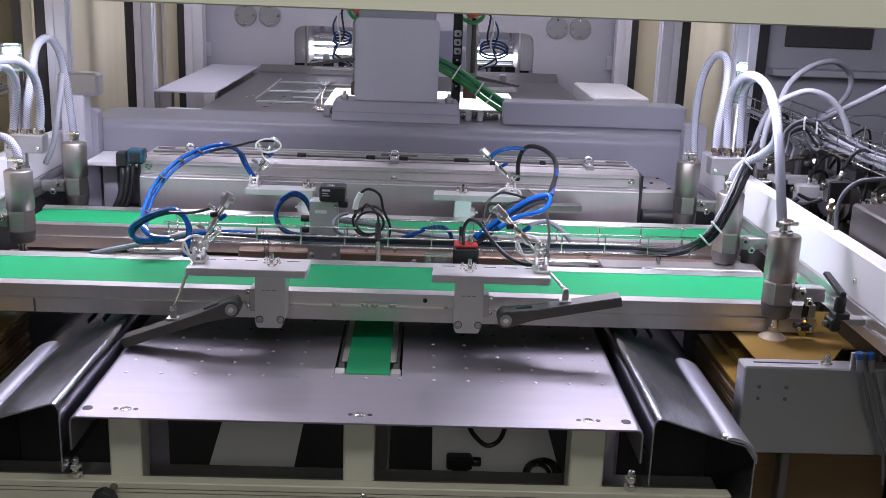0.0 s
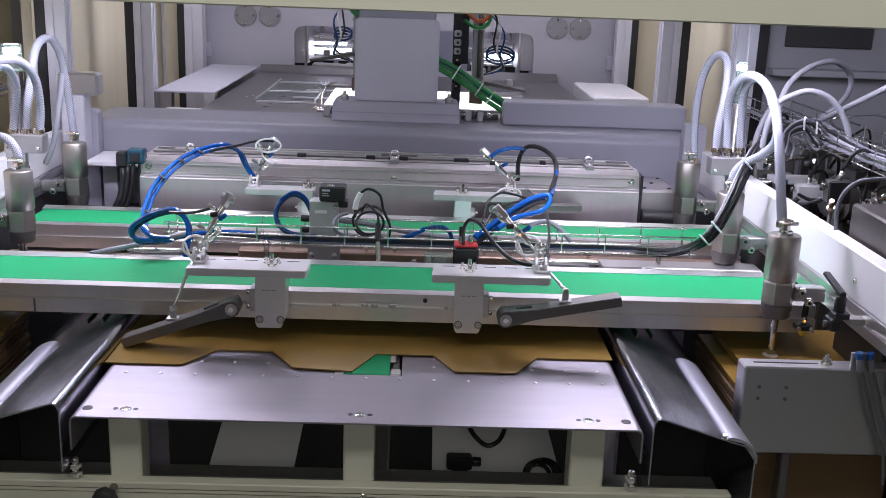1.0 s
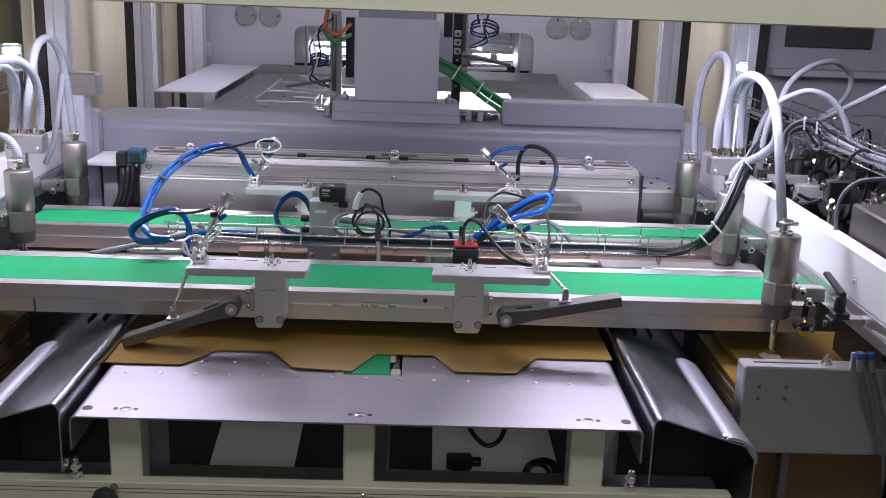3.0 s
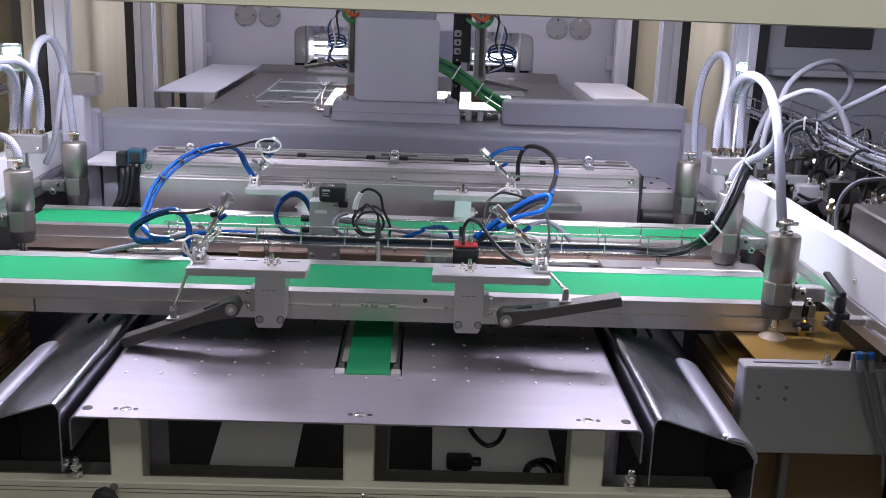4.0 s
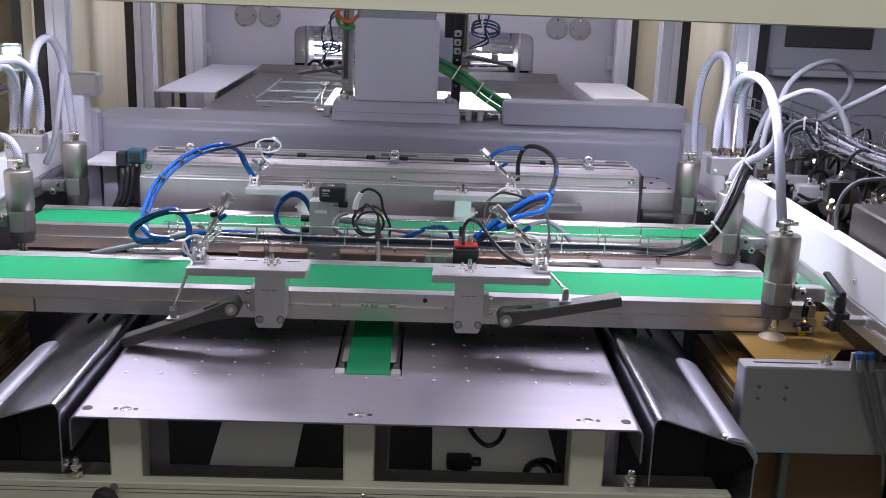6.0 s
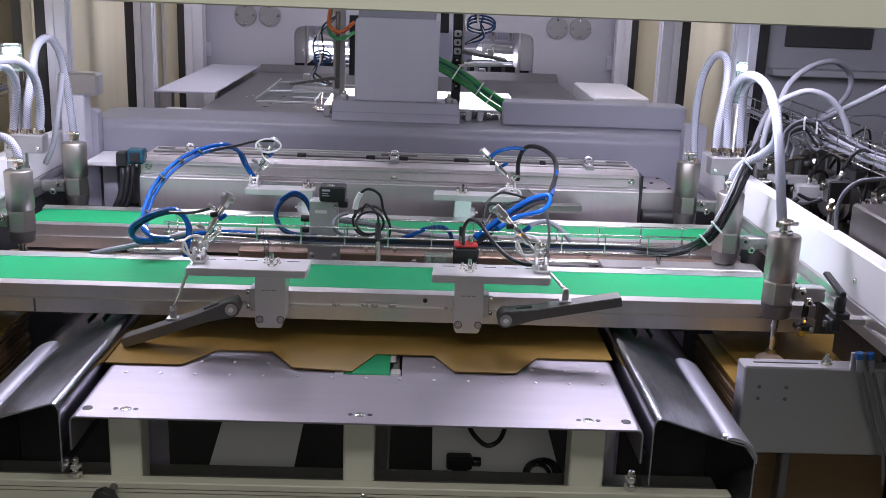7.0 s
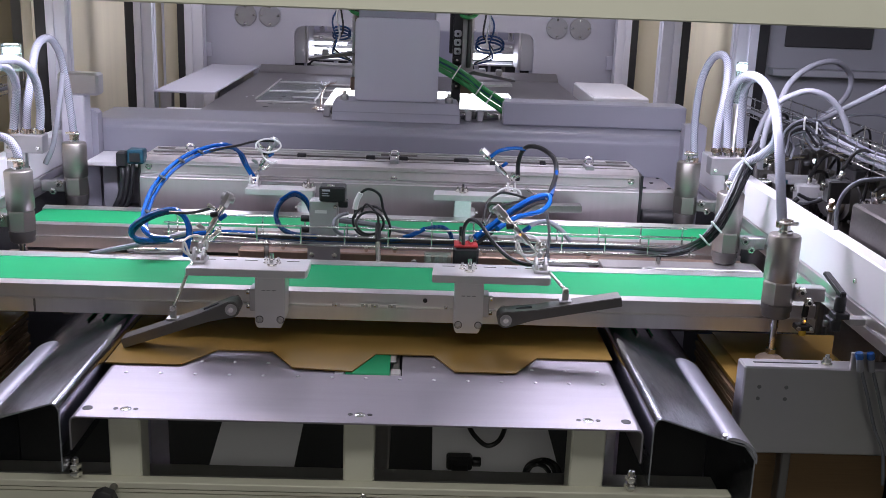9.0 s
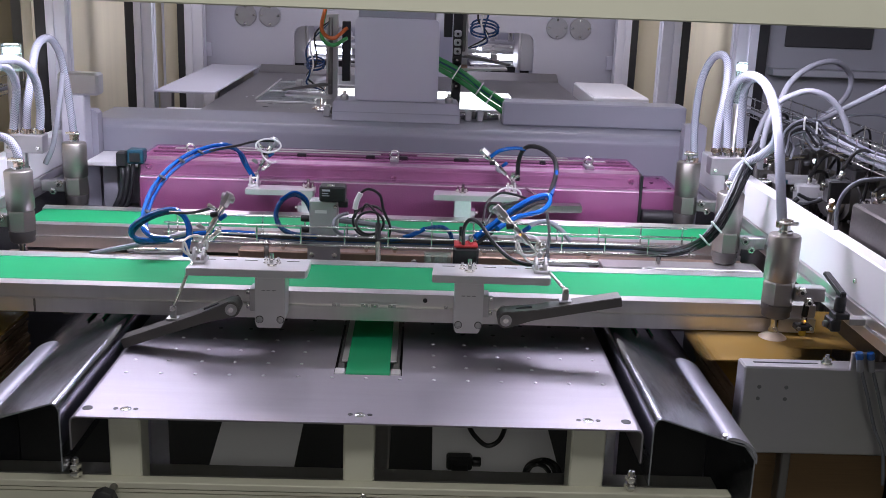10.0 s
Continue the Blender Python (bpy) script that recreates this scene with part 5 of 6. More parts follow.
# ---- grippers beside the grey cabinet ----


def gripper(s, label):
    """A small pick-up arm: upright, slanted jaw plates, wires and a brass block."""
    g = thing("pickup_gripper", label, "gripper", group="pick-up grippers")
    box("upright", g, ALU_MATT, -0.018, 0.018, -0.01, 0.012, -0.02, 0.26, 0.002)
    box("valve_strip", g, BLACK, *sorted((-s * 0.030, -s * 0.056)), -0.008, 0.014, 0.06, 0.24, 0.002)
    rod("air_tube", g, DARK_METAL, (s * 0.004, -0.018, 0.02), (s * 0.004, -0.018, 0.25), 0.007, 10)
    box("brass_block", g, BROWN_METAL, -0.022, 0.02, -0.016, 0.018, -0.06, -0.0205, 0.002)
    lift = 0.045 if s < 0 else 0.0
    prism("jaw", g, DARK_METAL, [(0.0, lift + 0.004), (s * 0.02, lift + 0.012), (s * 0.15, lift - 0.012), (s * 0.145, lift - 0.018)], "y", -0.04, 0.04)
    prism("jaw", g, ALU, [(0.0, lift - 0.03), (s * 0.14, lift - 0.026), (s * 0.14, lift - 0.031), (0.0, lift - 0.038)], "y", -0.04, 0.04)
    box("jaw_knob", g, ALU_MATT, *sorted((s * 0.09, s * 0.11)), -0.012, 0.012, lift - 0.004, lift + 0.016, 0.003)
    for k in range(3):
        tube("wire", g, (RUBBER, TIE, BLUE_DARK)[k], [(s * 0.005, -0.02, 0.24), (s * (0.05 + 0.012 * k), -0.03, 0.20 - 0.02 * k), (s * (0.045 + 0.01 * k), -0.03, 0.12 - 0.015 * k), (s * 0.075, -0.02, 0.07 - 0.01 * k), (s * 0.02, -0.015, 0.03)], 0.003, 6)
    cx, cz, r = (0.068, 0.075, 0.042) if s > 0 else (-0.051, 0.096, 0.026)
    tube("coil", g, BLUE_DARK, [(cx + r * math.cos(a), 0.012 * math.sin(a), cz + 0.45 * r * math.sin(a) + 0.0012 * k) for k, a in enumerate([2 * math.pi * q / 8 for q in range(21)])], 0.0032, 8, label="coiled dark blue hose")
    tube("coil_tail", g, TIE, [(cx - s * r, 0.0, cz), (cx - s * (r + 0.02), 0.0, cz + 0.03), (s * 0.02, -0.01, cz + 0.06)], 0.0026, 8)
    for k in range(2):
        tube("cable", g, (ORANGE, GREEN_HOSE)[k], [(-s * 0.045, -0.012, 0.22 - 0.03 * k), (-s * 0.005, -0.045, 0.19 - 0.02 * k), (s * 0.03, -0.03, 0.215 - 0.02 * k), (s * 0.02, -0.01, 0.28)], 0.006, 8)
    return g


GRIP_W = gripper(-1, "slender pick-up gripper with wires and slanted jaws")
GRIP_E = gripper(1, "slender pick-up gripper with orange cable and slanted jaws")
for x in (-0.275, 0.150, 0.185):
    c = thing("bolt_block", "small steel bolt block on the cross beam", "bolt block", group="bolt blocks")
    box("block", c, ALU_MATT, x - 0.010, x + 0.010, 3.08, 3.12, 1.1655, 1.198, 0.003)
    rod("bolt", c, CHROME, (x - 0.03, 3.10, 1.183), (x + 0.03, 3.10, 1.183), 0.0075, 10)
    rod("nut", c, DARK_METAL, (x + 0.013, 3.10, 1.183), (x + 0.022, 3.10, 1.183), 0.0125, 6)
c = thing("cross_pin", "steel cross pin between bolt blocks", "pin")
rod("pin", c, CHROME, (0.13, 3.13, 1.1745), (0.243, 3.13, 1.1745), 0.009, 12)
for x in (-0.218, 0.089):
    hexb = thing("cabinet_bolt", "large bolt on the cabinet plinth", "bolt", group="plinth bolts")
    rod("head", hexb, ALU_MATT, (x, 3.04, 1.223), (x, 3.04, 1.240), 0.012, 6)
    rod("stud", hexb, CHROME, (x, 3.04, 1.240), (x, 3.04, 1.250), 0.006, 10)

# inside the lit chamber
for x0, x1, top in ((-0.60, -0.33, 1.30), (0.29, 0.55, 1.285)):
    c = thing("press_head", "bright milled press head with a cross bar in the lit chamber", "machine head", group="press heads")
    box("head", c, BRACKET_ALU, x0, x1, 4.95, 5.10, top - 0.045, top, 0.006)
    box("cross_bar", c, ALU, x0 - 0.02, x1 + 0.02, 4.90, 4.945, top - 0.028, top - 0.012, 0.004)
    for k in range(3):
        x = x0 + 0.05 + 0.085 * k
        rod("guide_pin", c, CHROME, (x, 4.97, top), (x, 4.97, top + 0.16), 0.012, 14)
        screw("screw", c, (x, 4.90, top - 0.020), (0, -1, 0), 0.006)
    box("yoke", c, GREY_LIGHT, x0, x1, 4.94, 5.09, top + 0.16, top + 0.22, 0.004)
for x0, s in ((-0.60, 1), (0.54, -1)):
    c = thing("side_hood", "brushed steel hood plate at the chamber opening", "machine cover", group="chamber hoods")
    box("plate", c, ALU_MATT, *sorted((x0, x0 + s * 0.09)), 4.70, 4.71, 1.175, 1.36, 0.012)
    box("return", c, ALU, *sorted((x0 + s * 0.0905, x0 + s * 0.10)), 4.70, 4.95, 1.175, 1.36, 0.002)
for x0, x1 in ((-0.64, -0.24), (0.24, 0.62)):
    c = thing("chamber_cabinet", "dark slotted cabinet below the press head", "cabinet", group="chamber cabinets")
    box("body", c, DARK, x0, x1, 5.00, 5.30, 1.02, 1.170, 0.003)
    n = 6
    for k in range(n):
        x = x0 + 0.02 + (x1 - x0 - 0.05) * k / (n - 1)
        box("upright", c, (COLUMN_ALU, GREY_LIGHT, DARK_METAL)[k % 3], x, x + (0.020, 0.012, 0.016)[k % 3], 4.975, 4.9995, 1.02, 1.168, 0.002)
    box("table_edge", c, ALU, x0, x1, 4.93, 5.0, 1.1705, 1.178, 0.002)
for x, y, zz, w in ((-0.31, 4.70, 1.165, 0.035), (0.285, 4.72, 1.160, 0.022)):
    c = thing("bearing_block", "yellowish brass bearing block by the rear table", "bearing block", group="brass bearing blocks")
    box("block", c, BRASS, x - w, x + w, y, y + 0.05, 1.12, zz, 0.004)
    box("cap", c, ALU_MATT, x - w * 0.7, x + w * 0.7, y - 0.004, y + 0.054, zz + 0.0005, zz + 0.014, 0.003)
    box("foot", c, DARK_METAL, x - w, x + w, y, y + 0.05, 1.02, 1.1195, 0.002)
c = thing("bent_bracket", "yellowish bent sheet bracket standing on the rear table", "bracket", group="")
folded("sheet", c, BRASS, [(-0.318, 1.1505), (-0.316, 1.185), (-0.312, 1.205), (-0.302, 1.222), (-0.286, 1.232), (-0.268, 1.236)], 0.003, "y", 3.352, 3.39)
box("foot", c, BRASS, -0.345, -0.319, 3.352, 3.39, 1.1505, 1.1535, 0.001)
screw("screw", c, (-0.333, 3.371, 1.1535), (0, 0, 1), 0.005)
c = thing("clear_tray", "clear acrylic tray with bright rails on the rear table", "tray")
box("sheet", c, CLEAR_SHEET, -0.545, -0.345, 3.48, 4.10, 1.1575, 1.1605, 0.001)
for y in (3.48, 3.78, 4.09):
    box("rail", c, ALU, -0.545, -0.345, y, y + 0.010, 1.1507, 1.1573, 0.001)
for x in (-0.547, -0.351):
    box("side_rail", c, ALU, x, x + 0.004, 3.47, 4.11, 1.1607, 1.1665, 0.001)
c = thing("valve_island", "black and white valve island beside the grey cabinet", "valve", group="")
box("rail", c, BLACK, 0.098, 0.126, 3.165, 3.19, 1.18, 1.60, 0.002)
for k in range(7):
    box("plug", c, VALVE_GREY if k < 3 else BLACK, 0.101, 0.123, 3.152, 3.1645, 1.408 - 0.026 * k, 1.428 - 0.026 * k, 0.004)
    rod("socket", c, CHROME if k > 2 else BLACK, (0.112, 3.149, 1.418 - 0.026 * k), (0.112, 3.1515, 1.418 - 0.026 * k), 0.004, 10)
box("bracket", c, ALU_MATT, 0.09, 0.13, 3.1505, 3.20, 1.1655, 1.1795, 0.002)

# ---- hoses and cables ----
c = thing("braided_hose", "clear braided vacuum hose with steel clips", "hose", group="braided vacuum hoses")
tube("hose", c, BRAID, [(0.701, 1.900, 1.155), (0.696, 1.920, 1.225), (0.703, 1.980, 1.303), (0.720, 2.080, 1.359), (0.734, 2.200, 1.394), (0.733, 2.300, 1.399), (0.729, 2.380, 1.370), (0.736, 2.440, 1.308), (0.747, 2.450, 1.206)], 0.0097, 14)
for q in ((0.701, 1.900, 1.155), (0.747, 2.450, 1.206)):
    part("clip", add_lathe(bmesh.new(), Vector(q) - Vector((0, 0, 0.005)), Vector(q) + Vector((0, 0, 0.006)), [(0, 0.0118), (1, 0.0118)], 14), BRASS, c, "", True)
c = thing("braided_hose", "clear braided vacuum hose with steel clips", "hose", group="braided vacuum hoses")
tube("hose", c, BRAID, [(0.721, 2.640, 1.147), (0.714, 2.640, 1.240), (0.713, 2.620, 1.344), (0.722, 2.580, 1.407), (0.735, 2.540, 1.426), (0.741, 2.500, 1.407), (0.734, 2.470, 1.341), (0.720, 2.450, 1.268), (0.720, 2.450, 1.205)], 0.0097, 14)
for q in ((0.721, 2.640, 1.147), (0.720, 2.450, 1.205)):
    part("clip", add_lathe(bmesh.new(), Vector(q) - Vector((0, 0, 0.005)), Vector(q) + Vector((0, 0, 0.006)), [(0, 0.0118), (1, 0.0118)], 14), BRASS, c, "", True)
c = thing("braided_hose", "clear braided vacuum hose with steel clips", "hose", group="braided vacuum hoses")
tube("hose", c, BRAID, [(0.778, 2.450, 1.207), (0.767, 2.430, 1.293), (0.753, 2.380, 1.365), (0.749, 2.300, 1.394), (0.743, 2.200, 1.384), (0.741, 2.120, 1.340), (0.757, 2.150, 1.279), (0.750, 2.200, 1.240), (0.723, 2.250, 1.206), (0.710, 2.260, 1.179), (0.709, 2.260, 1.147)], 0.0097, 14)
for q in ((0.778, 2.450, 1.207), (0.709, 2.260, 1.147)):
    part("clip", add_lathe(bmesh.new(), Vector(q) - Vector((0, 0, 0.005)), Vector(q) + Vector((0, 0, 0.006)), [(0, 0.0118), (1, 0.0118)], 14), BRASS, c, "", True)
c = thing("braided_hose", "clear braided vacuum hose with steel clips", "hose", group="braided vacuum hoses")
tube("hose", c, BRAID, [(-0.879, 2.640, 1.154), (-0.885, 2.640, 1.230), (-0.891, 2.620, 1.345), (-0.895, 2.580, 1.396), (-0.901, 2.540, 1.408), (-0.910, 2.500, 1.388), (-0.912, 2.460, 1.319), (-0.922, 2.450, 1.254), (-0.927, 2.450, 1.197)], 0.0097, 14)
for q in ((-0.879, 2.640, 1.154), (-0.927, 2.450, 1.197)):
    part("clip", add_lathe(bmesh.new(), Vector(q) - Vector((0, 0, 0.005)), Vector(q) + Vector((0, 0, 0.006)), [(0, 0.0118), (1, 0.0118)], 14), BRASS, c, "", True)
c = thing("braided_hose", "clear braided vacuum hose with steel clips", "hose", group="braided vacuum hoses")
tube("hose", c, BRAID, [(-0.896, 2.450, 1.198), (-0.884, 2.430, 1.257), (-0.873, 2.380, 1.328), (-0.869, 2.300, 1.371), (-0.865, 2.200, 1.388), (-0.846, 2.050, 1.385), (-0.848, 1.950, 1.310)], 0.0097, 14)
for q in ((-0.896, 2.450, 1.198), (-0.848, 1.950, 1.310)):
    part("clip", add_lathe(bmesh.new(), Vector(q) - Vector((0, 0, 0.005)), Vector(q) + Vector((0, 0, 0.006)), [(0, 0.0118), (1, 0.0118)], 14), BRASS, c, "", True)
c = thing("braided_hose", "clear braided vacuum hose with steel clips", "hose", group="braided vacuum hoses")
tube("hose", c, BRAID, [(-0.958, 2.450, 1.196), (-0.942, 2.430, 1.256), (-0.925, 2.400, 1.312), (-0.914, 2.320, 1.358), (-0.929, 2.250, 1.358), (-0.943, 2.200, 1.297)], 0.0097, 14)
for q in ((-0.958, 2.450, 1.196), (-0.943, 2.200, 1.297)):
    part("clip", add_lathe(bmesh.new(), Vector(q) - Vector((0, 0, 0.005)), Vector(q) + Vector((0, 0, 0.006)), [(0, 0.0118), (1, 0.0118)], 14), BRASS, c, "", True)
c = thing("braided_hose", "clear braided vacuum hose with steel clips", "hose", group="braided vacuum hoses")
tube("hose", c, BRAID, [(-0.877, 2.260, 1.155), (-0.881, 2.260, 1.186), (-0.906, 2.270, 1.209), (-0.967, 2.300, 1.211)], 0.0097, 14)
for q in ((-0.877, 2.260, 1.155), (-0.967, 2.300, 1.211)):
    part("clip", add_lathe(bmesh.new(), Vector(q) - Vector((0, 0, 0.005)), Vector(q) + Vector((0, 0, 0.006)), [(0, 0.0118), (1, 0.0118)], 14), BRASS, c, "", True)
c = thing("air_hose", "smooth pale grey air hose arching over the side rail", "hose", group="grey air hoses")
tube("hose", c, GREY_HOSE, [(0.959, 2.620, 1.234), (1.026, 2.650, 1.258), (1.073, 2.650, 1.290), (1.093, 2.620, 1.335), (1.084, 2.600, 1.383), (1.024, 2.550, 1.417), (0.950, 2.500, 1.411), (0.882, 2.450, 1.375), (0.842, 2.400, 1.319), (0.840, 2.400, 1.253)], 0.0068, 12)
c = thing("air_hose", "smooth pale grey air hose arching over the side rail", "hose", group="grey air hoses")
tube("hose", c, GREY_HOSE, [(0.781, 2.300, 1.189), (0.782, 2.300, 1.260), (0.799, 2.300, 1.331), (0.832, 2.300, 1.357), (0.875, 2.300, 1.369), (0.922, 2.300, 1.353), (0.960, 2.300, 1.308), (0.983, 2.300, 1.245)], 0.0068, 12)
c = thing("air_hose", "smooth pale grey air hose arching over the side rail", "hose", group="grey air hoses")
tube("hose", c, GREY_HOSE, [(1.081, 2.300, 1.403), (1.037, 2.360, 1.357), (1.013, 2.450, 1.312), (1.001, 2.550, 1.269), (0.981, 2.600, 1.238)], 0.0068, 12)
c = thing("air_hose", "smooth pale grey air hose arching over the side rail", "hose", group="grey air hoses")
tube("hose", c, GREY_HOSE, [(0.810, 2.450, 1.175), (0.816, 2.450, 1.244), (0.839, 2.450, 1.306), (0.873, 2.450, 1.338)], 0.0068, 12)
c = thing("air_hose", "smooth pale grey air hose arching over the side rail", "hose", group="grey air hoses")
tube("hose", c, GREY_HOSE, [(-0.850, 2.500, 1.330), (-0.862, 2.500, 1.263), (-0.874, 2.500, 1.201), (-0.887, 2.500, 1.149), (-0.906, 2.500, 1.110)], 0.0068, 12)
c = thing("cable_bundle", "tied bundle of black cables climbing over the side rail", "cable bundle", group="")
tube("cable", c, RUBBER, [(0.485, 2.200, 1.020), (0.553, 2.170, 1.026), (0.596, 2.130, 1.052), (0.629, 2.120, 1.086), (0.666, 2.150, 1.137), (0.705, 2.200, 1.195), (0.766, 2.300, 1.243), (0.849, 2.400, 1.266), (0.928, 2.450, 1.282), (1.004, 2.500, 1.265), (1.056, 2.500, 1.227), (1.099, 2.450, 1.191), (1.140, 2.350, 1.171)], 0.0042, 8)
tube("cable", c, RUBBER, [(0.493, 2.204, 1.015), (0.562, 2.174, 1.021), (0.605, 2.134, 1.048), (0.638, 2.124, 1.081), (0.675, 2.154, 1.133), (0.715, 2.204, 1.191), (0.776, 2.304, 1.238), (0.859, 2.404, 1.262), (0.938, 2.454, 1.278), (1.015, 2.504, 1.260), (1.066, 2.504, 1.223), (1.110, 2.454, 1.187), (1.151, 2.354, 1.166)], 0.0042, 8)
tube("cable", c, GREY_HOSE, [(0.480, 2.208, 1.012), (0.549, 2.178, 1.019), (0.593, 2.138, 1.045), (0.626, 2.128, 1.079), (0.663, 2.158, 1.130), (0.702, 2.208, 1.188), (0.763, 2.308, 1.236), (0.845, 2.408, 1.260), (0.925, 2.458, 1.275), (1.001, 2.508, 1.258), (1.053, 2.508, 1.220), (1.096, 2.458, 1.184), (1.138, 2.358, 1.164)], 0.0042, 8)
tube("cable", c, RUBBER, [(0.503, 2.212, 1.009), (0.572, 2.182, 1.016), (0.615, 2.142, 1.042), (0.648, 2.132, 1.076), (0.685, 2.162, 1.127), (0.725, 2.212, 1.186), (0.787, 2.312, 1.234), (0.870, 2.412, 1.257), (0.950, 2.462, 1.273), (1.027, 2.512, 1.255), (1.079, 2.512, 1.218), (1.122, 2.462, 1.181), (1.163, 2.362, 1.161)], 0.0042, 8)
tube("cable", c, RUBBER, [(0.493, 2.216, 1.004), (0.562, 2.186, 1.010), (0.606, 2.146, 1.037), (0.639, 2.136, 1.071), (0.676, 2.166, 1.122), (0.716, 2.216, 1.181), (0.777, 2.316, 1.229), (0.860, 2.416, 1.252), (0.940, 2.466, 1.268), (1.016, 2.516, 1.250), (1.069, 2.516, 1.212), (1.112, 2.466, 1.176), (1.153, 2.366, 1.156)], 0.0042, 8)
rod("tie", c, TIE, (0.601, 2.100, 1.081), (0.625, 2.100, 1.057), 0.0022, 8)
rod("tie", c, TIE, (0.624, 2.100, 1.110), (0.648, 2.100, 1.086), 0.0022, 8)
rod("tie", c, TIE, (0.706, 2.200, 1.230), (0.730, 2.200, 1.206), 0.0022, 8)
rod("tie", c, TIE, (0.918, 2.430, 1.294), (0.942, 2.430, 1.270), 0.0032, 8)
c = thing("blue_air_hose", "arched bundle of blue air hoses tied with black ties", "hose", group="blue air hoses")
tube("hose", c, BLUE, [(-0.513, 2.100, 1.039), (-0.551, 2.100, 1.042), (-0.574, 2.120, 1.060), (-0.586, 2.200, 1.088), (-0.584, 2.280, 1.116), (-0.569, 2.380, 1.140), (-0.538, 2.480, 1.156), (-0.484, 2.560, 1.161), (-0.457, 2.600, 1.141), (-0.443, 2.620, 1.103), (-0.422, 2.620, 1.068)], 0.0052, 8)
tube("hose", c, BLUE, [(-0.505, 2.100, 1.032), (-0.543, 2.100, 1.035), (-0.566, 2.120, 1.053), (-0.578, 2.200, 1.081), (-0.576, 2.280, 1.108), (-0.560, 2.380, 1.133), (-0.528, 2.480, 1.148), (-0.475, 2.560, 1.153), (-0.447, 2.600, 1.133), (-0.433, 2.620, 1.094), (-0.412, 2.620, 1.060)], 0.0045, 8)
tube("cable", c, RUBBER, [(-0.538, 2.480, 1.148), (-0.481, 2.540, 1.156), (-0.453, 2.580, 1.156), (-0.417, 2.620, 1.161), (-0.368, 2.630, 1.162)], 0.003, 8)
rod("tie", c, BLACK, (-0.574, 2.300, 1.125), (-0.572, 2.300, 1.128), 0.0090, 10)
rod("tie", c, BLACK, (-0.553, 2.400, 1.146), (-0.551, 2.400, 1.149), 0.0090, 10)
rod("tie", c, BLACK, (-0.576, 2.170, 1.075), (-0.574, 2.170, 1.078), 0.0090, 10)
rod("tie", c, BLACK, (-0.525, 2.480, 1.154), (-0.523, 2.480, 1.157), 0.0090, 10)
c = thing("blue_air_hose", "looped pair of blue air hoses at the front clamp", "hose", group="blue air hoses")
tube("hose", c, BLUE, [(-0.452, 1.970, 1.036), (-0.446, 1.980, 1.074), (-0.454, 2.000, 1.103), (-0.483, 2.020, 1.119), (-0.525, 2.040, 1.107), (-0.563, 2.050, 1.085), (-0.582, 2.060, 1.061), (-0.572, 2.080, 1.039), (-0.530, 2.120, 1.030), (-0.473, 2.160, 1.034), (-0.414, 2.200, 1.029), (-0.355, 2.220, 1.022)], 0.0056, 8)
tube("hose", c, BLUE_DARK, [(-0.444, 1.990, 1.065), (-0.452, 2.010, 1.095), (-0.481, 2.030, 1.111), (-0.523, 2.050, 1.099), (-0.561, 2.060, 1.077), (-0.581, 2.070, 1.052), (-0.571, 2.090, 1.030), (-0.528, 2.130, 1.021)], 0.0045, 8)
tube("cable", c, RUBBER, [(-0.487, 2.000, 1.118), (-0.440, 1.990, 1.121), (-0.397, 1.970, 1.136), (-0.384, 1.960, 1.134)], 0.003, 8)
c = thing("blue_air_hose", "short blue hose loop beside the valve", "hose", group="blue air hoses")
tube("hose", c, BLUE_DARK, [(-0.230, 2.240, 1.068), (-0.245, 2.240, 1.097), (-0.269, 2.230, 1.112), (-0.295, 2.220, 1.098), (-0.306, 2.210, 1.070), (-0.294, 2.200, 1.044), (-0.266, 2.200, 1.029), (-0.217, 2.210, 1.022)], 0.0055, 8)
tube("hose", c, BLUE, [(-0.230, 2.236, 1.076), (-0.245, 2.236, 1.105), (-0.269, 2.226, 1.118), (-0.298, 2.216, 1.102)], 0.003, 8)
c = thing("blue_air_hose", "bent blue hose lying over the cable tray", "hose", group="blue air hoses")
tube("hose", c, BLUE_DARK, [(-0.054, 2.200, 1.022), (-0.015, 2.200, 1.030), (0.017, 2.190, 1.050), (0.054, 2.190, 1.058), (0.075, 2.200, 1.046), (0.083, 2.200, 1.027)], 0.0048, 8)
tube("hose", c, BLUE, [(-0.024, 2.195, 1.030), (0.001, 2.190, 1.041), (0.022, 2.185, 1.054)], 0.0052, 8)
c = thing("blue_air_hose", "thick tied bundle of blue hoses rising to the clamps", "hose", group="blue air hoses")
tube("hose", c, BLUE, [(0.131, 2.180, 1.040), (0.168, 2.200, 1.064), (0.212, 2.220, 1.094), (0.258, 2.250, 1.114), (0.296, 2.280, 1.117), (0.301, 2.260, 1.106), (0.275, 2.220, 1.092), (0.219, 2.160, 1.092), (0.173, 2.100, 1.080)], 0.006, 8)
tube("hose", c, BLUE, [(0.127, 2.190, 1.027), (0.164, 2.210, 1.051), (0.208, 2.230, 1.081), (0.254, 2.260, 1.102), (0.293, 2.290, 1.104)], 0.005, 8)
tube("hose", c, RUBBER, [(0.138, 2.180, 1.027), (0.175, 2.200, 1.051), (0.219, 2.220, 1.081), (0.265, 2.250, 1.102), (0.304, 2.280, 1.104)], 0.0045, 8)
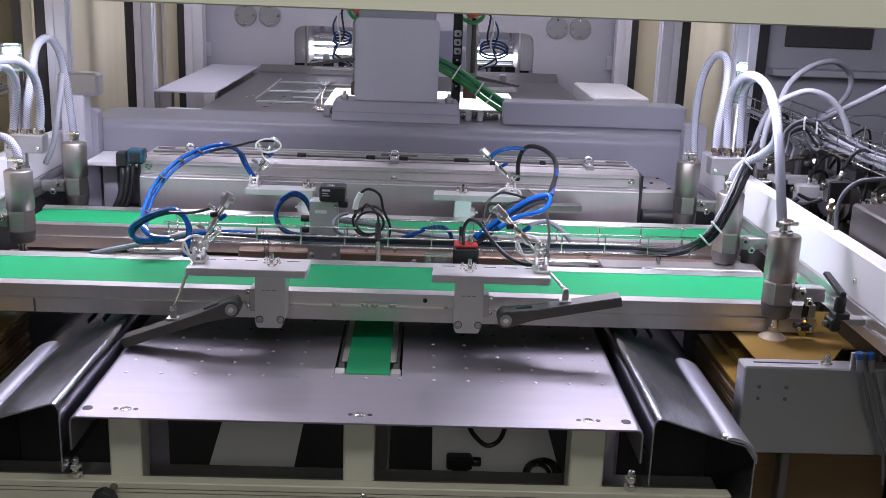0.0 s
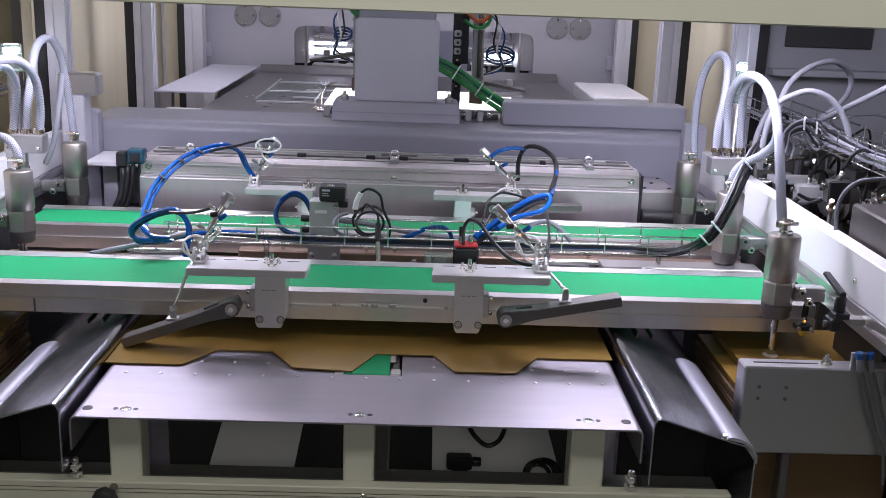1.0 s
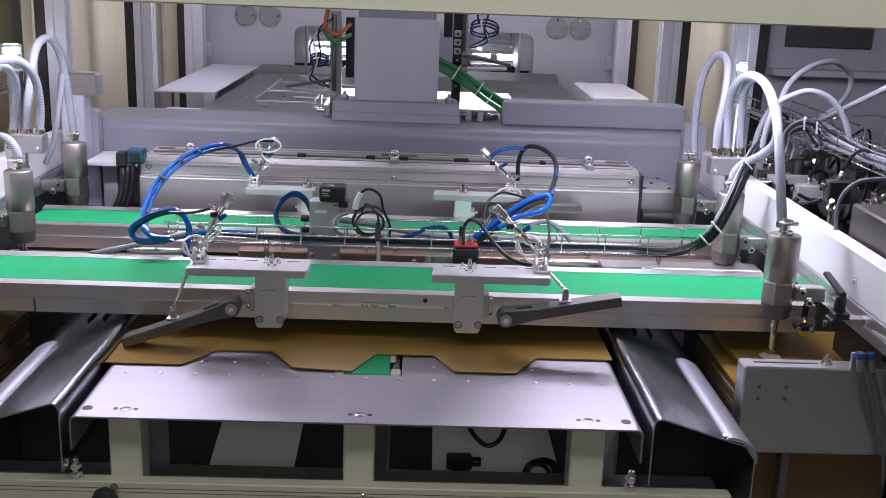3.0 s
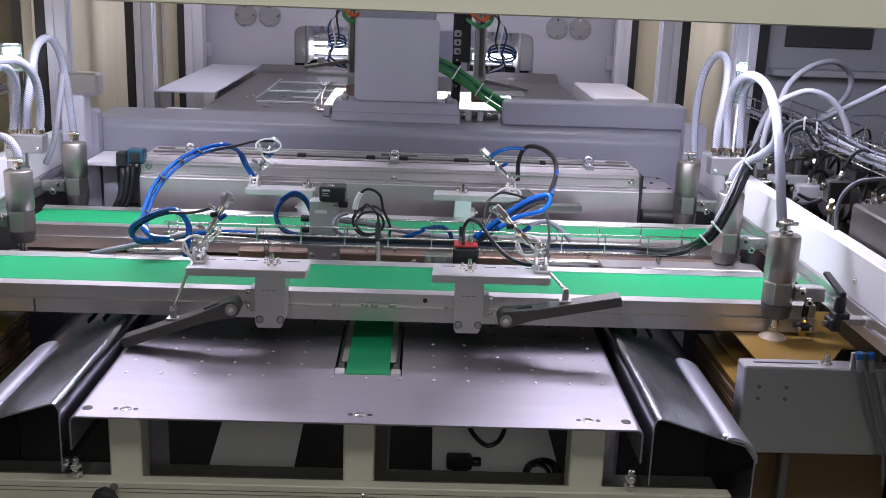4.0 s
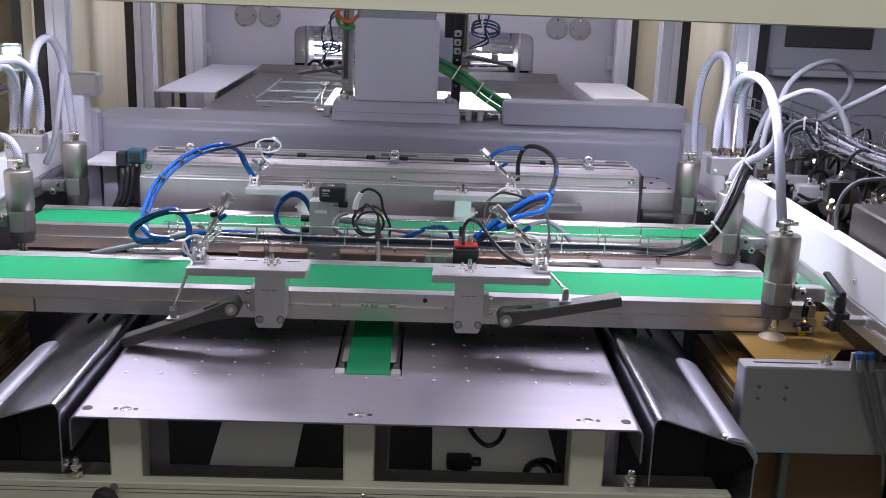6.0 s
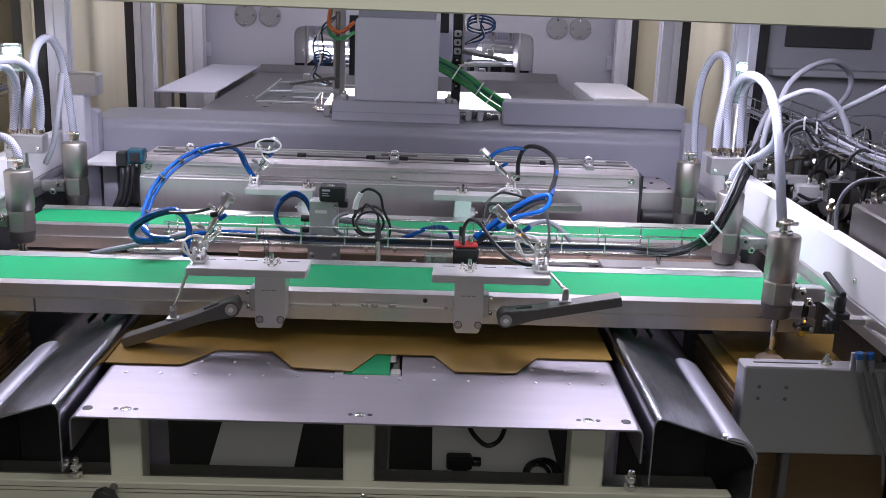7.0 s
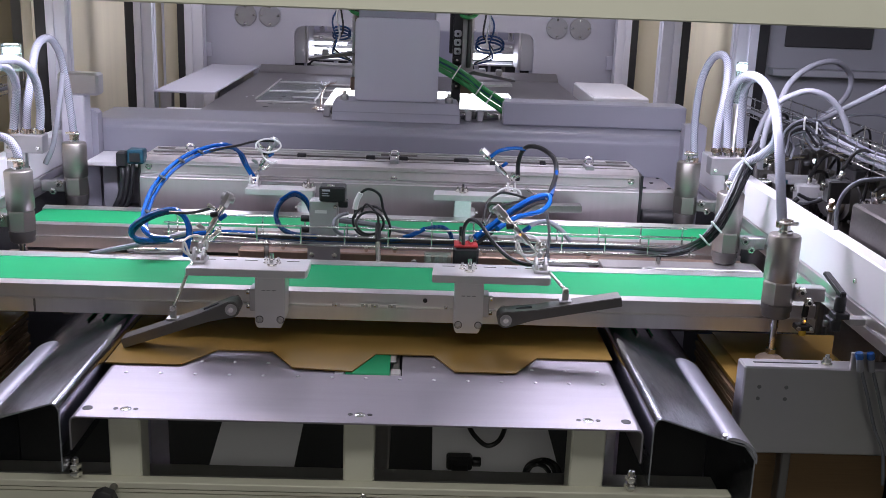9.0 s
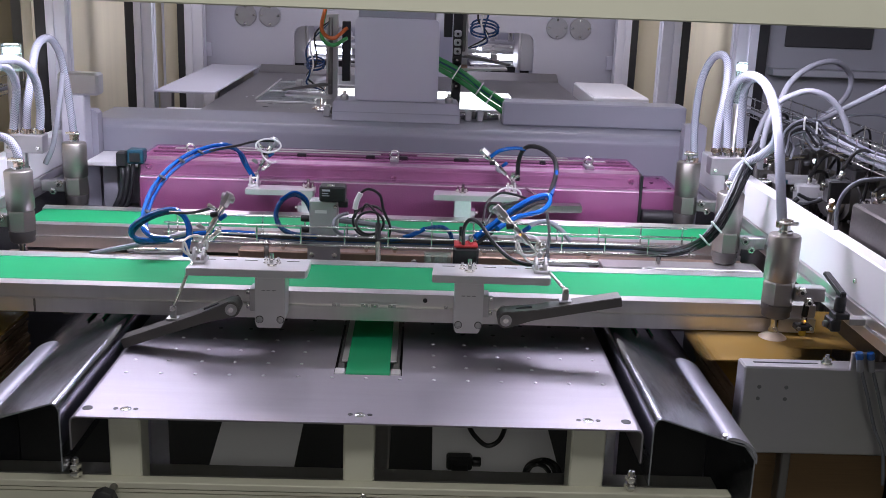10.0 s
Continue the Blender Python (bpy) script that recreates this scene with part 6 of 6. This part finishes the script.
tube("hose", c, RUBBER, [(0.304, 2.300, 1.113), (0.333, 2.420, 1.138), (0.336, 2.500, 1.164), (0.307, 2.560, 1.179), (0.276, 2.600, 1.171), (0.262, 2.620, 1.133), (0.262, 2.620, 1.081)], 0.006, 8)
tube("hose", c, BLUE, [(0.308, 2.290, 1.115), (0.321, 2.360, 1.122), (0.336, 2.430, 1.143)], 0.005, 8)
tube("hose", c, BLUE, [(0.189, 2.620, 1.141), (0.213, 2.620, 1.158), (0.249, 2.620, 1.165), (0.276, 2.600, 1.167)], 0.0052, 8)
c = thing("sensor_cable", "black sensor cable looping to the front clamp", "cable", group="black sensor cables")
tube("cable", c, RUBBER, [(0.106, 2.160, 1.029), (0.105, 2.140, 1.068), (0.116, 2.120, 1.093), (0.136, 2.080, 1.093), (0.158, 2.020, 1.073), (0.188, 1.980, 1.052), (0.221, 1.960, 1.044), (0.248, 1.950, 1.045)], 0.0042, 8)
tube("cable", c, RUBBER, [(0.282, 2.150, 1.105), (0.280, 2.080, 1.083), (0.269, 2.000, 1.067), (0.256, 1.950, 1.048)], 0.0035, 8)
tube("cable", c, RUBBER, [(0.149, 2.200, 1.067), (0.163, 2.300, 1.090), (0.200, 2.400, 1.093), (0.239, 2.450, 1.080), (0.264, 2.400, 1.082)], 0.003, 8)
tube("cable", c, RUBBER, [(0.153, 2.200, 1.061), (0.177, 2.250, 1.086), (0.219, 2.300, 1.092), (0.270, 2.300, 1.100)], 0.003, 8)
c = thing("sensor_cable", "coiled black and grey sensor cables beside the valve", "cable", group="black sensor cables")
tube("cable", c, RUBBER, [(-0.068, 2.170, 1.068), (-0.072, 2.178, 1.053), (-0.083, 2.179, 1.043), (-0.098, 2.171, 1.041), (-0.113, 2.162, 1.047), (-0.123, 2.160, 1.057), (-0.127, 2.167, 1.068), (-0.122, 2.177, 1.079), (-0.110, 2.180, 1.087), (-0.095, 2.174, 1.091), (-0.080, 2.165, 1.089), (-0.070, 2.160, 1.080), (-0.068, 2.165, 1.065), (-0.074, 2.174, 1.051), (-0.087, 2.180, 1.041)], 0.0028, 8)
tube("cable", c, RUBBER, [(-0.099, 2.200, 1.029), (-0.116, 2.208, 1.030), (-0.129, 2.209, 1.039), (-0.135, 2.201, 1.055), (-0.135, 2.192, 1.072), (-0.127, 2.190, 1.086), (-0.115, 2.197, 1.094), (-0.100, 2.207, 1.096), (-0.084, 2.210, 1.093), (-0.071, 2.204, 1.085)], 0.003, 8)
tube("cable", c, GREY_HOSE, [(-0.128, 2.200, 1.031), (-0.142, 2.208, 1.026), (-0.156, 2.209, 1.028), (-0.168, 2.201, 1.035), (-0.175, 2.192, 1.044), (-0.178, 2.190, 1.054), (-0.177, 2.197, 1.062), (-0.171, 2.207, 1.068), (-0.160, 2.210, 1.074), (-0.147, 2.204, 1.079)], 0.0038, 8)
tube("cable", c, RUBBER, [(-0.132, 2.200, 1.071), (-0.128, 2.200, 1.113), (-0.106, 2.200, 1.135), (-0.079, 2.200, 1.123), (-0.070, 2.200, 1.090), (-0.055, 2.200, 1.054), (-0.057, 2.200, 1.029)], 0.003, 8)
tube("plug", c, TIE, [(-0.132, 2.195, 1.091), (-0.128, 2.195, 1.110), (-0.120, 2.195, 1.127)], 0.006, 8)
tube("plug", c, RUBBER, [(-0.080, 2.170, 1.067), (-0.079, 2.150, 1.035)], 0.006, 10)
tube("plug", c, CHROME, [(-0.079, 2.150, 1.031), (-0.077, 2.140, 0.991)], 0.0062, 10)
tube("cable", c, RUBBER, [(-0.118, 2.200, 1.084), (-0.105, 2.180, 1.106), (-0.082, 2.170, 1.086), (-0.079, 2.165, 1.062)], 0.0026, 8)
c = thing("pale_hose", "pale grey hoses lying along the cable tray", "hose", group="")
tube("hose", c, GREY_HOSE, [(-0.168, 2.220, 1.059), (-0.093, 2.220, 1.051), (-0.018, 2.220, 1.038), (0.083, 2.220, 1.027), (0.184, 2.220, 1.026)], 0.0065, 8)
tube("hose", c, GREY_HOSE, [(-0.686, 2.120, 0.994), (-0.602, 2.120, 1.013), (-0.520, 2.130, 1.032), (-0.481, 2.140, 1.041)], 0.0055, 8)
tube("hose", c, GREY_HOSE, [(0.249, 2.200, 1.064), (0.286, 2.200, 1.075), (0.318, 2.200, 1.060), (0.345, 2.200, 1.031)], 0.0055, 8)
tube("cable", c, RUBBER, [(-0.422, 2.210, 1.022), (-0.230, 2.210, 1.018), (0.020, 2.210, 1.018), (0.270, 2.200, 1.025), (0.497, 2.200, 1.020)], 0.004, 8)
tube("cable", c, RUBBER, [(-0.385, 2.210, 1.020), (-0.230, 2.210, 1.016), (0.021, 2.210, 1.016), (0.271, 2.200, 1.021), (0.497, 2.200, 1.019)], 0.004, 8)
tube("cable", c, BLUE_DARK, [(-0.348, 2.210, 1.017), (-0.230, 2.210, 1.013), (0.021, 2.210, 1.013), (0.271, 2.200, 1.017), (0.497, 2.200, 1.018)], 0.004, 8)
tube("cable", c, GREY_HOSE, [(-0.310, 2.210, 1.014), (-0.230, 2.210, 1.010), (0.021, 2.210, 1.010), (0.271, 2.200, 1.013), (0.497, 2.200, 1.016)], 0.004, 8)
c = thing("thin_tubing", "loop of thin clear tubing at a front clamp", "tubing", group="clear tubing loops")
tube("tube", c, TIE, [(-0.403, 1.940, 1.062), (-0.412, 1.948, 1.050), (-0.425, 1.949, 1.045), (-0.437, 1.941, 1.048), (-0.445, 1.932, 1.058), (-0.447, 1.930, 1.070), (-0.444, 1.937, 1.079), (-0.435, 1.947, 1.084), (-0.423, 1.950, 1.085), (-0.409, 1.944, 1.082), (-0.401, 1.935, 1.075), (-0.401, 1.930, 1.064), (-0.410, 1.935, 1.053), (-0.425, 1.944, 1.046), (-0.440, 1.950, 1.046), (-0.448, 1.946, 1.055), (-0.449, 1.937, 1.069)], 0.0024, 6)
tube("tube", c, TIE, [(-0.447, 1.950, 1.070), (-0.437, 1.950, 1.042), (-0.421, 1.940, 1.034), (-0.410, 1.940, 1.036)], 0.0024, 6)
c = thing("thin_tubing", "loop of thin clear tubing at a rear clamp", "tubing", group="clear tubing loops")
tube("tube", c, TIE, [(-0.349, 2.610, 1.149), (-0.360, 2.618, 1.139), (-0.377, 2.619, 1.135), (-0.394, 2.611, 1.137), (-0.405, 2.602, 1.145), (-0.409, 2.600, 1.155), (-0.405, 2.607, 1.163), (-0.392, 2.617, 1.168), (-0.375, 2.620, 1.169), (-0.358, 2.614, 1.166), (-0.348, 2.605, 1.159), (-0.348, 2.600, 1.150), (-0.359, 2.605, 1.141), (-0.378, 2.614, 1.135), (-0.396, 2.620, 1.136), (-0.408, 2.616, 1.143), (-0.410, 2.607, 1.154)], 0.0024, 6)
tube("tube", c, TIE, [(-0.406, 2.620, 1.158), (-0.393, 2.620, 1.122), (-0.372, 2.610, 1.110), (-0.358, 2.610, 1.113)], 0.0024, 6)
c = thing("thin_tubing", "loop of thin clear tubing at a front clamp", "tubing", group="clear tubing loops")
tube("tube", c, TIE, [(0.246, 1.940, 1.082), (0.240, 1.948, 1.070), (0.227, 1.949, 1.065), (0.213, 1.941, 1.068), (0.201, 1.932, 1.079), (0.197, 1.930, 1.090), (0.201, 1.937, 1.099), (0.212, 1.947, 1.105), (0.227, 1.950, 1.105), (0.238, 1.944, 1.102), (0.245, 1.935, 1.095), (0.244, 1.930, 1.084), (0.237, 1.935, 1.073), (0.226, 1.944, 1.066), (0.213, 1.950, 1.067), (0.202, 1.946, 1.075), (0.198, 1.937, 1.089)], 0.0024, 6)
tube("tube", c, TIE, [(0.203, 1.950, 1.090), (0.216, 1.950, 1.062), (0.230, 1.940, 1.054), (0.241, 1.940, 1.056)], 0.0024, 6)
c = thing("thin_tubing", "loop of thin clear tubing at a rear clamp", "tubing", group="clear tubing loops")
tube("tube", c, TIE, [(0.269, 2.590, 1.045), (0.260, 2.598, 1.035), (0.243, 2.599, 1.030), (0.225, 2.591, 1.033), (0.210, 2.582, 1.041), (0.205, 2.580, 1.051), (0.211, 2.587, 1.059), (0.225, 2.597, 1.064), (0.244, 2.600, 1.065), (0.260, 2.594, 1.062), (0.268, 2.585, 1.056), (0.267, 2.580, 1.047), (0.258, 2.585, 1.037), (0.242, 2.594, 1.031), (0.224, 2.600, 1.031), (0.211, 2.596, 1.039), (0.206, 2.587, 1.050)], 0.0024, 6)
tube("tube", c, TIE, [(0.212, 2.600, 1.054), (0.229, 2.600, 1.017), (0.247, 2.590, 1.005), (0.262, 2.590, 1.008)], 0.0024, 6)
c = thing("droop_cable", "black cable drooping under the feed table", "cable", group="")
tube("cable", c, RUBBER, [(0.104, 1.720, 0.814), (0.118, 1.720, 0.787), (0.143, 1.720, 0.766), (0.166, 1.720, 0.779), (0.178, 1.720, 0.816)], 0.0045, 8)
tube("cable", c, RUBBER, [(0.218, 1.750, 0.694), (0.221, 1.758, 0.700), (0.226, 1.759, 0.709), (0.232, 1.751, 0.719), (0.239, 1.742, 0.727), (0.248, 1.740, 0.729), (0.258, 1.747, 0.722), (0.268, 1.757, 0.712), (0.274, 1.760, 0.701), (0.277, 1.754, 0.694)], 0.0045, 8)
tube("cable", c, RUBBER, [(0.226, 1.770, 0.681), (0.229, 1.778, 0.689), (0.235, 1.779, 0.698), (0.241, 1.771, 0.710), (0.249, 1.762, 0.719), (0.259, 1.760, 0.720), (0.270, 1.767, 0.713), (0.280, 1.777, 0.702), (0.287, 1.780, 0.690), (0.290, 1.774, 0.681)], 0.0045, 8)
tube("cable", c, RUBBER, [(0.216, 1.740, 0.695), (0.219, 1.748, 0.700), (0.223, 1.749, 0.707), (0.228, 1.741, 0.717), (0.234, 1.732, 0.724), (0.241, 1.730, 0.726), (0.250, 1.737, 0.720), (0.258, 1.747, 0.710), (0.264, 1.750, 0.701), (0.266, 1.744, 0.695)], 0.0045, 8)
c = thing("green_cable_bundle", "tied bundle of green cables beside the grey cabinet", "cable bundle", group="")
tube("cable", c, GREEN_HOSE, [(0.053, 3.120, 1.345), (0.096, 3.120, 1.325), (0.148, 3.120, 1.295), (0.196, 3.100, 1.262), (0.242, 3.080, 1.235), (0.276, 3.060, 1.212)], 0.0075, 8)
tube("cable", c, GREEN_HOSE, [(0.059, 3.120, 1.330), (0.102, 3.120, 1.310), (0.154, 3.120, 1.280), (0.202, 3.100, 1.247), (0.248, 3.080, 1.220), (0.281, 3.060, 1.197)], 0.0075, 8)
tube("cable", c, GREEN_HOSE, [(0.051, 3.120, 1.317), (0.094, 3.120, 1.296), (0.146, 3.120, 1.266), (0.194, 3.100, 1.233), (0.240, 3.080, 1.206), (0.274, 3.060, 1.183)], 0.0075, 8)
tube("cable", c, TEAL, [(0.057, 3.120, 1.337), (0.100, 3.120, 1.317), (0.152, 3.120, 1.286), (0.200, 3.100, 1.253), (0.246, 3.080, 1.227), (0.279, 3.060, 1.204)], 0.0075, 8)
rod("tie", c, TIE, (0.121, 3.085, 1.330), (0.097, 3.085, 1.290), 0.0022, 8)
rod("tie", c, TIE, (0.191, 3.085, 1.283), (0.167, 3.085, 1.243), 0.0022, 8)
rod("tie", c, TIE, (0.226, 3.085, 1.259), (0.201, 3.085, 1.219), 0.0022, 8)


# ---- what moves ----
SLIDE = ((0.0, 1.0), (0.05, 0.985), (0.10, 0.92), (0.15, 0.81), (0.20, 0.675), (0.25, 0.545), (0.30, 0.42), (0.35, 0.275), (0.40, 0.172), (0.45, 0.118), (0.50, 0.078), (0.55, 0.042), (0.60, 0.017), (0.67, 0.0))
STARTS = (0.04, 2.04, 4.02, 6.00, 7.98, 9.91)
LEAVES = (1.58, 3.55, 5.59, 7.56, 9.56, 12.0)


def motions():
    REST_X, Y0, FLY, REST = -0.5456, 1.733, 0.9330, 0.9017
    YF = 1.745
    travel = STACK_X - REST_X
    for k, (b, t0, t1) in enumerate(zip(BLANKS, STARTS, LEAVES)):
        z0 = 0.885 + 0.0026 * (6 - k) - 0.0026
        rows = [(0.0, pose(STACK_X, Y0, z0))] if t0 > 0.7 else []
        if t0 > 0.7:
            rows += [(t0 - 0.72, pose(STACK_X, Y0, z0)), (t0 - 0.62, pose(STACK_X, YF, FLY))]
        else:
            rows += [(0.0, pose(STACK_X, YF, FLY))]
        for dt, share in SLIDE:
            t = t0 + dt
            if t < 0.02 or t > 10.0 or (dt == 0.0 and t0 < 0.05):
                continue
            drop = min(max((dt - 0.43) / 0.20, 0.0), 1.0)
            rows.append((t, pose(REST_X + travel * share, YF + drop * (Y0 - YF), FLY - drop * (FLY - REST), 0, -1.9 * drop)))
        if t0 + 0.76 < 10.0:
            rows.append((t0 + 0.76, pose(REST_X, Y0, REST)))
            rows.append((t1 - 0.03, pose(REST_X, Y0, REST)))
            for dt, dy in ((0.03, 0.03), (0.08, 0.09), (0.13, 0.19), (0.20, 0.38), (0.30, 0.72), (0.42, 1.20)):
                if t1 + dt < 10.0:
                    rows.append((t1 + dt, pose(REST_X, Y0 + dy, REST)))
            if t1 + 0.6 < 10.0:
                rows.append((t1 + 0.55, pose(REST_X, Y0 + 1.48, 0.80 + 0.004 * k)))
                rows.append((10.0, pose(REST_X, Y0 + 1.48, 0.80 + 0.004 * k)))
            else:
                last = rows[-1][1]
                rows.append((10.0, last))
        else:
            rows.append((10.0, pose(REST_X + travel * 0.93, YF, FLY)))
        clean = []
        for t, m in rows:
            if not clean or frame(t) > frame(clean[-1][0]):
                clean.append((t, m))
        walk(b, clean)
    for cup in CUPS:
        x, y = cup.location.x, cup.location.y
        rows = [(0.0, pose(x, y, 0.0))]
        for t0 in STARTS[:-1]:
            rows += [(t0 + 0.08, pose(x, y, 0.0)), (t0 + 0.15, pose(x, y, 0.001)), (t0 + 0.76, pose(x, y, 0.001)), (t0 + 0.86, pose(x, y, -0.045)), (t0 + 1.22, pose(x, y, -0.045)), (t0 + 1.36, pose(x, y, 0.0))]
        rows.append((10.0, pose(x, y, 0.0)))
        walk(cup, rows)
    walk(cast_sheets, [(t, pose(0, 0, z)) for t, z in ((0.0, -0.15), (8.85, -0.15), (9.0, -0.09), (9.15, -0.07), (9.3, -0.025), (9.38, -0.010), (9.46, 0.0), (10.0, 0.0))])
    # the grippers dip beside the cabinet, once a cycle
    west = [(0, (-0.187, 1.280)), (0.5, (-0.184, 1.292)), (1.5, (-0.194, 1.293)), (1.75, (-0.218, 1.267)), (2, (-0.258, 1.212)), (2.5, (-0.268, 1.201)), (2.8, (-0.265, 1.205)), (3.4, (-0.232, 1.235)), (3.9, (-0.206, 1.265)), (4.5, (-0.186, 1.292)), (5, (-0.173, 1.294)), (5.5, (-0.182, 1.290)), (5.8, (-0.192, 1.281)), (6.25, (-0.256, 1.214)), (6.8, (-0.265, 1.203)), (7.2, (-0.216, 1.248)), (7.6, (-0.197, 1.272)), (8.2, (-0.173, 1.289)), (9, (-0.189, 1.295)), (9.6, (-0.203, 1.257)), (9.9, (-0.268, 1.201)), (10, (-0.268, 1.201))]
    east = [(0, (0.157, 1.281)), (0.5, (0.174, 1.266)), (1, (0.177, 1.266)), (1.5, (0.146, 1.324)), (2, (0.133, 1.334)), (2.5, (0.126, 1.344)), (3.2, (0.126, 1.344)), (3.9, (0.176, 1.278)), (4.5, (0.197, 1.258)), (5, (0.157, 1.274)), (5.5, (0.137, 1.320)), (6.2, (0.125, 1.347)), (6.8, (0.115, 1.357)), (7.2, (0.115, 1.351)), (7.6, (0.145, 1.315)), (8.2, (0.167, 1.261)), (9, (0.144, 1.296)), (9.6, (0.134, 1.341)), (10, (0.126, 1.344))]
    for g, rows in ((GRIP_W, west), (GRIP_E, east)):
        walk(g, [(t, pose(x, 3.2, z)) for t, (x, z) in rows])


motions()
